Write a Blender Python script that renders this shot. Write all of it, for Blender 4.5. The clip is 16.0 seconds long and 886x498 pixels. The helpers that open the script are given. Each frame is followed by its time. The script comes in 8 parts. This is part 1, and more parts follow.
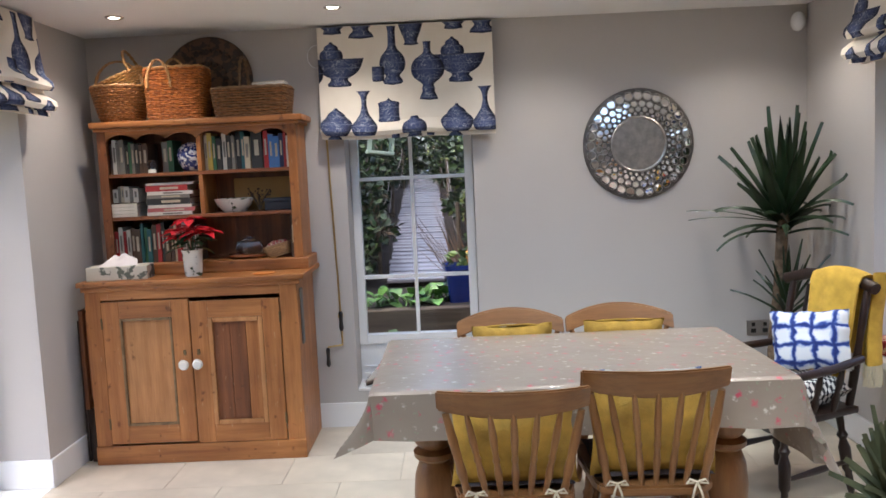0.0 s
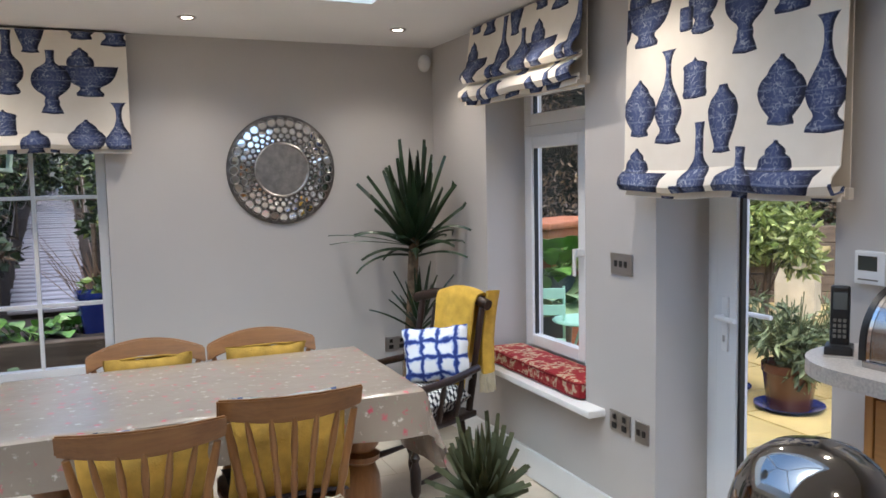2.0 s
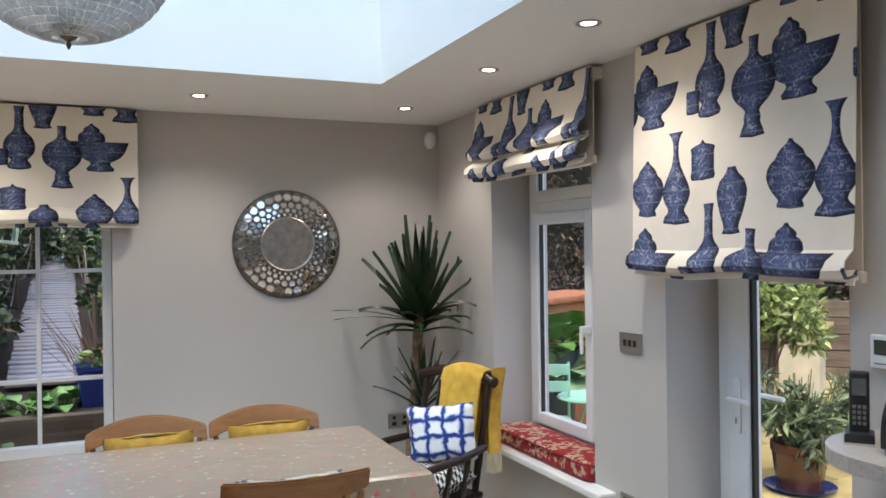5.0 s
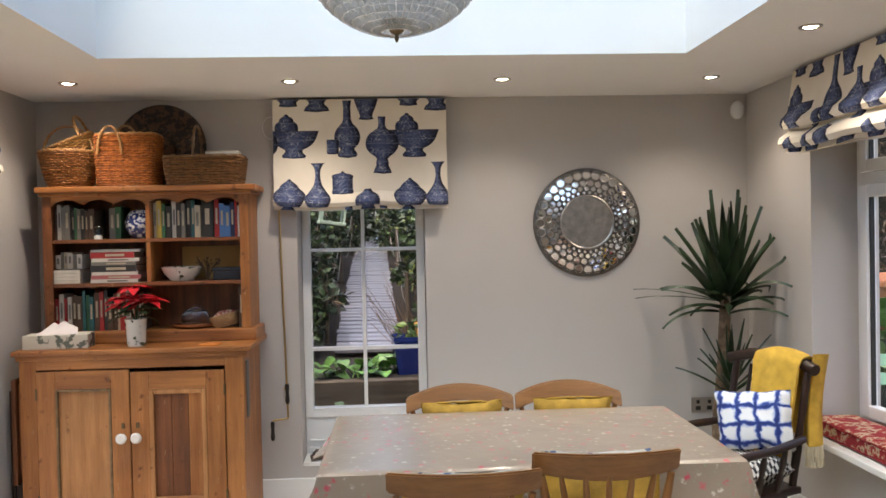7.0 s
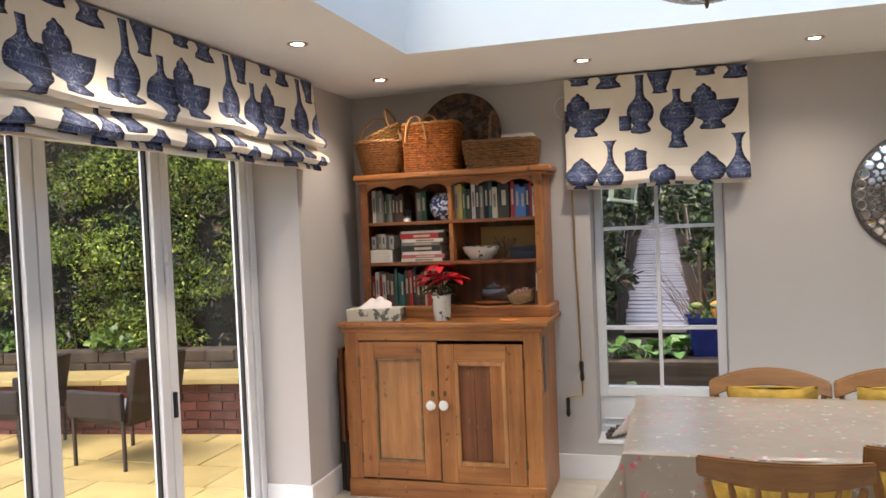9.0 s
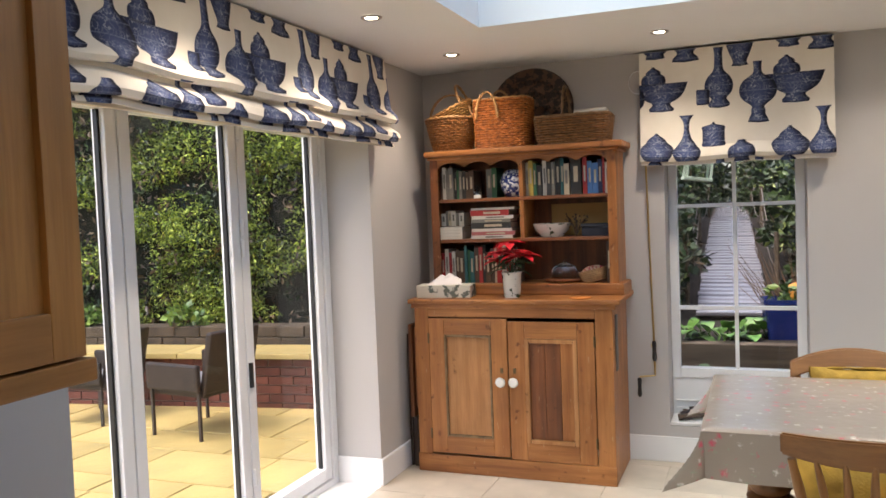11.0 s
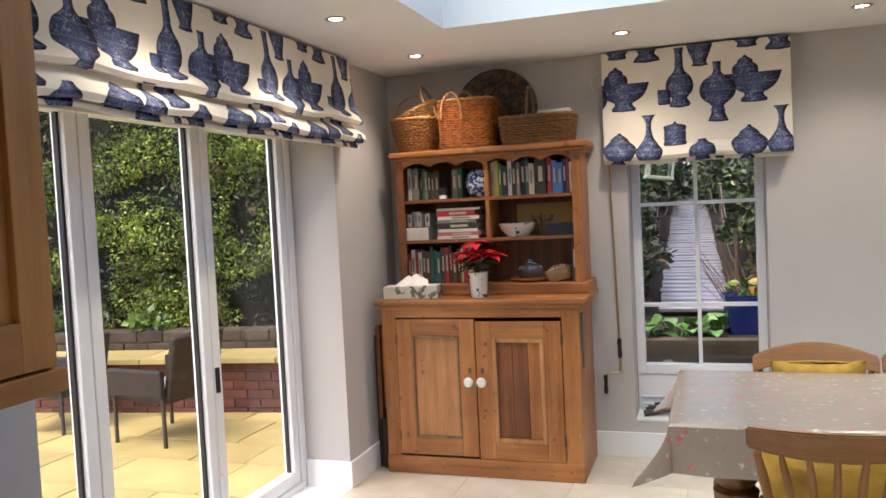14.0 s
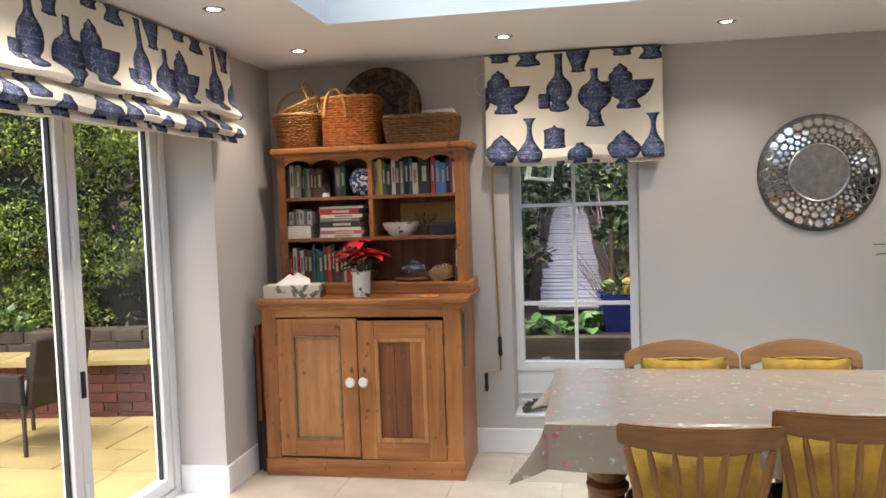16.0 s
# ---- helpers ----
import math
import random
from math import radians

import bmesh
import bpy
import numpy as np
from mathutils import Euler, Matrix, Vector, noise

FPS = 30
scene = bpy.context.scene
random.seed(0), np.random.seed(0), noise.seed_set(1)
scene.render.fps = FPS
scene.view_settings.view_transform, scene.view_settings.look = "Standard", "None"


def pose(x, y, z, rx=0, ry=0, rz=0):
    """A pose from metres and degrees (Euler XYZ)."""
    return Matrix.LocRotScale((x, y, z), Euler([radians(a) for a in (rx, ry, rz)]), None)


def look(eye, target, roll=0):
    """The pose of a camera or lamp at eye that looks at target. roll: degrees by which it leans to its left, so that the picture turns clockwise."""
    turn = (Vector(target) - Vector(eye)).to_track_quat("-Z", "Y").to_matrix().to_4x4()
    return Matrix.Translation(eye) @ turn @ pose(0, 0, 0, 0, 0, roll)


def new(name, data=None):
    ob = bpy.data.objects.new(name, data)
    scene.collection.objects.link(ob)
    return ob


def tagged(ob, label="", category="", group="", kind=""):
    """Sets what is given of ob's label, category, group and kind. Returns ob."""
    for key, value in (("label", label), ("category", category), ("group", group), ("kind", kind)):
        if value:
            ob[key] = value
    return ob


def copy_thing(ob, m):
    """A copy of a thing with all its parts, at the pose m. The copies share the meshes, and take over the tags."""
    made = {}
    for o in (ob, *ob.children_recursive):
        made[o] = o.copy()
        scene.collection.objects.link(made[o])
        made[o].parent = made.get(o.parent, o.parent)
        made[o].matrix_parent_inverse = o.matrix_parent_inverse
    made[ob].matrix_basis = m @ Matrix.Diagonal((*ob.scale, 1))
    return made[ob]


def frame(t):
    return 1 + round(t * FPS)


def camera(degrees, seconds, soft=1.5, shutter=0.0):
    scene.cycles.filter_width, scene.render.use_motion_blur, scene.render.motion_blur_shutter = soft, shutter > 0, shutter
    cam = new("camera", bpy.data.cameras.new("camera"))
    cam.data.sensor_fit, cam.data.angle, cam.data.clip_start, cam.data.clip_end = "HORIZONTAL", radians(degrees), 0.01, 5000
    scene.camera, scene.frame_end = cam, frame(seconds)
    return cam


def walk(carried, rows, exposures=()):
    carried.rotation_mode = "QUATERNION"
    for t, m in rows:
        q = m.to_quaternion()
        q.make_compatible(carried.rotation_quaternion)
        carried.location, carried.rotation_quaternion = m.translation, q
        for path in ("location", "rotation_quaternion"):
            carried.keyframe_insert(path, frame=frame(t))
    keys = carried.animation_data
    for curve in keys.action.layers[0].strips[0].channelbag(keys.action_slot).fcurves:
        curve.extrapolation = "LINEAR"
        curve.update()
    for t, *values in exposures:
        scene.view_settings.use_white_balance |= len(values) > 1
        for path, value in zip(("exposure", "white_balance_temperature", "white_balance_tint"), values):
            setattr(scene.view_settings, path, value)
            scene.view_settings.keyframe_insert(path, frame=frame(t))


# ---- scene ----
cam = camera(57.6, 16.0, 1.6)
PATH = [
    (0, (0.054, -0.292, 1.54), (0.02, 1.698, 1.344), -2.6),
    (0.5, (0.075, -0.298, 1.544), (0.234, 1.684, 1.333), -2.2),
    (1, (0.096, -0.308, 1.542), (0.476, 1.645, 1.339), -1.6),
    (1.5, (0.104, -0.325, 1.547), (0.708, 1.572, 1.353), -1.1),
    (2, (0.119, -0.336, 1.566), (0.903, 1.496, 1.392), -1.1),
    (2.5, (0.143, -0.33, 1.569), (1.119, 1.414, 1.473), -1.0),
    (3, (0.15, -0.323, 1.567), (1.22, 1.366, 1.549), -0.4),
    (3.2, (0.142, -0.321, 1.576), (1.227, 1.359, 1.572), -0.0),
    (5.3, (0.08, -0.31, 1.598), (0.8, 1.556, 1.602), -0.8),
    (5.5, (0.076, -0.31, 1.595), (0.748, 1.573, 1.601), -0.8),
    (6, (0.061, -0.306, 1.593), (0.592, 1.622, 1.58), -1.0),
    (6.5, (0.04, -0.303, 1.601), (0.35, 1.672, 1.564), -1.2),
    (7, (0.029, -0.299, 1.582), (0.133, 1.698, 1.546), -1.2),
    (7.5, (-0.007, -0.305, 1.583), (-0.127, 1.691, 1.55), -1.5),
    (8, (-0.047, -0.317, 1.586), (-0.363, 1.658, 1.555), -2.0),
    (8.5, (-0.053, -0.322, 1.587), (-0.521, 1.621, 1.547), -2.2),
    (9, (-0.046, -0.328, 1.577), (-0.622, 1.586, 1.513), -2.4),
    (9.5, (-0.062, -0.327, 1.578), (-0.743, 1.551, 1.475), -2.7),
    (9.7, (-0.069, -0.324, 1.573), (-0.772, 1.546, 1.46), -2.7),
    (11.8, (-0.121, -0.328, 1.526), (-0.847, 1.534, 1.445), -2.1),
    (12, (-0.13, -0.324, 1.534), (-0.82, 1.552, 1.451), -1.9),
    (12.5, (-0.118, -0.301, 1.55), (-0.639, 1.628, 1.451), -1.8),
    (13, (-0.123, -0.301, 1.568), (-0.55, 1.649, 1.453), -2.0),
    (13.5, (-0.108, -0.303, 1.565), (-0.586, 1.635, 1.447), -2.3),
    (14, (-0.106, -0.335, 1.54), (-0.746, 1.557, 1.439), -2.8),
    (14.5, (-0.119, -0.347, 1.537), (-0.887, 1.497, 1.447), -3.0),
    (15, (-0.125, -0.341, 1.537), (-0.87, 1.513, 1.446), -2.7),
    (15.5, (-0.109, -0.334, 1.536), (-0.712, 1.57, 1.433), -2.3),
    (16, (-0.096, -0.317, 1.551), (-0.462, 1.645, 1.431), -1.9),
]
EXPOSURES = [(0.0, 1.70, 5900, 12), (3.0, 1.55, 5900, 10), (5.5, 1.56, 6100, 8), (7.5, 1.68, 6650, 12), (16.0, 1.80, 6450, 11)]
walk(cam, [(t, look(eye, target, roll)) for t, eye, target, roll in PATH], EXPOSURES)

# ---- world and light ----
world = bpy.data.worlds.new("world")
scene.world = world
world.use_nodes = True
wn = world.node_tree
sky = wn.nodes.new("ShaderNodeTexSky")
sky.sky_type = "NISHITA"
sky.sun_disc = False
sky.sun_elevation = radians(65.8)
sky.sun_rotation = radians(214)
sky.air_density = 1.0
sky.dust_density = 4.0
wn.links.new(sky.outputs[0], wn.nodes["Background"].inputs[0])
wn.nodes["Background"].inputs[1].default_value = 0.16
sun = new("sun", bpy.data.lights.new("sun", "SUN"))
sun.data.energy = 0.5
sun.data.angle = radians(50)
sun.data.color = (1.0, 0.97, 0.92)
sun.matrix_world = look((-2, -1, 8), (0, 2, 0))


# ---- materials ----
def nodes_of(name):
    m = bpy.data.materials.new(name)
    m.use_nodes = True
    return m, m.node_tree.nodes, m.node_tree.links, m.node_tree.nodes["Principled BSDF"]


def ramp(nt, links, fac, stops):
    r = nt.new("ShaderNodeValToRGB")
    while len(r.color_ramp.elements) < len(stops):
        r.color_ramp.elements.new(0.5)
    for e, (p, c) in zip(r.color_ramp.elements, stops):
        e.position = p
        e.color = (*c, 1) if len(c) == 3 else c
    links.new(fac, r.inputs[0])
    return r.outputs[0]


def noise_tex(nt, links, co, scale, detail=3.0, stretch=(1, 1, 1)):
    mp = nt.new("ShaderNodeMapping")
    mp.inputs["Scale"].default_value = stretch
    links.new(co, mp.inputs[0])
    n = nt.new("ShaderNodeTexNoise")
    n.inputs["Scale"].default_value = scale
    n.inputs["Detail"].default_value = detail
    links.new(mp.outputs[0], n.inputs[0])
    return n.outputs[0]


def bump(nt, links, height, strength, bsdf, dist=0.01):
    b = nt.new("ShaderNodeBump")
    b.inputs["Strength"].default_value = strength
    b.inputs["Distance"].default_value = dist
    links.new(height, b.inputs["Height"])
    links.new(b.outputs[0], bsdf.inputs["Normal"])


def mixc(nt, links, fac, a, b, blend="MIX"):
    m = nt.new("ShaderNodeMix")
    m.data_type = "RGBA"
    m.blend_type = blend
    for sock, v in ((m.inputs[0], fac), (m.inputs[6], a), (m.inputs[7], b)):
        if isinstance(v, (int, float)):
            sock.default_value = v
        elif isinstance(v, tuple):
            sock.default_value = (*v, 1)
        else:
            links.new(v, sock)
    return m.outputs[2]


def math_node(nt, links, op, a, b=0.0):
    m = nt.new("ShaderNodeMath")
    m.operation = op
    for sock, v in zip(m.inputs, (a, b)):
        if isinstance(v, (int, float)):
            sock.default_value = v
        else:
            links.new(v, sock)
    return m.outputs[0]


def plain(name, col, rough=0.5, metal=0.0, vary=0.08, scale=6.0, grain=80.0, relief=0.05, random_tint=0.0):
    """Paint, plastic, metal, cloth: a colour with large soft patches and a fine grain."""
    m, nt, links, b = nodes_of(name)
    co = nt.new("ShaderNodeTexCoord").outputs["Object"]
    big = noise_tex(nt, links, co, scale)
    lo = tuple(c * (1 - vary) for c in col)
    hi = tuple(min(1, c * (1 + vary)) for c in col)
    c = ramp(nt, links, big, [(0.3, lo), (0.7, hi)])
    if random_tint:
        info = nt.new("ShaderNodeObjectInfo")
        k = math_node(nt, links, "MULTIPLY_ADD", info.outputs["Random"], random_tint)
        k.node.inputs[2].default_value = 1 - random_tint / 2
        comb = nt.new("ShaderNodeCombineColor")
        for i in range(3):
            links.new(k, comb.inputs[i])
        c = mixc(nt, links, 1.0, c, comb.outputs[0], "MULTIPLY")
    links.new(c, b.inputs["Base Color"])
    b.inputs["Roughness"].default_value = rough
    b.inputs["Metallic"].default_value = metal
    if relief:
        bump(nt, links, noise_tex(nt, links, co, grain, 2.0), relief, b)
    return m


def wood(name, light, dark, along="z", rough=0.45, scale=1.0, knots=True):
    """Wood with grain running along one axis of the object."""
    m, nt, links, b = nodes_of(name)
    co = nt.new("ShaderNodeTexCoord").outputs["Object"]
    st = {"x": (0.06, 1, 1), "y": (1, 0.06, 1), "z": (1, 1, 0.06)}[along]
    g1 = noise_tex(nt, links, co, 24 * scale, 5.0, st)
    g2 = noise_tex(nt, links, co, 130 * scale, 3.0, st)
    big = noise_tex(nt, links, co, 3.5, 2.0)
    mid = tuple((a + d) / 2 for a, d in zip(light, dark))
    c = ramp(nt, links, g1, [(0.3, dark), (0.5, mid), (0.68, light)])
    c2 = ramp(nt, links, g2, [(0.35, (0.75, 0.72, 0.7)), (0.6, (1, 1, 1))])
    c = mixc(nt, links, 0.5, c, c2, "MULTIPLY")
    c = mixc(nt, links, 0.75, c, ramp(nt, links, big, [(0.3, (0.7, 0.66, 0.6)), (0.7, (1.15, 1.12, 1.05))]), "MULTIPLY")
    if knots:
        mp = nt.new("ShaderNodeMapping")
        mp.inputs["Scale"].default_value = tuple(0.5 if s < 1 else 1 for s in st)
        links.new(co, mp.inputs[0])
        v = nt.new("ShaderNodeTexVoronoi")
        v.inputs["Scale"].default_value = 6.5
        links.new(mp.outputs[0], v.inputs[0])
        k = ramp(nt, links, v.outputs["Distance"], [(0.035, (0.35, 0.22, 0.14)), (0.085, (1, 1, 1))])
        c = mixc(nt, links, 0.8, c, k, "MULTIPLY")
        # rubbed pale scratches and dark bruises of long use
        sc = noise_tex(nt, links, co, 70, 2.0, (1, 1, 0.25))
        c = mixc(nt, links, math_node(nt, links, "MULTIPLY", ramp(nt, links, sc, [(0.70, (0, 0, 0)), (0.74, (1, 1, 1))]), 0.35), c, (0.55, 0.38, 0.22))
        br = noise_tex(nt, links, co, 19, 4.0)
        c = mixc(nt, links, 0.85, c, ramp(nt, links, br, [(0.27, (0.28, 0.20, 0.14)), (0.36, (1, 1, 1))]), "MULTIPLY")
    links.new(c, b.inputs["Base Color"])
    b.inputs["Roughness"].default_value = rough
    bump(nt, links, g2, 0.2 if knots else 0.12, b)
    return m


def glass(name, col=(1, 1, 1), rough=0.0):
    m, nt, links, b = nodes_of(name)
    out = nt["Material Output"]
    tr = nt.new("ShaderNodeBsdfTransparent")
    tr.inputs[0].default_value = (*col, 1)
    gl = nt.new("ShaderNodeBsdfGlossy")
    gl.inputs["Roughness"].default_value = rough
    lw = nt.new("ShaderNodeLayerWeight")
    lw.inputs[0].default_value = 0.5
    k = math_node(nt, links, "MULTIPLY", math_node(nt, links, "POWER", lw.outputs["Facing"], 4.0), 0.5)
    fr = math_node(nt, links, "ADD", k, 0.035)
    mx = nt.new("ShaderNodeMixShader")
    links.new(fr, mx.inputs[0])
    links.new(tr.outputs[0], mx.inputs[1])
    links.new(gl.outputs[0], mx.inputs[2])
    links.new(mx.outputs[0], out.inputs[0])
    return m


def glowing(name, col, strength):
    m, nt, links, b = nodes_of(name)
    b.inputs["Base Color"].default_value = (*col, 1)
    b.inputs["Emission Color"].default_value = (*col, 1)
    b.inputs["Emission Strength"].default_value = strength
    return m


def clear_glass(name, col=(1, 1, 1)):
    m, nt, links, b = nodes_of(name)
    b.inputs["Base Color"].default_value = (*col, 1)
    b.inputs["Transmission Weight"].default_value = 1.0
    b.inputs["Roughness"].default_value = 0.02
    return m


# the printed cotton: rows of blue urns, each a profile turned about its own line
REPEAT_U, REPEAT_V = 0.70, 0.63
URNS = []


def urn(centre, top, height, *outline):
    """One printed urn: pairs of depth and half-width from rim to foot, rounded off between them."""
    t = np.linspace(0, 1, 30)
    w = np.interp(t, outline[0::2], outline[1::2])
    w[1:-1] = (w[:-2] + 5 * w[1:-1] + w[2:]) / 7
    URNS.append((centre, top, height, [float(x) for x in w]))


urn(0.078, 0.086, 0.106, 0, 0.008, 0.1, 0.014, 0.16, 0.026, 0.26, 0.040, 0.36, 0.044, 0.40, 0.038, 0.48, 0.056, 0.6, 0.066, 0.8, 0.070, 1, 0.066)
urn(0.120, 0.183, 0.160, 0, 0.147, 0.08, 0.143, 0.2, 0.136, 0.35, 0.126, 0.5, 0.108, 0.62, 0.080, 0.70, 0.052, 0.76, 0.050, 0.84, 0.058, 0.9, 0.072, 1, 0.066)
urn(0.430, 0.008, 0.335, 0, 0.028, 0.1, 0.022, 0.35, 0.024, 0.42, 0.034, 0.48, 0.056, 0.56, 0.072, 0.66, 0.078, 0.76, 0.070, 0.82, 0.052, 0.86, 0.036, 0.92, 0.055, 0.97, 0.062, 1, 0.05)
urn(0.345, 0.235, 0.085, 0, 0.034, 0.1, 0.037, 0.9, 0.036, 1, 0.03)
urn(0.632, 0.105, 0.335, 0, 0.024, 0.1, 0.021, 0.2, 0.022, 0.25, 0.045, 0.31, 0.077, 0.40, 0.094, 0.49, 0.099, 0.58, 0.092, 0.66, 0.070, 0.72, 0.040, 0.77, 0.026, 0.81, 0.046, 0.85, 0.032, 0.92, 0.046, 1, 0.056)
urn(0.090, 0.460, 0.215, 0, 0.008, 0.06, 0.014, 0.1, 0.030, 0.17, 0.048, 0.23, 0.056, 0.27, 0.058, 0.34, 0.080, 0.44, 0.094, 0.55, 0.098, 0.66, 0.090, 0.76, 0.076, 0.85, 0.058, 0.9, 0.044, 0.95, 0.056, 1, 0.052)
urn(0.255, 0.370, 0.335, 0, 0.042, 0.05, 0.026, 0.12, 0.017, 0.25, 0.015, 0.38, 0.026, 0.5, 0.052, 0.6, 0.072, 0.68, 0.079, 0.78, 0.065, 0.85, 0.042, 0.89, 0.046, 0.93, 0.068, 1, 0.075)
urn(0.398, 0.415, 0.140, 0, 0.004, 0.1, 0.012, 0.15, 0.055, 0.22, 0.066, 0.3, 0.060, 0.8, 0.060, 0.9, 0.066, 1, 0.058)
urn(0.542, 0.525, 0.230, 0, 0.02, 0.05, 0.025, 0.1, 0.032, 0.2, 0.06, 0.35, 0.074, 0.5, 0.07, 0.7, 0.055, 0.85, 0.04, 0.93, 0.036, 1, 0.046)


def urn_cloth(name):
    m, nt, links, b = nodes_of(name)
    uv = nt.new("ShaderNodeTexCoord").outputs["UV"]
    sep = nt.new("ShaderNodeSeparateXYZ")
    links.new(uv, sep.inputs[0])
    u, v = sep.outputs[0], sep.outputs[1]
    mask, body, lines = None, None, None
    for cu, top, h, prof in URNS:
        du = math_node(nt, links, "FLOORED_MODULO", math_node(nt, links, "ADD", u, REPEAT_U * 1.5 - cu), REPEAT_U)
        side = math_node(nt, links, "SUBTRACT", du, REPEAT_U / 2)
        du = math_node(nt, links, "ABSOLUTE", side)
        dv = math_node(nt, links, "FLOORED_MODULO", math_node(nt, links, "SUBTRACT", v, top), REPEAT_V)
        dv = math_node(nt, links, "DIVIDE", dv, h)
        stops = [(0.98 * i / (len(prof) - 1), (p / 0.15,) * 3) for i, p in enumerate(prof)] + [(1.0, (0, 0, 0))]
        hw = math_node(nt, links, "MULTIPLY", ramp(nt, links, dv, stops), 0.15)
        gap = math_node(nt, links, "MULTIPLY", math_node(nt, links, "SUBTRACT", hw, du), 400)
        gap.node.use_clamp = True
        mask = gap if mask is None else math_node(nt, links, "MAXIMUM", mask, gap)
        # round shading drawn from side to side, a little brighter towards one side
        across = math_node(nt, links, "DIVIDE", math_node(nt, links, "ADD", side, 0.010), math_node(nt, links, "MAXIMUM", hw, 0.004))
        shade = math_node(nt, links, "SUBTRACT", 1.0, math_node(nt, links, "MULTIPLY", across, across))
        ends = math_node(nt, links, "MULTIPLY", math_node(nt, links, "SUBTRACT", 0.5, math_node(nt, links, "ABSOLUTE", math_node(nt, links, "SUBTRACT", dv, 0.49))), h * 80)
        ends.node.use_clamp = True
        shade = math_node(nt, links, "MULTIPLY", shade, ends)
        shade.node.use_clamp = True
        # painted rings round the neck, belly and foot
        ring = math_node(nt, links, "ABSOLUTE", math_node(nt, links, "SUBTRACT", math_node(nt, links, "FRACT", math_node(nt, links, "MULTIPLY", dv, h * 19)), 0.5))
        ring = math_node(nt, links, "MULTIPLY", math_node(nt, links, "GREATER_THAN", ring, 0.455), gap)
        if body is None:
            body, lines = shade, ring
        else:
            rest = math_node(nt, links, "SUBTRACT", 1.0, gap)
            body = math_node(nt, links, "ADD", math_node(nt, links, "MULTIPLY", body, rest), math_node(nt, links, "MULTIPLY", shade, gap))
            lines = math_node(nt, links, "ADD", math_node(nt, links, "MULTIPLY", lines, rest), ring)
    n1 = noise_tex(nt, links, uv, 42, 2.5)
    n2 = noise_tex(nt, links, uv, 9, 3.0)
    n3 = noise_tex(nt, links, uv, 24, 1.0)
    scroll = math_node(nt, links, "ABSOLUTE", math_node(nt, links, "SUBTRACT", n1, 0.5))
    scroll = ramp(nt, links, scroll, [(0.012, (1, 1, 1)), (0.045, (0, 0, 0))])
    patch = ramp(nt, links, n3, [(0.45, (0.25, 0.25, 0.25)), (0.6, (1, 1, 1))])
    blue = ramp(nt, links, body, [(0.05, (0.006, 0.009, 0.028)), (0.45, (0.020, 0.029, 0.085)), (0.8, (0.040, 0.060, 0.150)), (1.0, (0.065, 0.090, 0.20))])
    pale = math_node(nt, links, "MULTIPLY", math_node(nt, links, "MULTIPLY", scroll, patch), math_node(nt, links, "MULTIPLY", body, 0.75))
    blue = mixc(nt, links, pale, blue, (0.42, 0.45, 0.52))
    blue = mixc(nt, links, math_node(nt, links, "MULTIPLY", lines, 0.35), blue, (0.22, 0.26, 0.36))
    cream = ramp(nt, links, n2, [(0.3, (0.78, 0.715, 0.61)), (0.7, (0.83, 0.77, 0.67))])
    links.new(mixc(nt, links, mask, cream, blue), b.inputs["Base Color"])
    b.inputs["Roughness"].default_value = 0.85
    weave = noise_tex(nt, links, uv, 700, 1.0)
    bump(nt, links, weave, 0.08, b, 0.002)
    return m


def flower_cloth(name):
    """Taupe oilcloth with small pink and white sprigs, wiped to a shine."""
    m, nt, links, b = nodes_of(name)
    uv = nt.new("ShaderNodeTexCoord").outputs["UV"]
    base = ramp(nt, links, noise_tex(nt, links, uv, 4, 3.0), [(0.3, (0.245, 0.192, 0.155)), (0.7, (0.295, 0.235, 0.190))])
    for scale, col, size, seed in ((15.0, (0.52, 0.06, 0.10), 0.115, 0.0), (17.0, (0.58, 0.51, 0.45), 0.10, 3.3), (26.0, (0.26, 0.29, 0.2), 0.08, 7.7), (11.0, (0.50, 0.10, 0.12), 0.085, 5.2), (21.0, (0.48, 0.41, 0.35), 0.08, 9.1)):
        mp = nt.new("ShaderNodeMapping")
        mp.inputs["Location"].default_value = (seed, seed * 0.7, 0)
        links.new(uv, mp.inputs[0])
        wob = nt.new("ShaderNodeTexNoise")
        wob.inputs["Scale"].default_value = 90
        links.new(mp.outputs[0], wob.inputs[0])
        co = mixc(nt, links, 0.03, mp.outputs[0], wob.outputs["Color"])
        v = nt.new("ShaderNodeTexVoronoi")
        v.inputs["Scale"].default_value = scale
        links.new(co, v.inputs[0])
        f = ramp(nt, links, v.outputs["Distance"], [(size * 0.6, (1, 1, 1)), (size + 0.10, (0, 0, 0))])
        base = mixc(nt, links, f, base, col)
    links.new(base, b.inputs["Base Color"])
    b.inputs["Roughness"].default_value = 0.30
    b.inputs["Coat Weight"].default_value = 0.6
    b.inputs["Coat Roughness"].default_value = 0.12
    bump(nt, links, noise_tex(nt, links, uv, 9, 3.0), 0.16, b, 0.02)
    return m


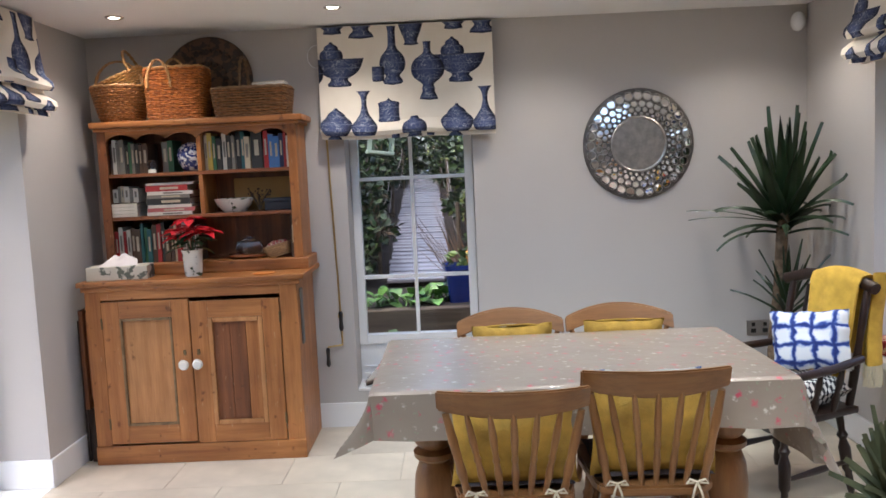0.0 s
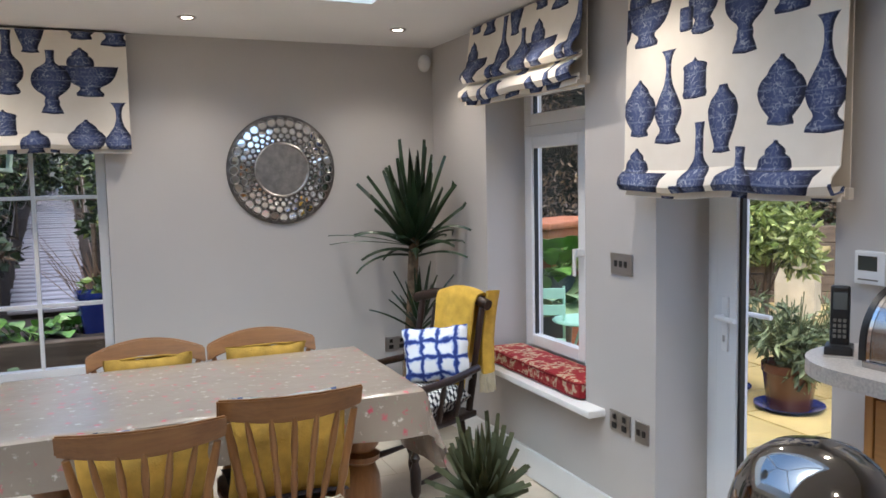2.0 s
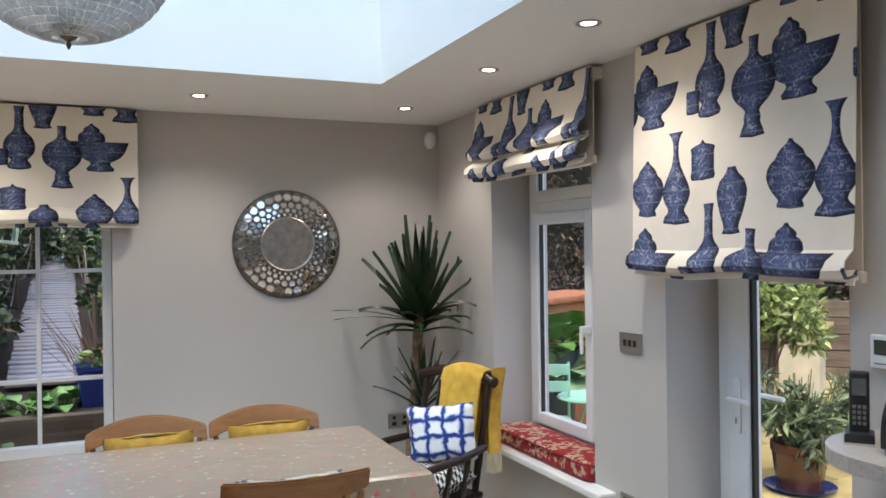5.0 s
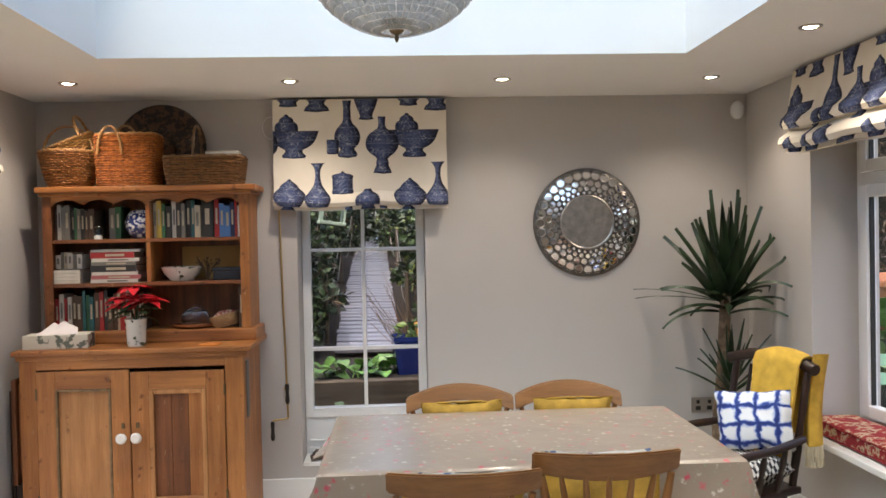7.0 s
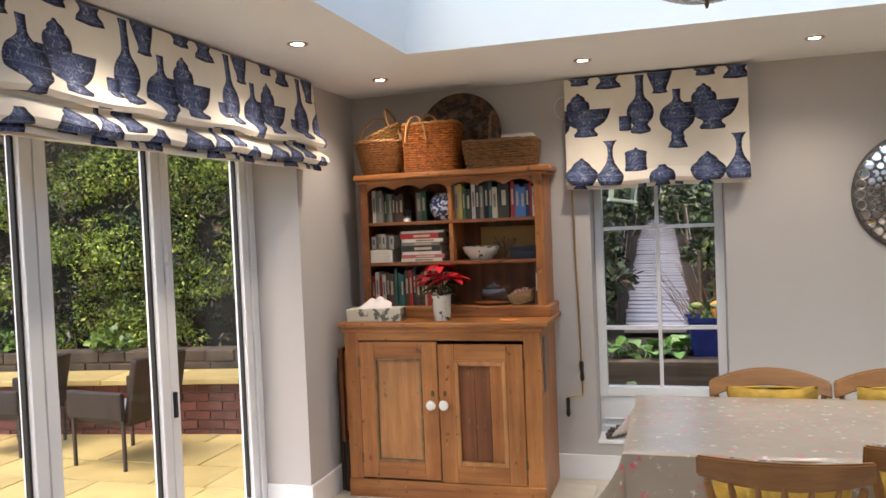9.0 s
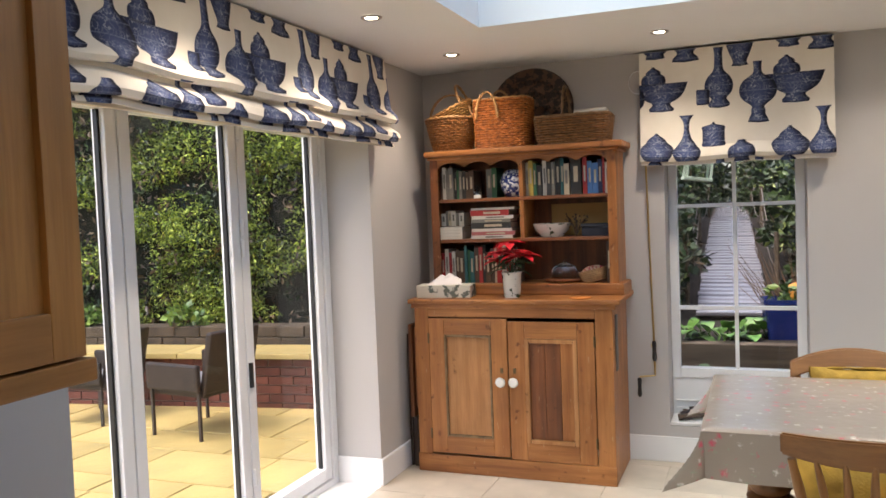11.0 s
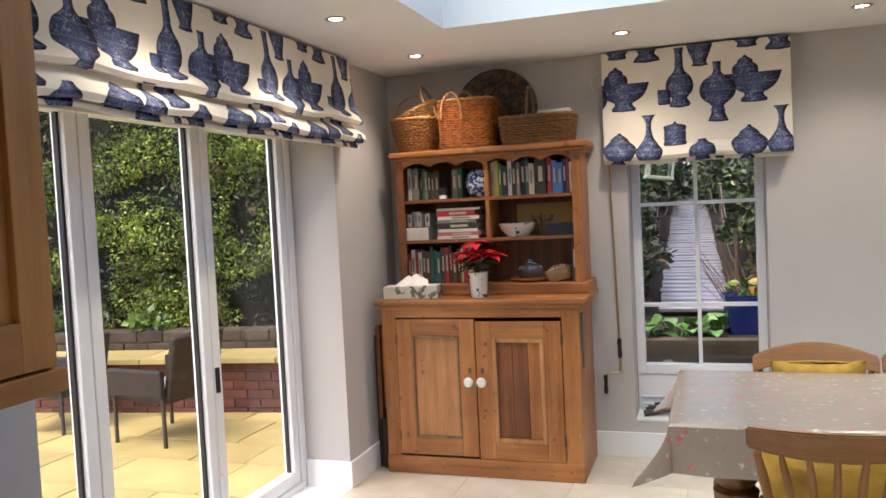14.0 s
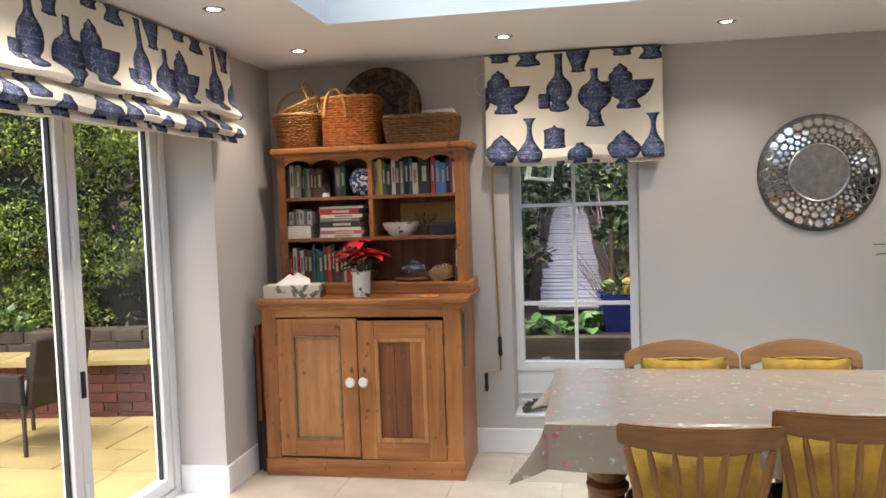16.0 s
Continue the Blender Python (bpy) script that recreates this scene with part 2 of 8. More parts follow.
def wicker(name, light, dark, scale=60.0):
    m, nt, links, b = nodes_of(name)
    uv = nt.new("ShaderNodeTexCoord").outputs["UV"]
    br = nt.new("ShaderNodeTexBrick")
    br.inputs["Scale"].default_value = scale
    br.inputs["Mortar Size"].default_value = 0.045
    br.inputs["Mortar Smooth"].default_value = 1.0
    br.inputs["Brick Width"].default_value = 0.9
    br.inputs["Row Height"].default_value = 0.3
    br.inputs["Color1"].default_value = (*light, 1)
    br.inputs["Color2"].default_value = (*tuple((a + d) / 2 for a, d in zip(light, dark)), 1)
    br.inputs["Mortar"].default_value = (*tuple(d * 0.5 for d in dark), 1)
    links.new(uv, br.inputs[0])
    n = noise_tex(nt, links, uv, 12, 3.0)
    c = mixc(nt, links, 0.6, br.outputs[0], ramp(nt, links, n, [(0.3, (0.45, 0.4, 0.35)), (0.7, (1.2, 1.15, 1.1))]), "MULTIPLY")
    links.new(c, b.inputs["Base Color"])
    b.inputs["Roughness"].default_value = 0.55
    bump(nt, links, br.outputs["Fac"], -0.8, b, 0.004)
    return m


WALL_PAINT = plain("greige_paint", (0.50, 0.475, 0.455), 0.75, vary=0.03, scale=1.2, grain=220, relief=0.03)
CEIL_PAINT = plain("ceiling_paint", (0.80, 0.79, 0.78), 0.8, vary=0.02, scale=1.5, grain=200, relief=0.03)
WHITE = plain("white_gloss", (0.80, 0.80, 0.80), 0.3, vary=0.03, scale=3, relief=0.02)
UPVC = plain("white_upvc", (0.78, 0.79, 0.80), 0.25, vary=0.02, scale=3, relief=0.01)
RUBBER = plain("black_gasket", (0.015, 0.015, 0.016), 0.5)
GREY_METAL = plain("brushed_nickel", (0.42, 0.40, 0.38), 0.35, 1.0, grain=300)
CHROME = plain("chrome", (0.72, 0.72, 0.73), 0.12, 1.0, vary=0.02, relief=0.0)
STEEL = plain("brushed_steel", (0.44, 0.43, 0.43), 0.16, 1.0, vary=0.06, scale=2, grain=160, relief=0.03)
BLACK = plain("black_plastic", (0.015, 0.015, 0.016), 0.35)
BRASS = plain("aged_brass", (0.50, 0.36, 0.14), 0.35, 1.0)
BRONZE = plain("dark_bronze", (0.16, 0.12, 0.07), 0.4, 1.0)
PINE = wood("waxed_pine", (0.47, 0.200, 0.062), (0.30, 0.110, 0.030), "z", 0.4)
PINE_X = wood("waxed_pine_lengthwise", (0.47, 0.200, 0.062), (0.23, 0.079, 0.021), "x", 0.4)
# dark wood, also used to paint shade into the dresser's upper shelves
PINE_DARK_AND_SHADE = wood("dark_and_shaded_pine", (0.25, 0.088, 0.029), (0.11, 0.036, 0.013), "z", 0.42)
PINE_DARK_AND_SHADE_X = wood("dark_and_shaded_pine_lengthwise", (0.25, 0.088, 0.029), (0.11, 0.036, 0.013), "x", 0.42)
CHAIR_WOOD = wood("beech", (0.31, 0.145, 0.052), (0.20, 0.087, 0.029), "z", 0.38, knots=False)
CHAIR_WOOD_X = wood("beech_lengthwise", (0.31, 0.145, 0.052), (0.20, 0.087, 0.029), "x", 0.38, knots=False)
DARK_WOOD = wood("dark_mahogany", (0.026, 0.011, 0.008), (0.010, 0.005, 0.004), "z", 0.32, knots=False)
OAK = wood("oak_veneer", (0.52, 0.255, 0.072), (0.40, 0.18, 0.047), "z", 0.4, knots=False)
OAK_Y = wood("oak_lengthwise", (0.48, 0.235, 0.068), (0.36, 0.16, 0.043), "y", 0.4, knots=False)
URN_CLOTH = urn_cloth("blue_urn_cotton")
LINING = plain("cotton_lining", (0.62, 0.56, 0.47), 0.9, grain=300)
OILCLOTH = flower_cloth("sprigged_oilcloth")
YELLOW = plain("mustard_velvet", (0.36, 0.205, 0.028), 0.9, vary=0.3, scale=14, grain=140, relief=0.3)
GLASS = glass("window_glass")
ROOF_GLASS = glass("blue_tinted_roof_glass", (0.66, 0.80, 0.84))
PINE_PALE = wood("pale_worn_pine", (0.52, 0.260, 0.101), (0.38, 0.167, 0.057), "z", 0.45)
MIRROR = plain("mirror_silver", (0.85, 0.85, 0.86), 0.02, 1.0, vary=0.0, relief=0.0)
PEWTER = plain("dark_pewter", (0.17, 0.16, 0.15), 0.45, 1.0, vary=0.25, scale=30)
SILVER = plain("silver_leaf_frame", (0.46, 0.44, 0.41), 0.35, 1.0, vary=0.2, scale=30)


# ---- mesh helpers ----
def part(name, bm, material, parent=None, label="", smooth=False, m=None):
    bmesh.ops.recalc_face_normals(bm, faces=bm.faces)
    if smooth:
        for e in bm.edges:
            e.smooth = e.calc_face_angle(0) < 0.7
    me = bpy.data.meshes.new(name)
    bm.to_mesh(me)
    bm.free()
    me.materials.append(material)
    if smooth:
        for p in me.polygons:
            p.use_smooth = True
    ob = new(name, me)
    if parent:
        ob.parent = parent
    if m is not None:
        ob.matrix_basis = m
    if label:
        ob["label"] = label
    return ob


def thing(name, label, category, m=None, group="", kind=""):
    ob = new(name)
    ob.empty_display_size = 0.05
    if m is not None:
        ob.matrix_basis = m
    return tagged(ob, label, category, group, kind)


def box(bm, x0, x1, y0, y1, z0, z1, bevel=0.0):
    vs = [bm.verts.new(c) for c in ((x0, y0, z0), (x1, y0, z0), (x1, y1, z0), (x0, y1, z0), (x0, y0, z1), (x1, y0, z1), (x1, y1, z1), (x0, y1, z1))]
    fs = [bm.faces.new([vs[i] for i in f]) for f in ((0, 3, 2, 1), (4, 5, 6, 7), (0, 1, 5, 4), (1, 2, 6, 5), (2, 3, 7, 6), (3, 0, 4, 7))]
    if bevel:
        edges = list({e for f in fs for e in f.edges})
        bmesh.ops.bevel(bm, geom=edges, offset=bevel, segments=2, affect="EDGES", profile=0.6)
    return bm


def slab(x0, x1, y0, y1, z0, z1, bevel=0.0):
    return box(bmesh.new(), x0, x1, y0, y1, z0, z1, bevel)


def lathe(bm, prof, seg=24, at=(0, 0, 0), axis=None):
    """Turn (radius, height) pairs about the upright line through at; axis tilts it."""
    m = Matrix.Translation(at) @ (axis.to_4x4() if axis else Matrix())
    uvl = bm.loops.layers.uv.verify()
    rings = []
    for r, z in prof:
        rings.append([bm.verts.new(m @ Vector((r * math.cos(2 * math.pi * i / seg), r * math.sin(2 * math.pi * i / seg), z))) for i in range(seg)] if r > 1e-6 else [bm.verts.new(m @ Vector((0, 0, z)))])
    for (a, b, pa, pb) in zip(rings, rings[1:], prof, prof[1:]):
        for i in range(seg):
            j = (i + 1) % seg
            loop = [a[i % len(a)], a[j % len(a)], b[j % len(b)], b[i % len(b)]]
            uniq = []
            for x in loop:
                if x not in uniq:
                    uniq.append(x)
            if len(uniq) >= 3:
                f = bm.faces.new(uniq)
                rr = max(pa[0], pb[0])
                for lp in f.loops:
                    k = i if lp.vert in (a[i % len(a)], b[i % len(b)]) else i + 1
                    lp[uvl].uv = (2 * math.pi * rr * k / seg, (lp.vert.co - Vector(at)).length if abs(pa[1] - pb[1]) < 1e-6 else (m.inverted() @ lp.vert.co).z)
    for ring, end in ((rings[0], 0), (rings[-1], 1)):
        if len(ring) > 2:
            bm.faces.new(ring if end else ring[::-1])
    return bm


def tube(bm, pts, r, seg=8, r_end=None):
    """A round rod along a line of points."""
    pts = [Vector(p) for p in pts]
    rings = []
    for i, p in enumerate(pts):
        d = (pts[min(i + 1, len(pts) - 1)] - pts[max(i - 1, 0)]).normalized()
        q = d.to_track_quat("Z", "Y").to_matrix()
        rad = r if r_end is None else r + (r_end - r) * i / (len(pts) - 1)
        rings.append([bm.verts.new(p + q @ Vector((rad * math.cos(2 * math.pi * k / seg), rad * math.sin(2 * math.pi * k / seg), 0))) for k in range(seg)])
    for a, b in zip(rings, rings[1:]):
        best = min(range(seg), key=lambda s: sum((a[k].co - b[(k + s) % seg].co).length for k in range(seg)))
        for k in range(seg):
            bm.faces.new((a[k], a[(k + 1) % seg], b[(k + 1 + best) % seg], b[(k + best) % seg]))
    bm.faces.new(rings[0][::-1])
    bm.faces.new(rings[-1])
    return bm


def spindle(bm, a, b, prof, seg=12):
    """A turned rod from a to b; prof: (share of the length, radius)."""
    a, b = Vector(a), Vector(b)
    q = (b - a).to_track_quat("Z", "Y").to_matrix()
    return lathe(bm, [(r, s * (b - a).length) for s, r in prof], seg, a, q)


def grid(bm, nu, nv, fn, thick=0.0):
    """A sheet: fn(s, t) gives a place; UV from fn's second value if it gives one."""
    uvl = bm.loops.layers.uv.verify()
    vs, uvs = [], {}
    for j in range(nv + 1):
        row = []
        for i in range(nu + 1):
            co, uv = fn(i / nu, j / nv)
            x = bm.verts.new(co)
            uvs[x] = uv
            row.append(x)
        vs.append(row)
    for j in range(nv):
        for i in range(nu):
            f = bm.faces.new((vs[j][i], vs[j][i + 1], vs[j + 1][i + 1], vs[j + 1][i]))
            for lp in f.loops:
                lp[uvl].uv = uvs[lp.vert]
    if thick:
        bmesh.ops.recalc_face_normals(bm, faces=bm.faces)
        bmesh.ops.solidify(bm, geom=bm.faces[:], thickness=thick)
    return bm


def pillow(w, h, d, n=14, puff=0.55, wob=0.008, seed=0):
    """A stuffed cushion lying in x and z, thick in y, with pinched corners."""
    bm = bmesh.new()
    uvl = bm.loops.layers.uv.verify()
    for side in (1, -1):
        rows = []
        for j in range(n + 1):
            row = []
            for i in range(n + 1):
                u, v = 2 * i / n - 1, 2 * j / n - 1
                t = max(0.0, (1 - abs(u) ** 2.6) * (1 - abs(v) ** 2.6)) ** puff
                pinch = 1 - 0.06 * (1 - v * v) * abs(u) ** 3, 1 - 0.06 * (1 - u * u) * abs(v) ** 3
                k = wob * noise.noise(Vector((u * 2.3 + seed, v * 2.3, side)))
                row.append(bm.verts.new((u * w / 2 * pinch[0] + k, side * (d / 2 * t + k * t), v * h / 2 * pinch[1] + k)))
            rows.append(row)
        for j in range(n):
            for i in range(n):
                f = bm.faces.new((rows[j][i], rows[j][i + 1], rows[j + 1][i + 1], rows[j + 1][i]))
                for lp, (a, b) in zip(f.loops, ((i, j), (i + 1, j), (i + 1, j + 1), (i, j + 1))):
                    lp[uvl].uv = (a / n, b / n)
    bmesh.ops.remove_doubles(bm, verts=bm.verts, dist=0.0005)
    return bm


def holed_wall(name, axis, at0, at1, s0, s1, z0, z1, holes, material, label):
    """A wall with openings cut through, thick from at0 to at1; s runs along it."""
    bm = bmesh.new()
    cuts = sorted({s0, s1, *(h[0] for h in holes), *(h[1] for h in holes)})
    zs = sorted({z0, z1, *(h[2] for h in holes), *(h[3] for h in holes)})
    ins = lambda s, z: any(h[0] < s < h[1] and h[2] < z < h[3] for h in holes)
    for a, b in zip(cuts, cuts[1:]):
        for c, d in zip(zs, zs[1:]):
            if not ins((a + b) / 2, (c + d) / 2):
                if axis == "x":
                    box(bm, at0, at1, a, b, c, d)
                else:
                    box(bm, a, b, at0, at1, c, d)
    bmesh.ops.remove_doubles(bm, verts=bm.verts, dist=1e-5)
    seen = {}
    for f in bm.faces:
        seen.setdefault(tuple(round(v, 4) for v in f.calc_center_median()), []).append(f)
    bmesh.ops.delete(bm, geom=[f for fs in seen.values() if len(fs) > 1 for f in fs], context="FACES")
    return tagged(part(name, bm, material), label, "wall", kind="structure")


# ---- the room ----
WY, WR, WL, CZ = 4.52, 2.144, -2.08, 2.40
THICK = 0.36
LANT = (-1.31, 1.37, 0.30, 3.39)
holed_wall("wall_north", "y", WY, WY + THICK, WL - 0.6, WR + 0.6, -0.1, CZ + 0.3, [(-0.585, 0.175, 0.215, 2.14)], WALL_PAINT, "greige painted wall behind the dining table")
holed_wall("wall_east", "x", WR, WR + THICK, -2.4, WY, -0.1, CZ + 0.3, [(2.755, 3.755, 0.535, 2.13), (1.41, 2.252, -0.02, 2.13)], WALL_PAINT, "greige painted wall with window seat and garden door")
holed_wall("wall_west", "x", WL - THICK, WL, 0.85, WY, -0.1, CZ + 0.3, [(1.25, 3.70, -0.02, 2.10)], WALL_PAINT, "greige painted wall around the folding glass doors")
holed_wall("wall_kitchen_west", "x", -1.50, -1.34, -2.4, 0.85, -0.1, CZ + 0.3, [], WALL_PAINT, "pale painted kitchen wall behind the cupboards")
holed_wall("wall_nib", "y", 0.75, 0.85, WL - THICK, -1.50, -0.1, CZ + 0.3, [], WALL_PAINT, "short pale return wall beside the folding doors")
holed_wall("wall_south", "y", -2.6, -2.4, -1.6, WR + THICK, -0.1, CZ + 0.3, [], WALL_PAINT, "plain painted kitchen end wall")
tagged(part("floor", slab(-2.5, WR + THICK, -2.6, WY + THICK, -0.1, -0.008), plain("grout", (0.45, 0.41, 0.35), 0.85)), "grey-beige grout bed under limestone tiles", "floor", kind="structure")

bm = bmesh.new()
x0, x1, y0, y1 = LANT
for a in ((WL - THICK, x0, -2.6, WY + THICK), (x1, WR + THICK, -2.6, WY + THICK), (x0, x1, -2.6, y0), (x0, x1, y1, WY + THICK)):
    box(bm, *a, CZ, CZ + 0.28)
tagged(part("ceiling", bm, CEIL_PAINT), "white plaster ceiling with a large rooflight opening", "ceiling", kind="structure")

# the rooflight: plastered upstand, then a hipped glazed lantern
roof = thing("roof_lantern", "white framed glass roof lantern over plastered upstand", "rooflight", kind="structure")
bm = bmesh.new()
for a in ((x0 - 0.1, x0, y0 - 0.1, y1 + 0.1), (x1, x1 + 0.1, y0 - 0.1, y1 + 0.1), (x0, x1, y0 - 0.1, y0), (x0, x1, y1, y1 + 0.1)):
    box(bm, *a, CZ + 0.28, CZ + 0.62)
part("upstand", bm, CEIL_PAINT, roof)
ridge_z, xm = CZ + 1.25, (x0 + x1) / 2
ra, rb = Vector((xm, y0 + 1.1, ridge_z)), Vector((xm, y1 - 1.1, ridge_z))
cs = [Vector(c) for c in ((x0, y0, CZ + 0.62), (x1, y0, CZ + 0.62), (x1, y1, CZ + 0.62), (x0, y1, CZ + 0.62))]
for a, b in ((ra, rb), (cs[0], ra), (cs[1], ra), (cs[2], rb), (cs[3], rb)):
    part("rafter", tube(bmesh.new(), (a, b), 0.03, 8), WHITE, roof)
for face in ((cs[0], cs[1], ra), (cs[1], cs[2], rb, ra), (cs[2], cs[3], rb), (cs[3], cs[0], ra, rb)):
    bm = bmesh.new()
    bm.faces.new([bm.verts.new(c) for c in face])
    part("pane", bm, ROOF_GLASS, roof)

# skirting
SKIRT = [("n", WL + 0.0, WR, WY - 0.018, WY), ("e", WR - 0.018, WR, 2.252, WY - 0.018), ("w", WL, WL + 0.018, 3.70, WY - 0.018), ("e2", WR - 0.018, WR, 1.30, 1.41), ("r", -2.348, WL + 0.018, 3.682, 3.70)]
for _, a, b, c, d in SKIRT:
    tagged(part("baseboard", slab(a, b, c, d, 0, 0.15, 0.005), WHITE), "white gloss painted skirting board", "baseboard", kind="structure")


# ---- windows and doors ----
def bar(name, parent, material, x0, x1, y0, y1, z0, z1, bevel=0.004):
    return part(name, slab(x0, x1, y0, y1, z0, z1, bevel), material, parent)


def pane(parent, x0, x1, y0, y1, z0, z1):
    bm = bmesh.new()
    xm, ym = (x0 + x1) / 2, (y0 + y1) / 2
    c = ((xm, y0, z0), (xm, y1, z0), (xm, y1, z1), (xm, y0, z1)) if x1 - x0 < y1 - y0 else ((x0, ym, z0), (x1, ym, z0), (x1, ym, z1), (x0, ym, z1))
    bm.faces.new([bm.verts.new(v) for v in c])
    ob = part("pane", bm, GLASS, parent)
    ob.visible_shadow = False
    return ob


def window_north():
    w = thing("window_1", "tall white window with slim glazing bars", "window", kind="structure")
    y0, y1 = 4.72, 4.79
    xa, xb, za, zb = -0.583, 0.173, 0.46, 2.138
    bar("window_frame", w, UPVC, xa, xa + 0.05, y0, y1, za, zb)
    bar("window_frame", w, UPVC, xb - 0.05, xb, y0, y1, za, zb)
    bar("window_frame", w, UPVC, xa + 0.05, xb - 0.05, y0, y1, za, za + 0.06)
    bar("window_frame", w, UPVC, xa + 0.05, xb - 0.05, y0, y1, zb - 0.05, zb)
    for z in (0.885, 1.50):
        bar("glazing_bar", w, UPVC, xa + 0.05, xb - 0.05, y0 + 0.012, y1 - 0.012, z - 0.011, z + 0.011, 0.003)
    bar("glazing_bar", w, UPVC, -0.219, -0.197, y0 + 0.010, y1 - 0.010, za + 0.06, zb - 0.05, 0.003)
    for a, b in ((xa + 0.05, -0.22), (-0.197, xb - 0.05)):
        for c, d in ((za + 0.06, 0.874), (0.896, 1.489), (1.511, zb - 0.05)):
            pane(w, a, b, y0 + 0.03, y0 + 0.036, c, d)
    bar("lower_panel", w, UPVC, xa, xb, y0 + 0.01, y1, 0.215, 0.46)
    for k in range(2):
        bar("panel_bead", w, WHITE, xa + 0.02, xb - 0.02, y0 - 0.004, y0 + 0.01, 0.27 + k * 0.045, 0.28 + k * 0.045, 0.003)
    bar("window_sill", w, WHITE, xa, xb, WY - 0.004, y0 + 0.01, 0.217, 0.236)


def window_east():
    w = thing("window_2", "white casement window above a cushioned window seat", "window", kind="structure")
    x0, x1 = 2.388, 2.458
    ya, yb, za, zb = 2.757, 3.753, 0.56, 2.128
    for a, b in ((ya, ya + 0.05), (yb - 0.05, yb)):
        bar("window_frame", w, UPVC, x0, x1, a, b, za, zb)
    for a, b in ((za, za + 0.05), (1.79, 1.85), (zb - 0.05, zb)):
        bar("window_frame", w, UPVC, x0, x1, ya + 0.05, yb - 0.05, a, b)
    bar("mullion", w, UPVC, x0, x1, 2.98, 3.10, za + 0.05, 1.79)
    for (a, b, c, d) in ((3.10, yb - 0.05, za + 0.05, 1.79), (ya + 0.05, 2.98, za + 0.05, 1.79), (ya + 0.05, yb - 0.05, 1.85, zb - 0.05)):
        part("sash", slab(x0 - 0.02, x0 + 0.03, a, a + 0.065, c, d, 0.006), UPVC, w)
        for e in ((b - 0.065, b, c, d), (a + 0.065, b - 0.065, c, c + 0.065), (a + 0.065, b - 0.065, d - 0.065, d)):
            bar("sash", w, UPVC, x0 - 0.02, x0 + 0.03, e[0], e[1], e[2], e[3], 0.006)
        pane(w, x0 + 0.004, x0 + 0.012, a + 0.06, b - 0.06, c + 0.06, d - 0.06)
        for e in ((a + 0.065, a + 0.073, c + 0.065, d - 0.065), (b - 0.073, b - 0.065, c + 0.065, d - 0.065)):
            bar("gasket", w, RUBBER, x0 - 0.004, x0 + 0.018, *e, 0.0)
    h = part("handle", slab(x0 - 0.06, x0 - 0.02, 3.11, 3.14, 1.16, 1.20, 0.006), UPVC, w, "white window latch")
    part("lever", slab(x0 - 0.075, x0 - 0.06, 3.115, 3.135, 1.06, 1.20, 0.006), UPVC, h)
    seat = part("window_sill", slab(2.055, x0, 2.60, 3.753, 0.50, 0.533, 0.008), WHITE, w, "white painted window seat board")


def garden_door():
    d = thing("door_1", "white glazed garden door with lever handles", "door", kind="structure")
    x0, x1 = 2.405, 2.475
    ya, yb, zb = 1.412, 2.250, 2.128
    for a, b, c, e in ((ya, ya + 0.05, 0, zb), (yb - 0.06, yb, 0, zb), (ya + 0.05, yb - 0.06, zb - 0.05, zb)):
        bar("door_frame", d, UPVC, x0, x1, a, b, c, e)
    ya, yb, zb = ya + 0.055, yb - 0.065, zb - 0.055
    for a, b, c, e in ((ya, ya + 0.11, 0.02, zb), (yb - 0.11, yb, 0.02, zb), (ya + 0.11, yb - 0.11, 0.02, 0.2), (ya + 0.11, yb - 0.11, zb - 0.11, zb)):
        bar("door_leaf", d, UPVC, x0 - 0.015, x1 - 0.02, a, b, c, e, 0.006)
    for a, b in ((ya + 0.11, ya + 0.125), (yb - 0.125, yb - 0.11)):
        bar("gasket", d, RUBBER, x0 - 0.002, x0 + 0.02, a, b, 0.2, zb - 0.11, 0.0)
    pane(d, x0 + 0.01, x0 + 0.02, ya + 0.125, yb - 0.125, 0.2, zb - 0.11)
    h = part("door_handle", slab(x0 - 0.025, x0 - 0.015, yb - 0.075, yb - 0.04, 0.86, 1.08, 0.006), WHITE, d, "white lever handle on long plate")
    part("lever", tube(bmesh.new(), ((x0 - 0.02, yb - 0.055, 1.0), (x0 - 0.065, yb - 0.055, 1.0), (x0 - 0.07, yb - 0.16, 1.0)), 0.01), WHITE, h)
    part("keyhole", slab(x0 - 0.029, x0 - 0.025, yb - 0.062, yb - 0.052, 0.90, 0.925), CHROME, h)
    part("lever", tube(bmesh.new(), ((x1 - 0.02, yb - 0.055, 1.0), (x1 + 0.03, yb - 0.055, 1.0), (x1 + 0.035, yb - 0.17, 1.0)), 0.01), WHITE, h)


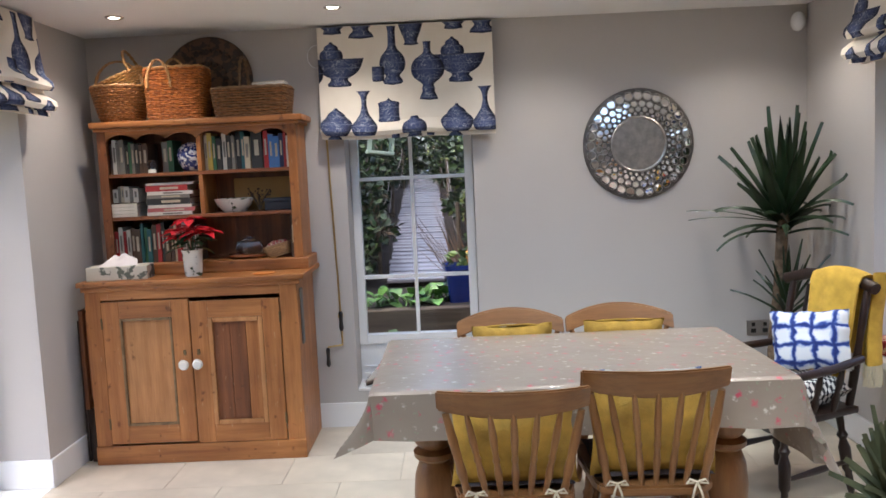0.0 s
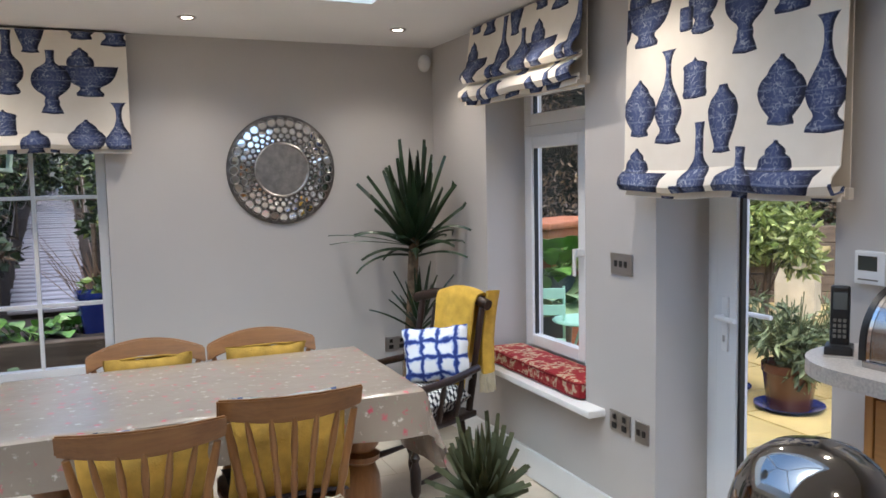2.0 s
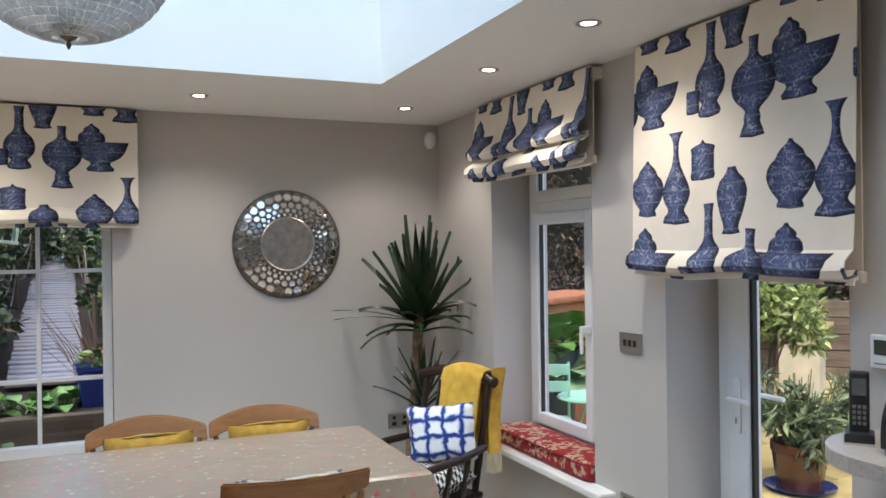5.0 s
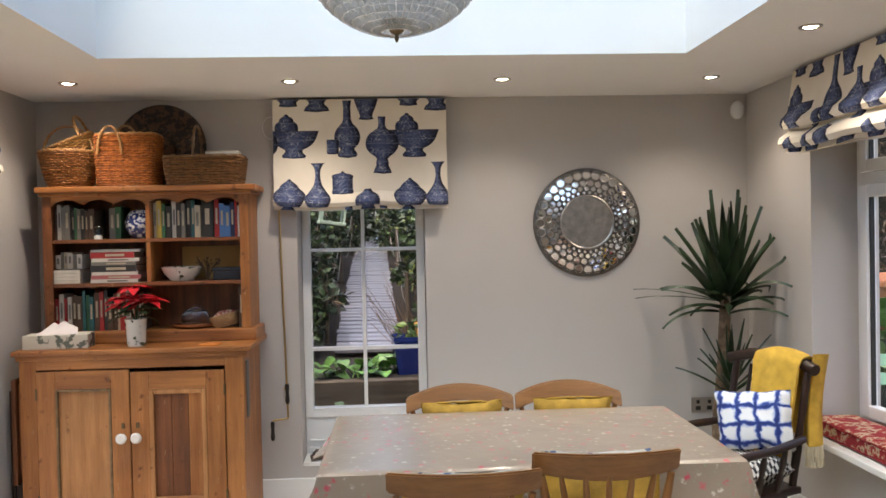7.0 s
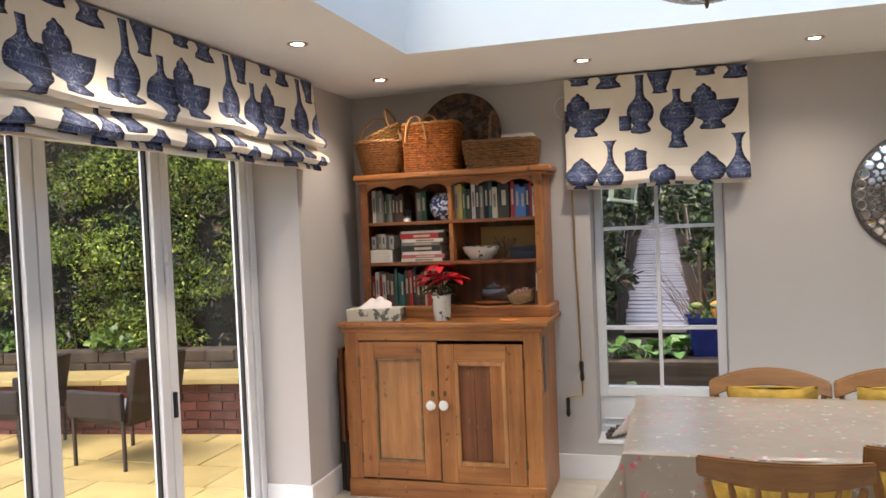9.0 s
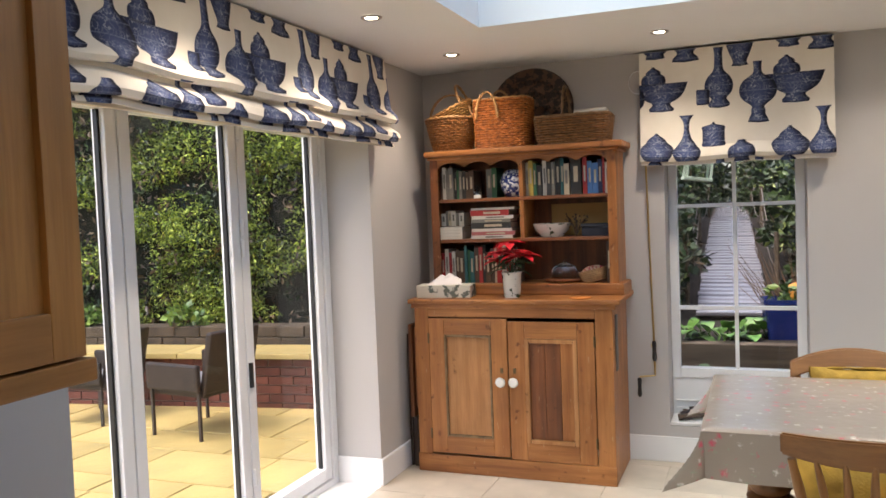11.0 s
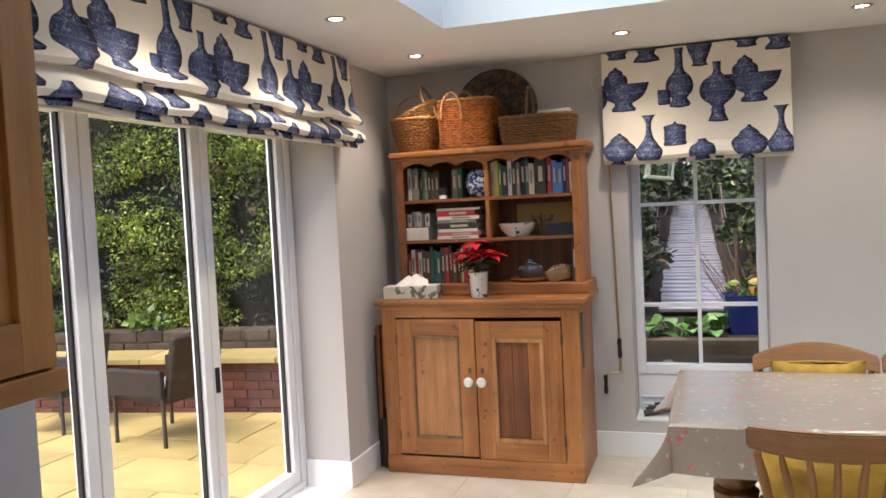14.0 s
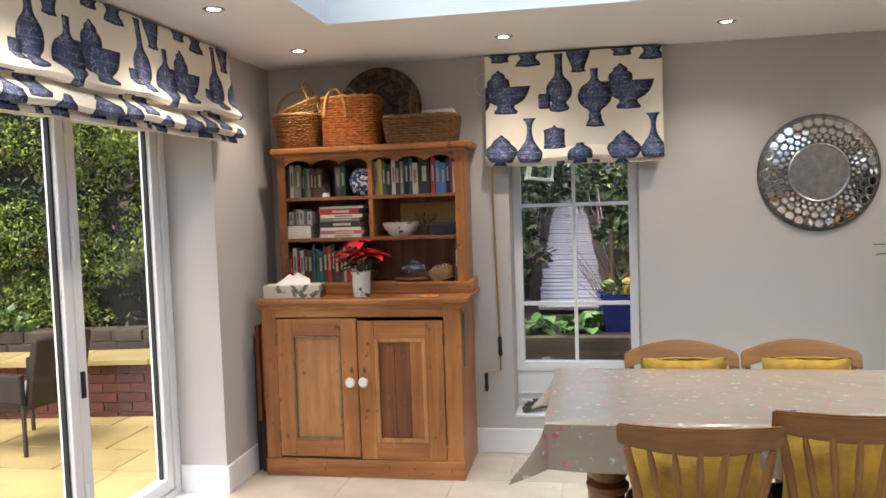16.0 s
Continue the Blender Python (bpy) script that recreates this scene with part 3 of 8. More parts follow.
def folding_doors():
    d = thing("door_2", "white folding glass patio doors, closed", "folding door", kind="structure")
    x0, x1 = -2.43, -2.35
    ya, yb, zb = 1.252, 3.698, 2.098
    for a, b, c, e in ((yb - 0.06, yb, 0, zb), (ya, ya + 0.06, 0, zb), (ya + 0.06, yb - 0.06, zb - 0.07, zb), (ya + 0.06, yb - 0.06, 0.0, 0.035)):
        bar("door_frame", d, UPVC, x0, x1, a, b, c, e)
    edges = (1.312, 2.118, 2.875, 3.635)
    for k, (a, b) in enumerate(zip(edges, edges[1:])):
        a, b, z0, z1 = a + 0.003, b - 0.003, 0.04, zb - 0.075
        leaf = bar("door_leaf", d, UPVC, x0 + 0.005, x1 - 0.01, a, a + 0.062, z0, z1, 0.006)
        for e in ((b - 0.062, b, z0, z1), (a + 0.062, b - 0.062, z0, z0 + 0.07), (a + 0.062, b - 0.062, z1 - 0.06, z1)):
            bar("door_leaf", d, UPVC, x0 + 0.005, x1 - 0.01, *e, 0.006)
        for e in ((a + 0.062, a + 0.07, z0 + 0.07, z1 - 0.06), (b - 0.074, b - 0.062, z0 + 0.07, z1 - 0.06)):
            bar("gasket", d, RUBBER, x0 + 0.026, x0 + 0.046, *e, 0.0)
        pane(d, x0 + 0.03, x0 + 0.04, a + 0.07, b - 0.07, z0 + 0.07, z1 - 0.06)
    part("pull_handle", slab(x1 - 0.012, x1 + 0.004, 2.885, 2.905, 0.72, 0.84, 0.003), BLACK, d, "black pull handle")
    for z in (0.25, 1.35, 1.45, 1.9):
        part("hinge", tube(bmesh.new(), ((x1, 2.875, z), (x1, 2.875, z + 0.08)), 0.012), UPVC, d)
    part("threshold", slab(-2.44, -2.08, 1.25, 3.70, -0.02, 0.0), UPVC, d)


window_north(), window_east(), garden_door(), folding_doors()


# ---- roman blinds ----
def roman_blind(name_label, width, drop, folds, m, full=1.25, seed=0):
    """A blind in x and z hanging from z=0 at y=0, room towards -y; the spare cloth is gathered in folds at the foot."""
    th = thing("roman_blind", name_label, "blind", m, "roman blinds")
    flat = drop - 0.10 * folds
    path = [(0.0, 0.0, 0.0)]
    z, y, s = 0.0, 0.0, 0.0
    pts = [(0, 0)]
    steps = 12
    for i in range(1, steps + 1):
        k = i / steps
        pts.append((-0.012 * math.sin(k * math.pi) - 0.03 * k ** 3, -flat * k))
    for f in range(folds):
        zt = -flat - 0.10 * f
        out = -0.035 - 0.012 * f
        for k, (dy, dz) in enumerate(((-0.028, -0.03), (-0.034, -0.055), (-0.02, -0.075), (0.012, -0.07), (0.02, -0.055))):
            pts.append((out + dy, zt + dz))
        pts.append((out + 0.022, zt - 0.085))
    pts.append((pts[-1][0] - 0.012, -drop + 0.02))
    pts.append((pts[-1][0] - 0.004, -drop))
    ds = [0.0]
    for a, b in zip(pts, pts[1:]):
        ds.append(ds[-1] + math.hypot(a[0] - b[0], a[1] - b[1]) * 1.0)

    def at(u, v):
        i = min(int(round(v * (len(pts) - 1))), len(pts) - 1)
        y, z = pts[i]
        amp = min(1.0, ds[i] / max(flat, 0.1)) ** 2
        wv = noise.noise(Vector((u * width * 2.2 + seed, z * 1.6, seed))) * 0.022 * amp
        sag = -0.012 * amp * math.sin(math.pi * ((u * width / 0.6) % 1.0)) if folds else 0.0
        return Vector(((u - 0.5) * width, y + wv, z + sag + 0.006 * amp * noise.noise(Vector((u * 5 + seed, i * 0.7, 2)))) ), (u * width, ds[i])

    part("cloth", grid(bmesh.new(), max(16, int(width * 28)), len(pts) - 1, at, 0.004), URN_CLOTH, th, smooth=True)
    part("headrail", slab(-width / 2 + 0.004, width / 2 - 0.004, 0.004, 0.062, -0.05, -0.004, 0.003), LINING, th)
    part("lining", slab(-width / 2 + 0.01, width / 2 - 0.01, 0.012, 0.016, -drop + 0.02, -0.05), LINING, th)
    part("bottom_bar", slab(-width / 2 + 0.006, width / 2 - 0.006, 0.004, 0.026, -drop - 0.004, -drop + 0.03, 0.004), LINING, th)
    return th


roman_blind("cream cotton roman blind printed with blue urns, part raised", 1.01, 0.64, 1, pose(-0.195, WY - 0.066, 2.385), seed=1)
roman_blind("cream blue-urn roman blind raised over the window seat", 1.14, 0.42, 2, pose(WR - 0.066, 3.215, 2.388, 0, 0, -90), seed=2)
roman_blind("cream blue-urn roman blind lowered over the garden door", 1.02, 0.90, 1, pose(WR - 0.066, 1.82, 2.388, 0, 0, -90), seed=3)
roman_blind("wide cream blue-urn roman blind gathered above folding doors", 2.72, 0.48, 2, pose(WL + 0.066, 2.445, 2.388, 0, 0, 90), seed=4)


# ---- ceiling lamps ----
LAMP_GLOW = glowing("lamp_glow", (1.0, 0.86, 0.66), 14.0)
# Last three are unseen; the rearmost two are added fill for the cupboard.
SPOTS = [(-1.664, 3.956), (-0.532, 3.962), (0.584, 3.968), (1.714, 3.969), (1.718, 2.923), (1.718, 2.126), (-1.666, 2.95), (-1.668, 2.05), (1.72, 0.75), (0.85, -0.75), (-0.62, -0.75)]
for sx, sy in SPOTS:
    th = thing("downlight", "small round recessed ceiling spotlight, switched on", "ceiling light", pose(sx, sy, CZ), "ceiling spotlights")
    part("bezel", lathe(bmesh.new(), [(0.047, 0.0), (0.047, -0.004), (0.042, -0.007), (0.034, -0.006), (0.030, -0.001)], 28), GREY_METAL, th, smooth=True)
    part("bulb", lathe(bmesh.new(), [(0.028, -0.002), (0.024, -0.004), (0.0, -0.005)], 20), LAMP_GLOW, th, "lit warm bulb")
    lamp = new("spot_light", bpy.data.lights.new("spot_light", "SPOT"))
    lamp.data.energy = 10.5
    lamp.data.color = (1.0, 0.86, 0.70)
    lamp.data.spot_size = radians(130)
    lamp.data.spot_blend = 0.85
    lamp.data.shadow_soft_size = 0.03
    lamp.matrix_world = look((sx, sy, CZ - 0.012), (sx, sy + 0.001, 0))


m_, nt_, links_, b_ = nodes_of("crystal")
tl_, tp_, gl_, mx_, my_ = (nt_.new("ShaderNode" + k) for k in ("BsdfTranslucent", "BsdfTransparent", "BsdfGlossy", "MixShader", "MixShader"))
tl_.inputs[0].default_value = (0.94, 0.97, 0.98, 1)
gl_.inputs["Roughness"].default_value = 0.05
mx_.inputs[0].default_value = 0.62
my_.inputs[0].default_value = 0.18
links_.new(tl_.outputs[0], mx_.inputs[1])
links_.new(tp_.outputs[0], mx_.inputs[2])
links_.new(mx_.outputs[0], my_.inputs[1])
links_.new(gl_.outputs[0], my_.inputs[2])
links_.new(my_.outputs[0], nt_["Material Output"].inputs[0])
CRYSTAL = m_


def chandelier():
    th = thing("chandelier", "glass-beaded basket chandelier with bronze finial", "chandelier", pose(0.03, 2.0, 2.13))
    a, b, c = 0.264, 0.238, 0.262
    wires, beads = bmesh.new(), bmesh.new()
    ring = lambda k: (a * math.sin(k), c - b * math.cos(k))
    n, rows = 44, 13
    ks = [0.16 + (1.62 - 0.16) * i / rows for i in range(rows + 1)]
    for k in ks:
        r, z = ring(k)
        tube(wires, [(r * math.cos(2 * math.pi * i / 40), r * math.sin(2 * math.pi * i / 40), z) for i in range(41)], 0.0010, 4)
    for i in range(n):
        an = 2 * math.pi * i / n
        tube(wires, [(ring(k)[0] * math.cos(an), ring(k)[0] * math.sin(an), ring(k)[1]) for k in ks], 0.0008, 4)
    for j in range(rows):
        k = (ks[j] + ks[j + 1]) / 2
        r, z = ring(k)
        w, h = max(0.003, math.pi * r / n * 0.86), b * (ks[1] - ks[0]) * 0.42
        for i in range(n):
            an = 2 * math.pi * (i + 0.5) / n
            d, t = Vector((math.cos(an), math.sin(an), 0)), Vector((-math.sin(an), math.cos(an), 0))
            up = Vector((math.cos(an) * math.cos(k), math.sin(an) * math.cos(k), math.sin(k)))
            o = d * r + Vector((0, 0, z))
            nrm = up.cross(t)
            q = [beads.verts.new(o + t * (sx * w) + up * (sz * h)) for sx, sz in ((-1, -1), (1, -1), (1, 1), (-1, 1))]
            tips = [beads.verts.new(o + nrm * s) for s in (0.006, -0.006)]
            for e in range(4):
                beads.faces.new((q[e], q[(e + 1) % 4], tips[0]))
                beads.faces.new((q[(e + 1) % 4], q[e], tips[1]))
    part("wire_basket", wires, SILVER, th)
    tagged(part("bead_netting", beads, CRYSTAL, th, "rows of clear cut-glass beads"), kind="stuff")
    part("finial", lathe(bmesh.new(), [(0.0, -0.002), (0.004, 0.002), (0.007, 0.012), (0.004, 0.02), (0.018, 0.028), (0.026, 0.038), (0.028, 0.045), (0.05, 0.05), (0.046, 0.056), (0.01, 0.06)], 24), BRONZE, th, "dark bronze finial", smooth=True)
    part("top_ring", lathe(bmesh.new(), [(a + 0.004, c - 0.01), (a + 0.008, c), (a + 0.004, c + 0.012), (a - 0.004, c + 0.012), (a - 0.004, c - 0.01)], 40), BRONZE, th, smooth=True)
    for i in range(6):
        an = math.pi * i / 3
        part("chain", tube(bmesh.new(), [(a * math.cos(an) * (1 - s) + 0.03 * math.cos(an) * s, a * math.sin(an) * (1 - s) + 0.03 * math.sin(an) * s, c + 0.5 * s ** 1.4) for s in (0, 0.25, 0.5, 0.75, 1)], 0.004, 6), BRONZE, th)
    part("rod", tube(bmesh.new(), ((0, 0, c + 0.48), (0, 0, 1.50)), 0.01), BRONZE, th)


chandelier()


# ---- wall fixtures ----
def socket_plate(label, m, w, h, slots, cat="socket"):
    th = thing("wall_socket" if cat == "socket" else "light_switch", label, cat, m)
    part("plate", slab(-w / 2, w / 2, -0.009, 0, -h / 2, h / 2, 0.003), GREY_METAL, th)
    for sx, sz, sw, sh in slots:
        part("rocker", slab(sx - sw / 2, sx + sw / 2, -0.013, -0.009, sz - sh / 2, sz + sh / 2, 0.001), BLACK, th)
    return th


EAST = lambda y, z, x=WR: pose(x, y, z, 0, 0, -90)
socket_plate("brushed nickel double socket plate low on the wall", pose(1.852, WY, 0.51), 0.146, 0.092, [(-0.035, 0.02, 0.02, 0.022), (0.035, 0.02, 0.02, 0.022), (-0.035, -0.018, 0.03, 0.025), (0.035, -0.018, 0.03, 0.025)])
socket_plate("brushed nickel double socket beside the window seat", EAST(2.485, 0.505), 0.146, 0.09, [(-0.035, 0.02, 0.02, 0.022), (0.035, 0.02, 0.02, 0.022), (-0.035, -0.018, 0.03, 0.025), (0.035, -0.018, 0.03, 0.025)])
socket_plate("small square nickel socket plate", EAST(2.333, 0.502), 0.088, 0.09, [(-0.018, 0, 0.02, 0.025), (0.018, 0, 0.02, 0.025)])
socket_plate("brushed nickel triple light switch plate", EAST(2.475, 1.193), 0.148, 0.088, [(-0.034, 0, 0.016, 0.026), (0, 0, 0.016, 0.026), (0.034, 0, 0.016, 0.026)], "switch")
th = thing("alarm_sensor", "small white domed alarm sensor high in the corner", "sensor", pose(2.085, WY, 2.30, 90))
part("housing", lathe(bmesh.new(), [(0.04, 0.0), (0.042, 0.02), (0.036, 0.04), (0.018, 0.052), (0.0, 0.054)], 24), UPVC, th, smooth=True).scale = (0.95, 1.35, 1)


def crank_rod():
    th = thing("blind_crank", "brass winding rod with dark wooden crank handles", "blind crank", pose(-0.67, WY - 0.03, 0))
    part("rod", tube(bmesh.new(), ((-0.012, -0.03, 2.30), (-0.012, -0.03, 1.9), (0.008, 0.0, 0.72)), 0.0055), BRASS, th)
    part("grip", spindle(bmesh.new(), (0.008, 0, 0.72), (0.010, 0, 0.60), [(0, 0.008), (0.1, 0.013), (0.5, 0.010), (0.85, 0.014), (1, 0.008)]), BLACK, th, "dark turned grip", smooth=True)
    part("crank", tube(bmesh.new(), ((0.010, 0, 0.60), (0.010, 0, 0.515), (-0.075, -0.005, 0.505), (-0.08, -0.005, 0.49)), 0.006), BRASS, th)
    part("grip", spindle(bmesh.new(), (-0.08, -0.005, 0.50), (-0.08, -0.005, 0.385), [(0, 0.008), (0.1, 0.013), (0.5, 0.010), (0.85, 0.014), (1, 0.008)]), BLACK, th, "dark turned grip", smooth=True)
    part("wall_bracket", slab(-0.01, 0.02, 0, 0.03, 0.68, 0.70, 0.003), BRASS, th)
    th = thing("pull_cord", "thin white loop of blind cord", "cord", pose(-0.72, WY - 0.01, 2.23))
    part("loop", tube(bmesh.new(), [(0.05 * math.sin(2 * math.pi * i / 24) , -0.004, 0.065 * math.cos(2 * math.pi * i / 24)) for i in range(25)], 0.0025, 6), UPVC, th)


crank_rod()


def round_mirror():
    th = thing("wall_mirror", "round silver-framed mirror ringed with small mirror discs", "mirror", pose(1.150, WY, 1.637, 90))
    bm = lathe(bmesh.new(), [(0.322, 0.0), (0.326, 0.010), (0.320, 0.018), (0.300, 0.020), (0.180, 0.026), (0.160, 0.026), (0.155, 0.012)], 72)
    rows = [(0.0262, 0.283), (0.0200, 0.236), (0.0150, 0.203), (0.0095, 0.178)]
    n = 32
    part("frame", bm, PEWTER, th, "pewter-coloured pierced frame", smooth=True)
    part("inner_ring", lathe(bmesh.new(), [(0.150, 0.02), (0.152, 0.030), (0.158, 0.033), (0.164, 0.030), (0.167, 0.022)], 64), SILVER, th, smooth=True)
    part("looking_glass", lathe(bmesh.new(), [(0.152, 0.014), (0.138, 0.018), (0.0, 0.018)], 64), MIRROR, th)
    rnd = random.Random(4)
    for j, (r, rad) in enumerate(rows):
        disc = lathe(bmesh.new(), [(r * 0.92, 0.0), (r * 0.80, 0.0022), (0.0, 0.0024)], 18)
        rim = lathe(bmesh.new(), [(r * 1.06, -0.001), (r * 1.05, 0.005), (r * 0.96, 0.0055), (r * 0.92, 0.0)], 18)
        md, mr = None, None
        for i in range(n):
            an = 2 * math.pi * (i + 0.5 * (j % 2)) / n
            z = 0.0205 + 0.006 * (0.30 - rad) / 0.12
            m = pose(rad * math.cos(an), rad * math.sin(an), z, rnd.uniform(-2, 2), rnd.uniform(-2, 2), 0) @ Matrix.Rotation(radians(13), 4, Vector((-math.sin(an), math.cos(an), 0)))
            if md is None:
                od, orr = part("mirror_disc", disc, MIRROR, th, m=m), part("disc_rim", rim, SILVER, th, smooth=True, m=m)
                md, mr = od.data, orr.data
            else:
                for nm, me in (("mirror_disc", md), ("disc_rim", mr)):
                    o = new(nm, me)
                    o.parent, o.matrix_basis = th, m


round_mirror()


# ---- the dresser ----
CERAMIC = plain("white_ceramic", (0.75, 0.73, 0.68), 0.15, vary=0.03, relief=0)


def dresser():
    th = thing("pine_dresser", "old waxed pine kitchen dresser with open plate-rack shelves", "dresser", pose(-1.385, 4.0, 0))
    # local: x -0.575..0.585, y 0 front .. 0.50 back
    L, R = -0.588, 0.567
    WT = 1.02
    bd = part("side_panel", slab(R - 0.025, R, 0.02, 0.50, 0.0, WT - 0.03, 0.003), PINE, th)
    part("side_panel", slab(L, L + 0.025, 0.02, 0.50, 0.0, WT - 0.03, 0.003), PINE, th)
    part("back_panel", slab(L + 0.025, R - 0.025, 0.48, 0.50, 0.05, WT - 0.03), PINE_DARK_AND_SHADE, th)
    for a, b in ((L, L + 0.085), (R - 0.095, R)):
        part("stile", slab(a, b, 0.0, 0.022, 0.075, WT - 0.03, 0.003), PINE, th)
    part("top_rail", slab(L + 0.085, R - 0.095, 0.0, 0.022, 0.915, WT - 0.03, 0.003), PINE_X, th)
    part("plinth", slab(L - 0.004, R + 0.004, -0.008, 0.024, 0.0, 0.105, 0.006), PINE_X, th)
    part("worktop", slab(L - 0.03, R + 0.045, -0.03, 0.505, WT - 0.028, WT, 0.007), PINE_X, th, "worn pine worktop")
    part("cornice_mould", slab(L - 0.015, R + 0.02, -0.014, 0.0, WT - 0.055, WT - 0.028, 0.006), PINE_X, th)
    # doors: one bare panel with worn paint lines, one planked
    for k, (a, b, open_y) in enumerate(((L + 0.090, -0.024, 0.0), (-0.020, R - 0.10, 0.006))):
        z0, z1 = 0.118 - 0.01 * k, 0.908 - 0.014 * k
        d = part("door", slab(a, a + 0.095, -0.012 + open_y, 0.012, z0, z1, 0.004), PINE, th)
        part("stile", slab(b - 0.095, b, -0.012 + open_y, 0.012, z0, z1, 0.004), PINE, d)
        part("rail", slab(a + 0.095, b - 0.095, -0.011 + open_y, 0.012, z1 - 0.095, z1, 0.003), PINE_X, d)
        part("rail", slab(a + 0.095, b - 0.095, -0.011 + open_y, 0.012, z0, z0 + 0.10, 0.003), PINE_X, d)
        pa, pb, pz0, pz1 = a + 0.095, b - 0.095, z0 + 0.10, z1 - 0.095
        mould = PINE_PALE if k else plain("worn_grey_moulding", (0.20, 0.125, 0.06), 0.6, vary=0.3, scale=25)
        mw = 0.024 if k else 0.013
        for e in ((pa, pa + mw, pz0, pz1), (pb - mw, pb, pz0, pz1), (pa + mw, pb - mw, pz0, pz0 + mw), (pa + mw, pb - mw, pz1 - mw, pz1)):
            part("moulding", slab(e[0], e[1], -0.017 + open_y, 0.004, e[2], e[3], 0.005), mould, d)
        if k == 0:
            part("panel", slab(pa + 0.012, pb - 0.012, 0.0, 0.008, pz0 + 0.012, pz1 - 0.012), PINE_PALE, d)
        else:
            xs = [pa + 0.02, pa + 0.02 + 0.36 * (pb - pa - 0.04), pa + 0.02 + 0.70 * (pb - pa - 0.04), pb - 0.02]
            for i in range(3):
                part("plank", slab(xs[i] + 0.001, xs[i + 1] - 0.001, 0.002 + open_y, 0.010, pz0 + 0.02, pz1 - 0.02, 0.002), PINE if i == 2 else PINE_DARK_AND_SHADE, d)
        kx = b - 0.035 if k == 0 else a + 0.035
        kn = part("knob", lathe(bmesh.new(), [(0.010, 0), (0.009, 0.012), (0.014, 0.018), (0.026, 0.028), (0.029, 0.040), (0.022, 0.052), (0.0, 0.056)], 20), CERAMIC, d, "round white china knob", smooth=True, m=pose(kx, -0.012 + open_y, 0.555, 90))
        part("escutcheon", slab(kx - 0.008, kx + 0.008, -0.015 + open_y, -0.011, 0.60, 0.63, 0.003), BRONZE, d)
        hx = a - 0.002 if k == 0 else b + 0.002
        for hz in (0.2, 0.76):
            part("hinge", slab(hx - 0.006, hx + 0.006, -0.013, -0.004, hz, hz + 0.06, 0.002), BRONZE, d)
    # upper shelves; dark pine on boards, back and left side paints their shade
    y0, y1 = 0.235, 0.50
    HL, HR = -0.545, 0.572
    for a, b in ((HL, HL + 0.03), (HR - 0.03, HR)):
        part("side_panel", slab(a, b, y0, y1, 1.085, 1.85, 0.003), PINE_DARK_AND_SHADE if a < 0 else PINE, th)
        part("face_stile", slab(a, b + (0.02 if a < 0 else 0), y0 - 0.014, y0, 1.085, 1.85, 0.003) if a < 0 else slab(a - 0.02, b, y0 - 0.014, y0, 1.085, 1.85, 0.003), PINE_DARK_AND_SHADE if a < 0 else PINE, th)
    part("back_panel", slab(HL + 0.03, HR - 0.03, y1 - 0.014, y1, WT, 1.85), PINE_DARK_AND_SHADE, th)
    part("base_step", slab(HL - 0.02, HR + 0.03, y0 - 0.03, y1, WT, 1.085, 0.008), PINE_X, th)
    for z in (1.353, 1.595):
        part("shelf", slab(HL + 0.03, HR - 0.03, y0 - 0.005, y1 - 0.014, z - 0.02, z, 0.003), PINE_DARK_AND_SHADE_X, th)
    part("divider", slab(0.008, 0.032, y0 - 0.002, y1 - 0.014, 1.353, 1.575, 0.003), PINE, th)
    part("divider", slab(0.008, 0.032, y0 - 0.002, y1 - 0.014, 1.595, 1.80, 0.003), PINE, th)
    bm = bmesh.new()
    n = 64
    x0, x1 = HL + 0.05, HR - 0.05
    low = lambda s: 1.778 + 0.036 * abs(math.sin(s * math.pi * 6)) ** 0.6
    vs = []
    for i in range(n + 1):
        s = i / n
        x = x0 + (x1 - x0) * s
        vs.append([bm.verts.new((x, yy, zz)) for yy, zz in ((y0 - 0.014, low(s)), (y0 - 0.014, 1.85), (y0 + 0.004, 1.85), (y0 + 0.004, low(s)))])
    for a, b in zip(vs, vs[1:]):
        for k in range(4):
            bm.faces.new((a[k], a[(k + 1) % 4], b[(k + 1) % 4], b[k]))
    part("scalloped_frieze", bm, PINE_X, th, "wavy-edged frieze board")
    part("cornice", slab(HL - 0.025, HR + 0.045, y0 - 0.05, y1, 1.85, 1.885, 0.010), PINE_X, th)
    part("cornice_mould", slab(HL - 0.01, HR + 0.02, y0 - 0.03, y1, 1.832, 1.85, 0.006), PINE_X, th)
    # iron hooks and a hanging strap on the side
    part("hanging_plate", slab(R + 0.0, R + 0.012, 0.06, 0.11, 0.62, 0.93, 0.005), plain("dull_zinc", (0.22, 0.22, 0.22), 0.5, 0.8), th, "long dull metal plate")


dresser()
DX, DY = -1.385, 4.0
BOOKCOL = {k: plain("cloth_" + k, c, 0.55, vary=0.15, scale=12) for k, c in {
    "red": (0.30, 0.02, 0.02), "navy": (0.012, 0.022, 0.07), "green": (0.03, 0.11, 0.05), "black": (0.02, 0.02, 0.02), "white": (0.55, 0.52, 0.46), "grey": (0.16, 0.15, 0.13),
    "brown": (0.07, 0.04, 0.025), "blue": (0.06, 0.16, 0.38), "cream": (0.42, 0.36, 0.26), "pink": (0.35, 0.10, 0.10), "teal": (0.02, 0.10, 0.11), "yellow": (0.45, 0.32, 0.06)}.items()}
PAPER = plain("paper", (0.55, 0.50, 0.41), 0.9, grain=400)


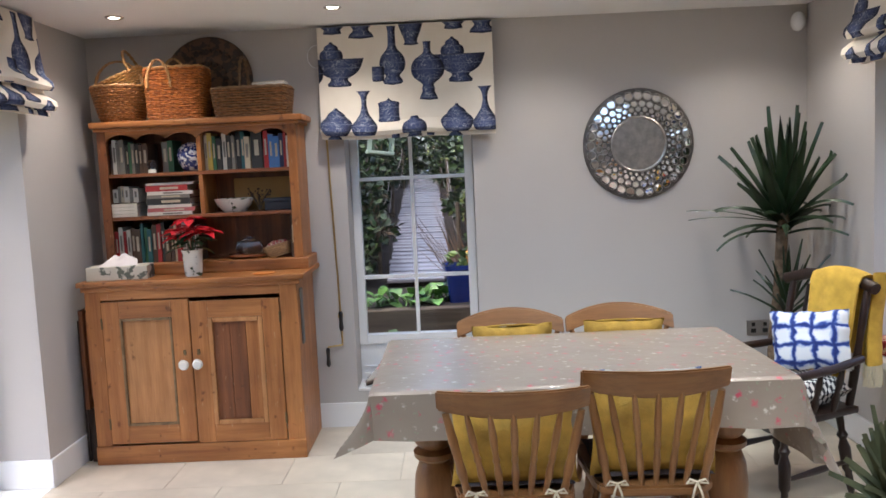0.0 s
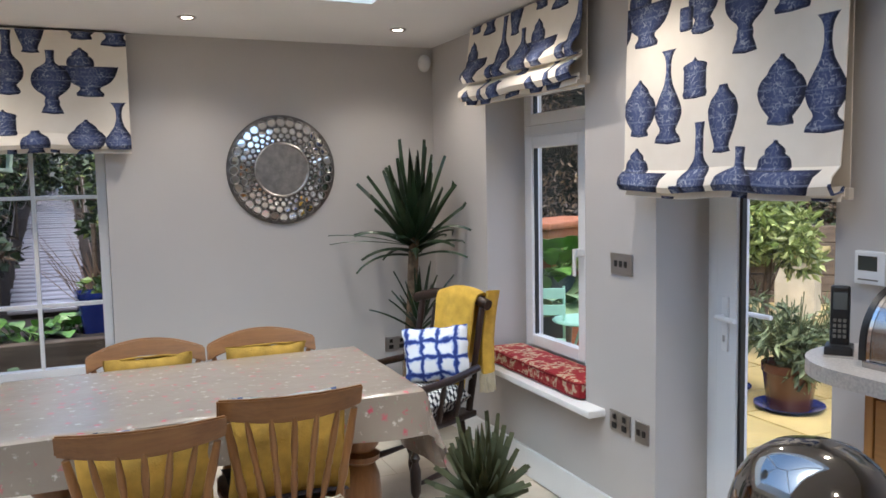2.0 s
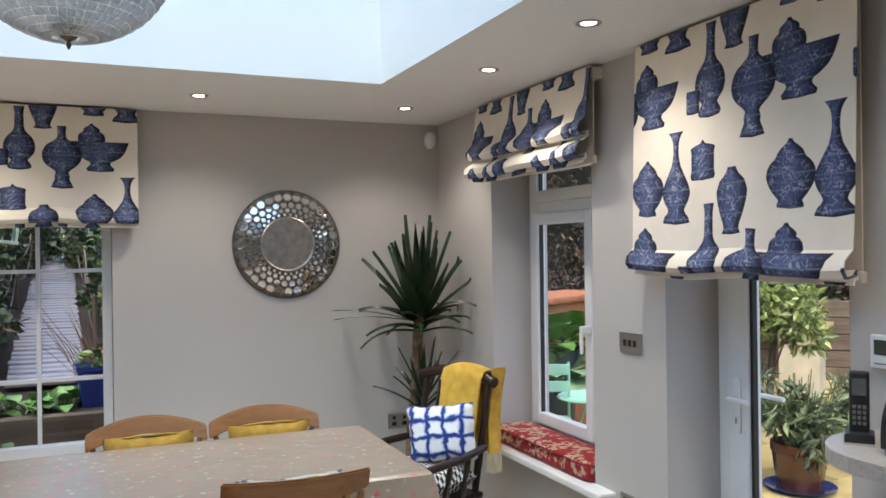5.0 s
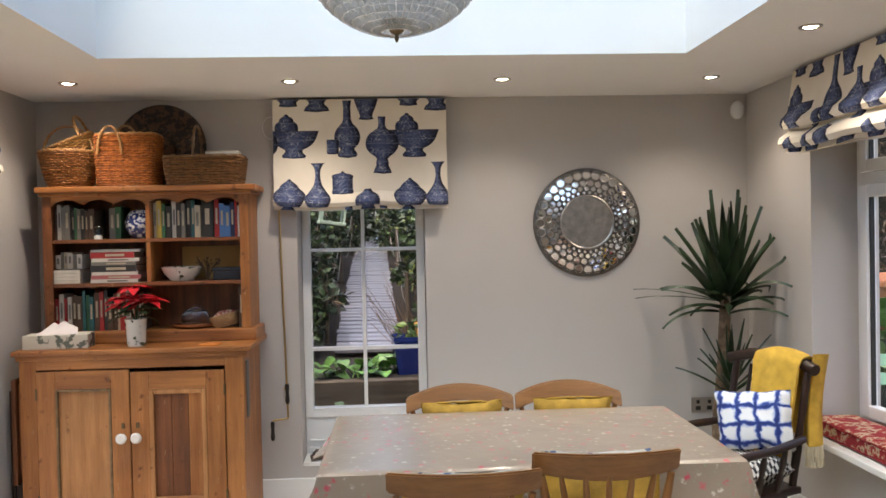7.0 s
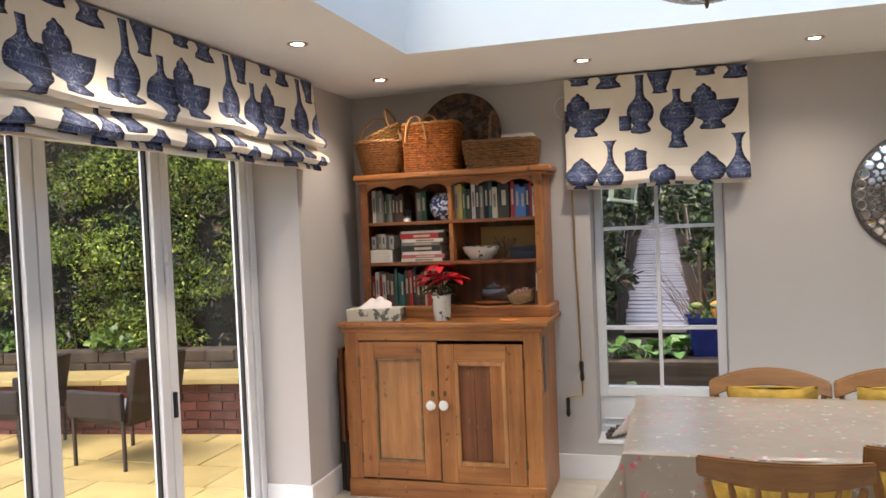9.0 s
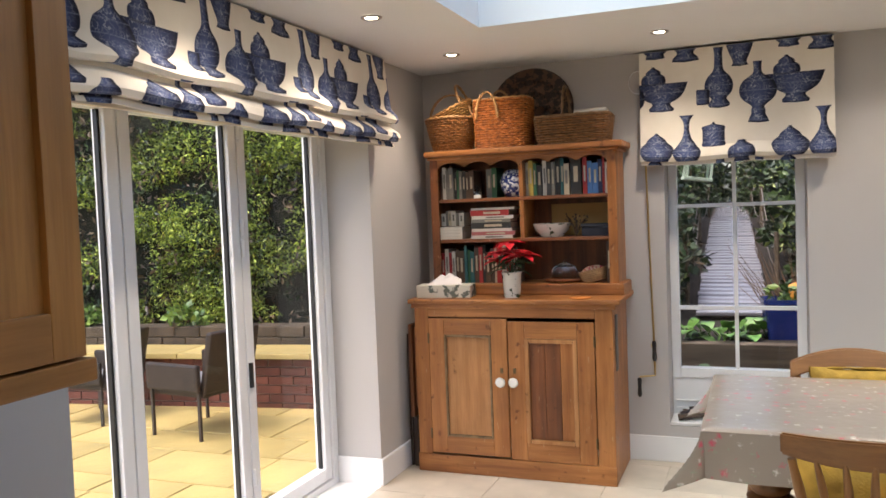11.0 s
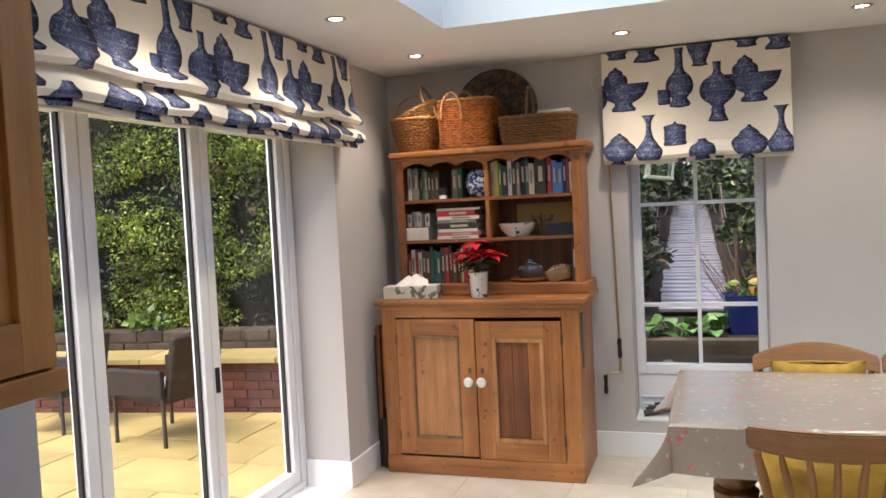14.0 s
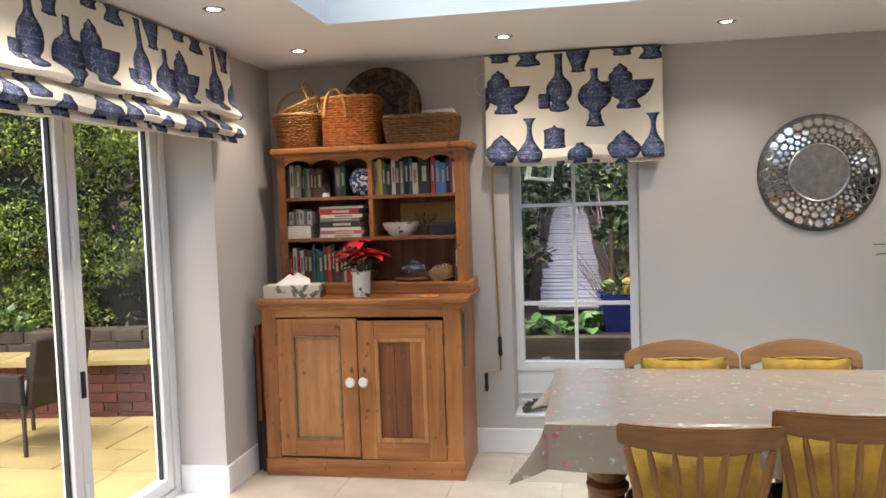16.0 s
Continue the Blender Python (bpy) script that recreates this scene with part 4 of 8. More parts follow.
def book(x, y, z, w, d, h, col, tilt=0.0, flat=False):
    """A book standing with its spine to the room, or lying flat."""
    bm = bmesh.new()
    t = 0.0025
    box(bm, 0, w, 0, 0.006, 0, h, 0.0012)
    box(bm, 0, t, 0.006, d, 0, h)
    box(bm, w - t, w, 0.006, d, 0, h)
    m = pose(x, y, z, 0, tilt, 0) if not flat else pose(x, y, z + w, 0, 90, 0)
    ob = part("book", bm, BOOKCOL[col], m=m)
    tagged(ob, f"{col} hardback book {'lying in a stack' if flat else 'standing'} on the dresser shelf", "book", "dresser books")
    part("pages", slab(t, w - t, 0.006, d - 0.006, 0.003, h - 0.003), PAPER, ob)
    if w > 0.018:
        lab = "cream" if col not in ("cream", "white") else "grey"
        part("title_bar", slab(w * 0.3, w * 0.7, -0.0012, 0.0, h * 0.35, h * 0.78), BOOKCOL[lab], ob)
    return ob


def book_row(x0, x1, z, y, cols, hmin, hmax, seed):
    rnd = random.Random(seed)
    x, i = x0, 0
    while True:
        w = rnd.uniform(0.014, 0.034)
        if x + w > x1:
            break
        book(x, y + rnd.uniform(0, 0.02), z, w, rnd.uniform(0.13, 0.17), rnd.uniform(hmin, hmax), cols[i % len(cols)])
        x += w + 0.001
        i += 1


book_row(DX - 0.505, DX - 0.255, 1.595, DY + 0.27, ["brown", "white", "grey", "grey", "black", "green", "grey", "black", "brown"], 0.16, 0.205, 1)
book_row(DX - 0.215, DX - 0.145, 1.595, DY + 0.29, ["grey", "green", "grey"], 0.17, 0.2, 2)
book_row(DX + 0.037, DX + 0.30, 1.595, DY + 0.27, ["cream", "yellow", "green", "black", "white", "black", "grey", "black", "teal"], 0.17, 0.215, 3)
book(DX + 0.305, DY + 0.27, 1.595, 0.062, 0.16, 0.205, "black")
book_row(DX + 0.372, DX + 0.535, 1.595, DY + 0.265, ["red", "blue", "blue", "navy", "red", "white", "black", "white", "cream"], 0.17, 0.21, 5)
book_row(DX - 0.51, DX - 0.36, 1.433, DY + 0.28, ["white", "grey", "cream", "white", "grey"], 0.07, 0.10, 6)
for i in range(4):
    book(DX - 0.515, DY + 0.25, 1.353 + 0.019 * i, 0.018, 0.18, 0.155, "white", flat=True)
for i, (c, w, h) in enumerate((("white", 0.02, 0.26), ("pink", 0.022, 0.27), ("white", 0.018, 0.25), ("black", 0.036, 0.25), ("grey", 0.02, 0.245), ("white", 0.02, 0.26), ("red", 0.034, 0.24), ("white", 0.014, 0.27))):
    book(DX - 0.305 + 0.004 * (i % 3), DY + 0.25, 1.353 + sum((0.02, 0.022, 0.018, 0.036, 0.02, 0.02, 0.034, 0.014)[:i]), w, 0.19, h, c, flat=True)
book_row(DX - 0.51, DX - 0.02, 1.085, DY + 0.27, ["red", "white", "red", "white", "brown", "brown", "teal", "green", "teal", "brown", "red", "black", "brown", "brown", "cream"], 0.18, 0.235, 7)
book(DX + 0.50, DY + 0.26, 1.085, 0.03, 0.2, 0.235, "brown")


def patterned(name, base, ink, scale, low=0.5, rough=0.2, soft=0.02):
    """Glaze or cloth with an irregular painted pattern."""
    m, nt, links, b = nodes_of(name)
    co = nt.new("ShaderNodeTexCoord").outputs["Object"]
    n = noise_tex(nt, links, co, scale, 4.0)
    links.new(ramp(nt, links, n, [(low - soft, base), (low + soft, ink)]), b.inputs["Base Color"])
    b.inputs["Roughness"].default_value = rough
    return m


BLUE_CHINA = patterned("blue_and_white_glaze", (0.025, 0.04, 0.16), (0.60, 0.62, 0.66), 55, 0.52)
LEAF_CHINA = patterned("leaf_painted_china", (0.62, 0.60, 0.54), (0.06, 0.08, 0.05), 32, 0.60)
th = thing("ginger_jar", "round blue and white china jar on the shelf", "jar", pose(DX - 0.045, DY + 0.335, 1.595))
part("body", lathe(bmesh.new(), [(0.045, 0), (0.06, 0.01), (0.082, 0.05), (0.09, 0.085), (0.082, 0.125), (0.055, 0.155), (0.03, 0.165), (0.0, 0.167)], 28), BLUE_CHINA, th, smooth=True)
th = thing("glass_ball", "small glass ball paperweight on a pale stand", "ornament", pose(DX - 0.255, DY + 0.25, 1.595))
part("ball", lathe(bmesh.new(), [(0.0, 0.02)] + [(0.026 * math.sin(k * math.pi / 8), 0.046 - 0.026 * math.cos(k * math.pi / 8)) for k in range(1, 8)] + [(0.0, 0.072)], 18), clear_glass("bluish_glass", (0.75, 0.85, 0.95)), th, smooth=True)
part("stand", lathe(bmesh.new(), [(0.022, 0), (0.022, 0.018), (0.014, 0.022), (0, 0.022)], 16), CERAMIC, th)
th = thing("china_bowl", "white china bowl painted with leaves", "bowl", pose(DX + 0.175, DY + 0.33, 1.353))
part("bowl", lathe(bmesh.new(), [(0.062, 0), (0.068, 0.008), (0.098, 0.04), (0.114, 0.078), (0.110, 0.078), (0.092, 0.04), (0.056, 0.014), (0, 0.012)], 32), LEAF_CHINA, th, smooth=True)
th = thing("plywood_sheet", "plain yellow wooden board leaning at the shelf back", "board", pose(DX + 0.14, DY + 0.47, 1.353))
part("board", slab(0, 0.35, 0, 0.012, 0, 0.19, 0.002), plain("yellow_ply", (0.42, 0.23, 0.06), 0.5), th)
th = thing("napkin_box", "dark navy box with a pale edge", "box", pose(DX + 0.36, DY + 0.27, 1.353))
NAVY = plain("dark_navy_card", (0.006, 0.008, 0.018), 0.6)
part("box", slab(0, 0.17, 0, 0.13, 0, 0.05, 0.006), NAVY, th)
part("lid", slab(-0.003, 0.173, -0.003, 0.133, 0.05, 0.07, 0.005), NAVY, th)
th = thing("dried_sprig", "small brown dried flower sprig", "dried flowers", pose(DX + 0.325, DY + 0.3, 1.353))
bm = bmesh.new()
rnd = random.Random(8)
for i in range(26):
    p = Vector((rnd.uniform(-0.07, 0.07), rnd.uniform(-0.03, 0.03), rnd.uniform(0.08, 0.13)))
    tube(bm, ((0, 0, 0), (p.x * 0.4, p.y * 0.4, p.z * 0.6), p), 0.0012, 4)
    lathe(bm, [(0.0, -0.006), (0.006, 0), (0.0, 0.006)], 6, p)
part("stems", bm, plain("dry_brown", (0.06, 0.035, 0.02), 0.8), th)
th = thing("glass_cloche", "clear glass dish with lid on a wooden board", "glass dish", pose(DX + 0.235, DY + 0.36, 1.085))
part("board", lathe(bmesh.new(), [(0.10, 0), (0.125, 0.012), (0.125, 0.022), (0.0, 0.022)], 36), PINE_DARK_AND_SHADE_X, th, "round wooden board", smooth=True)
part("dome", lathe(bmesh.new(), [(0.075, 0.023), (0.078, 0.06), (0.066, 0.09), (0.03, 0.105), (0.012, 0.11), (0.012, 0.122), (0.0, 0.124)], 28), clear_glass("dish_glass"), th, smooth=True)
WILLOW = wicker("brown_willow", (0.38, 0.14, 0.03), (0.09, 0.030, 0.008), 16)
WILLOW_RED = wicker("red_willow", (0.47, 0.13, 0.02), (0.12, 0.034, 0.008), 11)
WILLOW_PALE = wicker("pale_willow", (0.38, 0.25, 0.12), (0.2, 0.11, 0.05), 26)
CANE = plain("peeled_cane", (0.36, 0.19, 0.07), 0.5, vary=0.2, scale=40)


def woven(bm, prof, w, d, n=40, square=3.2):
    """A woven wall: a stack of rounded rectangles; prof: (scale, z)."""
    uvl = bm.loops.layers.uv.verify()
    rings = []
    for s, z in prof:
        row = []
        for i in range(n):
            a = 2 * math.pi * i / n
            c, sn = math.cos(a), math.sin(a)
            k = (abs(c) ** square + abs(sn) ** square) ** (-1 / square)
            row.append(bm.verts.new((w / 2 * s * k * c, d / 2 * s * k * sn, z + 0.0015 * math.sin(i * math.pi))))
        rings.append(row)
    per = 2 * (w + d) * 0.9
    for (a, b, pa, pb) in zip(rings, rings[1:], prof, prof[1:]):
        for i in range(n):
            j = (i + 1) % n
            f = bm.faces.new((a[i], a[j], b[j], b[i]))
            for lp, (k, z) in zip(f.loops, ((i, pa[1]), (i + 1, pa[1]), (i + 1, pb[1]), (i, pb[1]))):
                lp[uvl].uv = (per * k / n, z)
    bm.faces.new(rings[0][::-1])
    return bm


def hoop(w, h, z0, r=0.007, along="x", n=20, twist=True):
    bm = bmesh.new()
    for ph in ((0, math.pi) if twist else (0,)):
        pts = []
        for i in range(n + 1):
            a = math.pi * i / n
            c, s = -math.cos(a) * w / 2, math.sin(a) * h
            o = 0.004 * math.sin(i * 1.6 + ph), 0.004 * math.cos(i * 1.6 + ph)
            pts.append((c + o[0], o[1], z0 + s) if along == "x" else (o[1], c + o[0], z0 + s))
        tube(bm, pts, r if not twist else r * 0.7, 6)
    return bm


def rim(w, d, z, r=0.008, n=48, square=3.2):
    pts = []
    for i in range(n + 1):
        a = 2 * math.pi * i / n
        c, s = math.cos(a), math.sin(a)
        k = (abs(c) ** square + abs(s) ** square) ** (-1 / square)
        pts.append((w / 2 * k * c, d / 2 * k * s, z + 0.003 * math.sin(i * 2.3)))
    return tube(bmesh.new(), pts, r, 6)


STRAND = {k: plain("strand_" + k, c, 0.5, vary=0.45, scale=45, grain=200, relief=0.2) for k, c in {"brown": (0.27, 0.105, 0.026), "red": (0.36, 0.11, 0.018), "pale": (0.40, 0.20, 0.055), "dark": (0.15, 0.068, 0.024)}.items()}


def basket(label, m, mat, w, d, h, flare, square, handles, strand_mat, rim_mat=CANE):
    th = thing("wicker_basket", label, "basket", m, "baskets on the dresser")
    prof = [(flare + (1 - flare) * (i / 10) ** 0.8, h * i / 10) for i in range(11)]
    inner = [(s * 0.95, z) for s, z in prof[::-1] if z > 0.02]
    part("body", woven(bmesh.new(), prof + inner, w, d, 48, square), mat, th, smooth=True)
    strands = bmesh.new()
    n_rows, n_st = max(6, int(h / 0.0135)), 26
    for r in range(n_rows):
        t = (r + 0.5) / n_rows
        s = flare + (1 - flare) * t ** 0.8
        pts = []
        for i in range(n_st * 4 + 1):
            a = 2 * math.pi * i / (n_st * 4)
            c, sn = math.cos(a), math.sin(a)
            k = (abs(c) ** square + abs(sn) ** square) ** (-1 / square)
            o = 1 + 0.005 / (w / 2) * (1 + 1.2 * math.sin(a * n_st + math.pi * (r % 2)))
            pts.append((w / 2 * s * k * c * o, d / 2 * s * k * sn * o, h * t))
        tube(strands, pts, 0.0058, 4)
    part("weave", strands, strand_mat, th)["kind"] = "stuff"
    part("rim", rim(w, d, h, 0.009, 60, square), rim_mat, th)
    for along, hw, hh, off in handles:
        part("handle", hoop(hw, hh, h - 0.01, 0.009, along), rim_mat, th, m=pose(*off))
    return th


basket("round brown wicker basket with hoop handle", pose(-1.815, 4.33, 1.885), WILLOW, 0.31, 0.27, 0.20, 0.68, 2.1, [("x", 0.27, 0.15, (0.01, -0.04, 0))], STRAND["brown"])
b2 = basket("small wicker basket tilted inside a larger one", pose(-1.78, 4.33, 2.075, 10, -22, 0), WILLOW_PALE, 0.25, 0.21, 0.08, 0.75, 2.2, [("y", 0.19, 0.12, (0.09, 0, 0))], STRAND["pale"])
basket("square red-brown wicker shopping basket with two handles", pose(-1.475, 4.30, 1.885), WILLOW_RED, 0.32, 0.20, 0.285, 0.94, 6, [("x", 0.13, 0.15, (-0.07, -0.112, -0.10)), ("x", 0.13, 0.12, (-0.05, 0.095, -0.04))], STRAND["red"])
basket("low brown wicker trug with tall hoop handle", pose(-1.055, 4.30, 1.885), WILLOW, 0.42, 0.24, 0.155, 0.90, 6, [("y", 0.21, 0.19, (-0.045, 0, 0))], STRAND["dark"], plain("dark_cane", (0.16, 0.085, 0.035), 0.55, vary=0.25, scale=40))
th = thing("paper_packet", "white folded paper packet in a basket", "packet", pose(-0.955, 4.30, 2.02))
part("packet", slab(-0.09, 0.09, -0.05, 0.05, 0, 0.055, 0.006), PAPER, th)
part("pale_band", slab(-0.092, 0.092, -0.052, 0.052, 0.04, 0.048, 0.003), CERAMIC, th)
carved = patterned("carved_dark_wood", (0.025, 0.014, 0.009), (0.10, 0.05, 0.025), 26, 0.5, 0.5)
th = thing("carved_tray", "round dark carved wooden tray leaning on the wall", "tray", pose(-1.353, 4.487, 2.115, 82))
part("plate", lathe(bmesh.new(), [(0.0, 0.0), (0.245, 0.0), (0.262, 0.010), (0.255, 0.024), (0.235, 0.022), (0.215, 0.010), (0.0, 0.010)], 56), carved, th, smooth=True)
for rr, s in ((0.17, 0.028), (0.10, 0.020)):
    me = None
    for i in range(18):
        an = 2 * math.pi * i / 18 + rr
        m = pose(rr * math.cos(an), rr * math.sin(an), 0)
        if me is None:
            me = part("carved_boss", lathe(bmesh.new(), [(s, 0.010), (s * 0.6, 0.016), (0.0, 0.014)], 8), carved, th, smooth=True, m=m).data
        else:
            o = new("carved_boss", me)
            o.parent, o.matrix_basis = th, m


# things on the dresser top
def poinsettia():
    RED = plain("poinsettia_red", (0.55, 0.008, 0.02), 0.55, vary=0.35, scale=25)
    LEAF = plain("dark_green_leaf", (0.025, 0.06, 0.02), 0.5, vary=0.3, scale=25)
    th = thing("poinsettia", "red poinsettia in a white leaf-printed pot", "potted plant", pose(DX - 0.015, DY + 0.10, 1.02))
    part("pot", lathe(bmesh.new(), [(0.045, 0), (0.047, 0.01), (0.056, 0.135), (0.060, 0.145), (0.055, 0.145), (0.05, 0.12), (0, 0.12)], 28), LEAF_CHINA, th, smooth=True)
    rnd = random.Random(11)
    stems = bmesh.new()

    def leaf(o, d, ln, w, mat, nm):
        bm = bmesh.new()
        d = d.normalized()
        side = d.cross(Vector((0, 0, 1))).normalized()
        up = side.cross(d)
        prof = ((0, 0.02), (0.25, 0.7), (0.45, 1.0), (0.7, 0.65), (1.0, 0.02))
        rows = []
        for s, k in prof:
            c = o + d * (ln * s) - Vector((0, 0, 1)) * (0.35 * ln * s * s)
            rows.append([bm.verts.new(c + side * (sx * w / 2 * k) + up * (0.12 * w * abs(sx))) for sx in (-1, 0, 1)])
        for a, b in zip(rows, rows[1:]):
            for k in range(2):
                bm.faces.new((a[k], a[k + 1], b[k + 1], b[k]))
        part(nm, bm, mat, th, smooth=True)
    for f in range(6):
        a = 2 * math.pi * f / 5 + 0.3
        c = Vector((0.075 * math.cos(a), 0.05 * math.sin(a), 0.235 + 0.03 * math.sin(f * 2.3))) if f < 5 else Vector((0, -0.02, 0.31))
        tube(stems, ((0, 0, 0.12), c * 0.6 + Vector((0, 0, 0.09)), c), 0.003, 5)
        for i in range(8):
            b = 2 * math.pi * i / 8 + f
            leaf(c, Vector((math.cos(b), math.sin(b), rnd.uniform(0.0, 0.55))), rnd.uniform(0.085, 0.125), rnd.uniform(0.055, 0.075), RED, "bract")
    for i in range(22):
        b = rnd.uniform(0, 6.28)
        leaf(Vector((0.03 * math.cos(b), 0.03 * math.sin(b), rnd.uniform(0.15, 0.24))), Vector((math.cos(b), math.sin(b), rnd.uniform(-0.1, 0.3))), rnd.uniform(0.07, 0.115), 0.05, LEAF, "leaf")
    part("stems", stems, LEAF, th)


poinsettia()
th = thing("tissue_box", "leaf-patterned tissue box with a white tissue", "tissue box", pose(DX - 0.42, DY + 0.10, 1.02, 0, 0, 4))
part("box", slab(-0.165, 0.165, -0.065, 0.065, 0, 0.075, 0.005), patterned("leaf_print_card", (0.60, 0.56, 0.46), (0.12, 0.13, 0.10), 20, 0.57, 0.6), th)
TISSUE = plain("tissue", (0.80, 0.74, 0.72), 0.95)


def tissue(th, z, w, h, seed):
    def at(u, v):
        x = (u - 0.5) * w
        return Vector((x * (1 - 0.3 * v), (v - 0.4) * 0.09 + 0.03 * noise.noise(Vector((u * 3 + seed, v * 2, 0))), z + h * v * (0.55 + 0.5 * abs(noise.noise(Vector((u * 2.6 + seed, 1, 0))))) * (0.6 + 0.4 * math.sin(u * math.pi)))), (u, v)
    part("tissue", grid(bmesh.new(), 16, 8, at, 0.0012), TISSUE, th, "crumpled white tissue", smooth=True)


tissue(th, 0.074, 0.22, 0.085, 1)
th = thing("leaf_coaster", "small orange leaf-shaped coaster", "coaster", pose(DX + 0.385, DY + 0.06, 1.02))
part("leaf", lathe(bmesh.new(), [(0.0, 0), (0.06, 0.0), (0.063, 0.004), (0.05, 0.006), (0.0, 0.005)], 9), plain("orange_felt", (0.5, 0.17, 0.03), 0.8), th)
th = thing("small_woven_basket", "small tilted woven bread basket with a patterned lining", "basket", pose(DX + 0.425, DY + 0.31, 1.092, 0, -14, 0))
part("body", woven(bmesh.new(), [(0.75, 0), (0.9, 0.03), (1, 0.07), (0.95, 0.07), (0.85, 0.03), (0.7, 0.01)], 0.17, 0.12, 32, 3), WILLOW_PALE, th)
part("cloth", pillow(0.13, 0.08, 0.05, 8), patterned("red_print", (0.4, 0.28, 0.2), (0.3, 0.03, 0.04), 60, 0.5, 0.9), th, m=pose(0, 0, 0.065, 90))

BARK_GREY = plain("weathered_root", (0.10, 0.075, 0.06), 0.9, vary=0.4, scale=30, grain=60, relief=0.5)
th = thing("driftwood", "gnarled brown piece of driftwood on the window sill", "driftwood", pose(-0.42, 4.62, 0.237, 0, 0, 12))
for k in range(6):
    part("branch", tube(bmesh.new(), [(-0.13 + 0.015 * k, -0.04 + 0.016 * k, 0.02 + 0.012 * (k % 3)), (0.0, -0.03 + 0.012 * k, 0.035 + 0.02 * (k % 2)), (0.12 - 0.01 * k, 0.02 - 0.012 * k, 0.022 + 0.015 * (k % 3))], 0.02, 8, 0.011), DARK_WOOD if k % 2 else BARK_GREY, th, smooth=True)

# folded gate-leg table leaning between dresser and wall
th = thing("folding_table", "dark wooden drop-leaf table folded flat against the wall", "folding table", pose(-2.03, 4.22, 0))
part("leaf", slab(-0.012, 0.012, -0.17, 0.26, 0.30, 0.86, 0.006), PINE_DARK_AND_SHADE, th)
part("leaf", slab(0.016, 0.034, -0.15, 0.26, 0.36, 0.84, 0.006), PINE_DARK_AND_SHADE, th)
for y in (-0.15, 0.2):
    part("leg", slab(-0.03, 0.0 - 0.012, y, y + 0.04, 0.0, 0.80, 0.004), DARK_WOOD, th)
part("leg", slab(0.0, 0.03, -0.165, -0.13, 0.0, 0.302, 0.004), DARK_WOOD, th)


# ---- dining table, cloth and chairs ----
TX0, TX1, TY0, TY1, TZ = -0.262, 1.215, 2.44, 3.325, 0.778


def dining_table():
    th = thing("dining_table", "pine farmhouse table on thick turned legs", "dining table", pose((TX0 + TX1) / 2, (TY0 + TY1) / 2, 0))
    w, d = (TX1 - TX0) / 2, (TY1 - TY0) / 2
    part("tabletop", slab(-w + 0.004, w - 0.004, -d + 0.004, d - 0.004, TZ - 0.04, TZ - 0.004, 0.006), CHAIR_WOOD_X, th)
    for a, b, c, e in ((-w + 0.12, w - 0.12, -d + 0.12, -d + 0.14), (-w + 0.12, w - 0.12, d - 0.14, d - 0.12), (-w + 0.12, -w + 0.14, -d + 0.14, d - 0.14), (w - 0.14, w - 0.12, -d + 0.14, d - 0.14)):
        part("apron", slab(a, b, c, e, TZ - 0.14, TZ - 0.04, 0.003), CHAIR_WOOD_X, th)
    prof = [(0.052, 0), (0.060, 0.02), (0.066, 0.05), (0.050, 0.075), (0.058, 0.09), (0.045, 0.11), (0.062, 0.17), (0.078, 0.26), (0.082, 0.34), (0.074, 0.42), (0.056, 0.47), (0.075, 0.485), (0.078, 0.505), (0.055, 0.52), (0.072, 0.54), (0.076, 0.555), (0.076, TZ - 0.04)]
    for sx in (-1, 1):
        for sy in (-1, 1):
            part("leg", lathe(bmesh.new(), prof, 28, (sx * (w - 0.20), sy * (d - 0.18), 0)), CHAIR_WOOD, th, smooth=True)


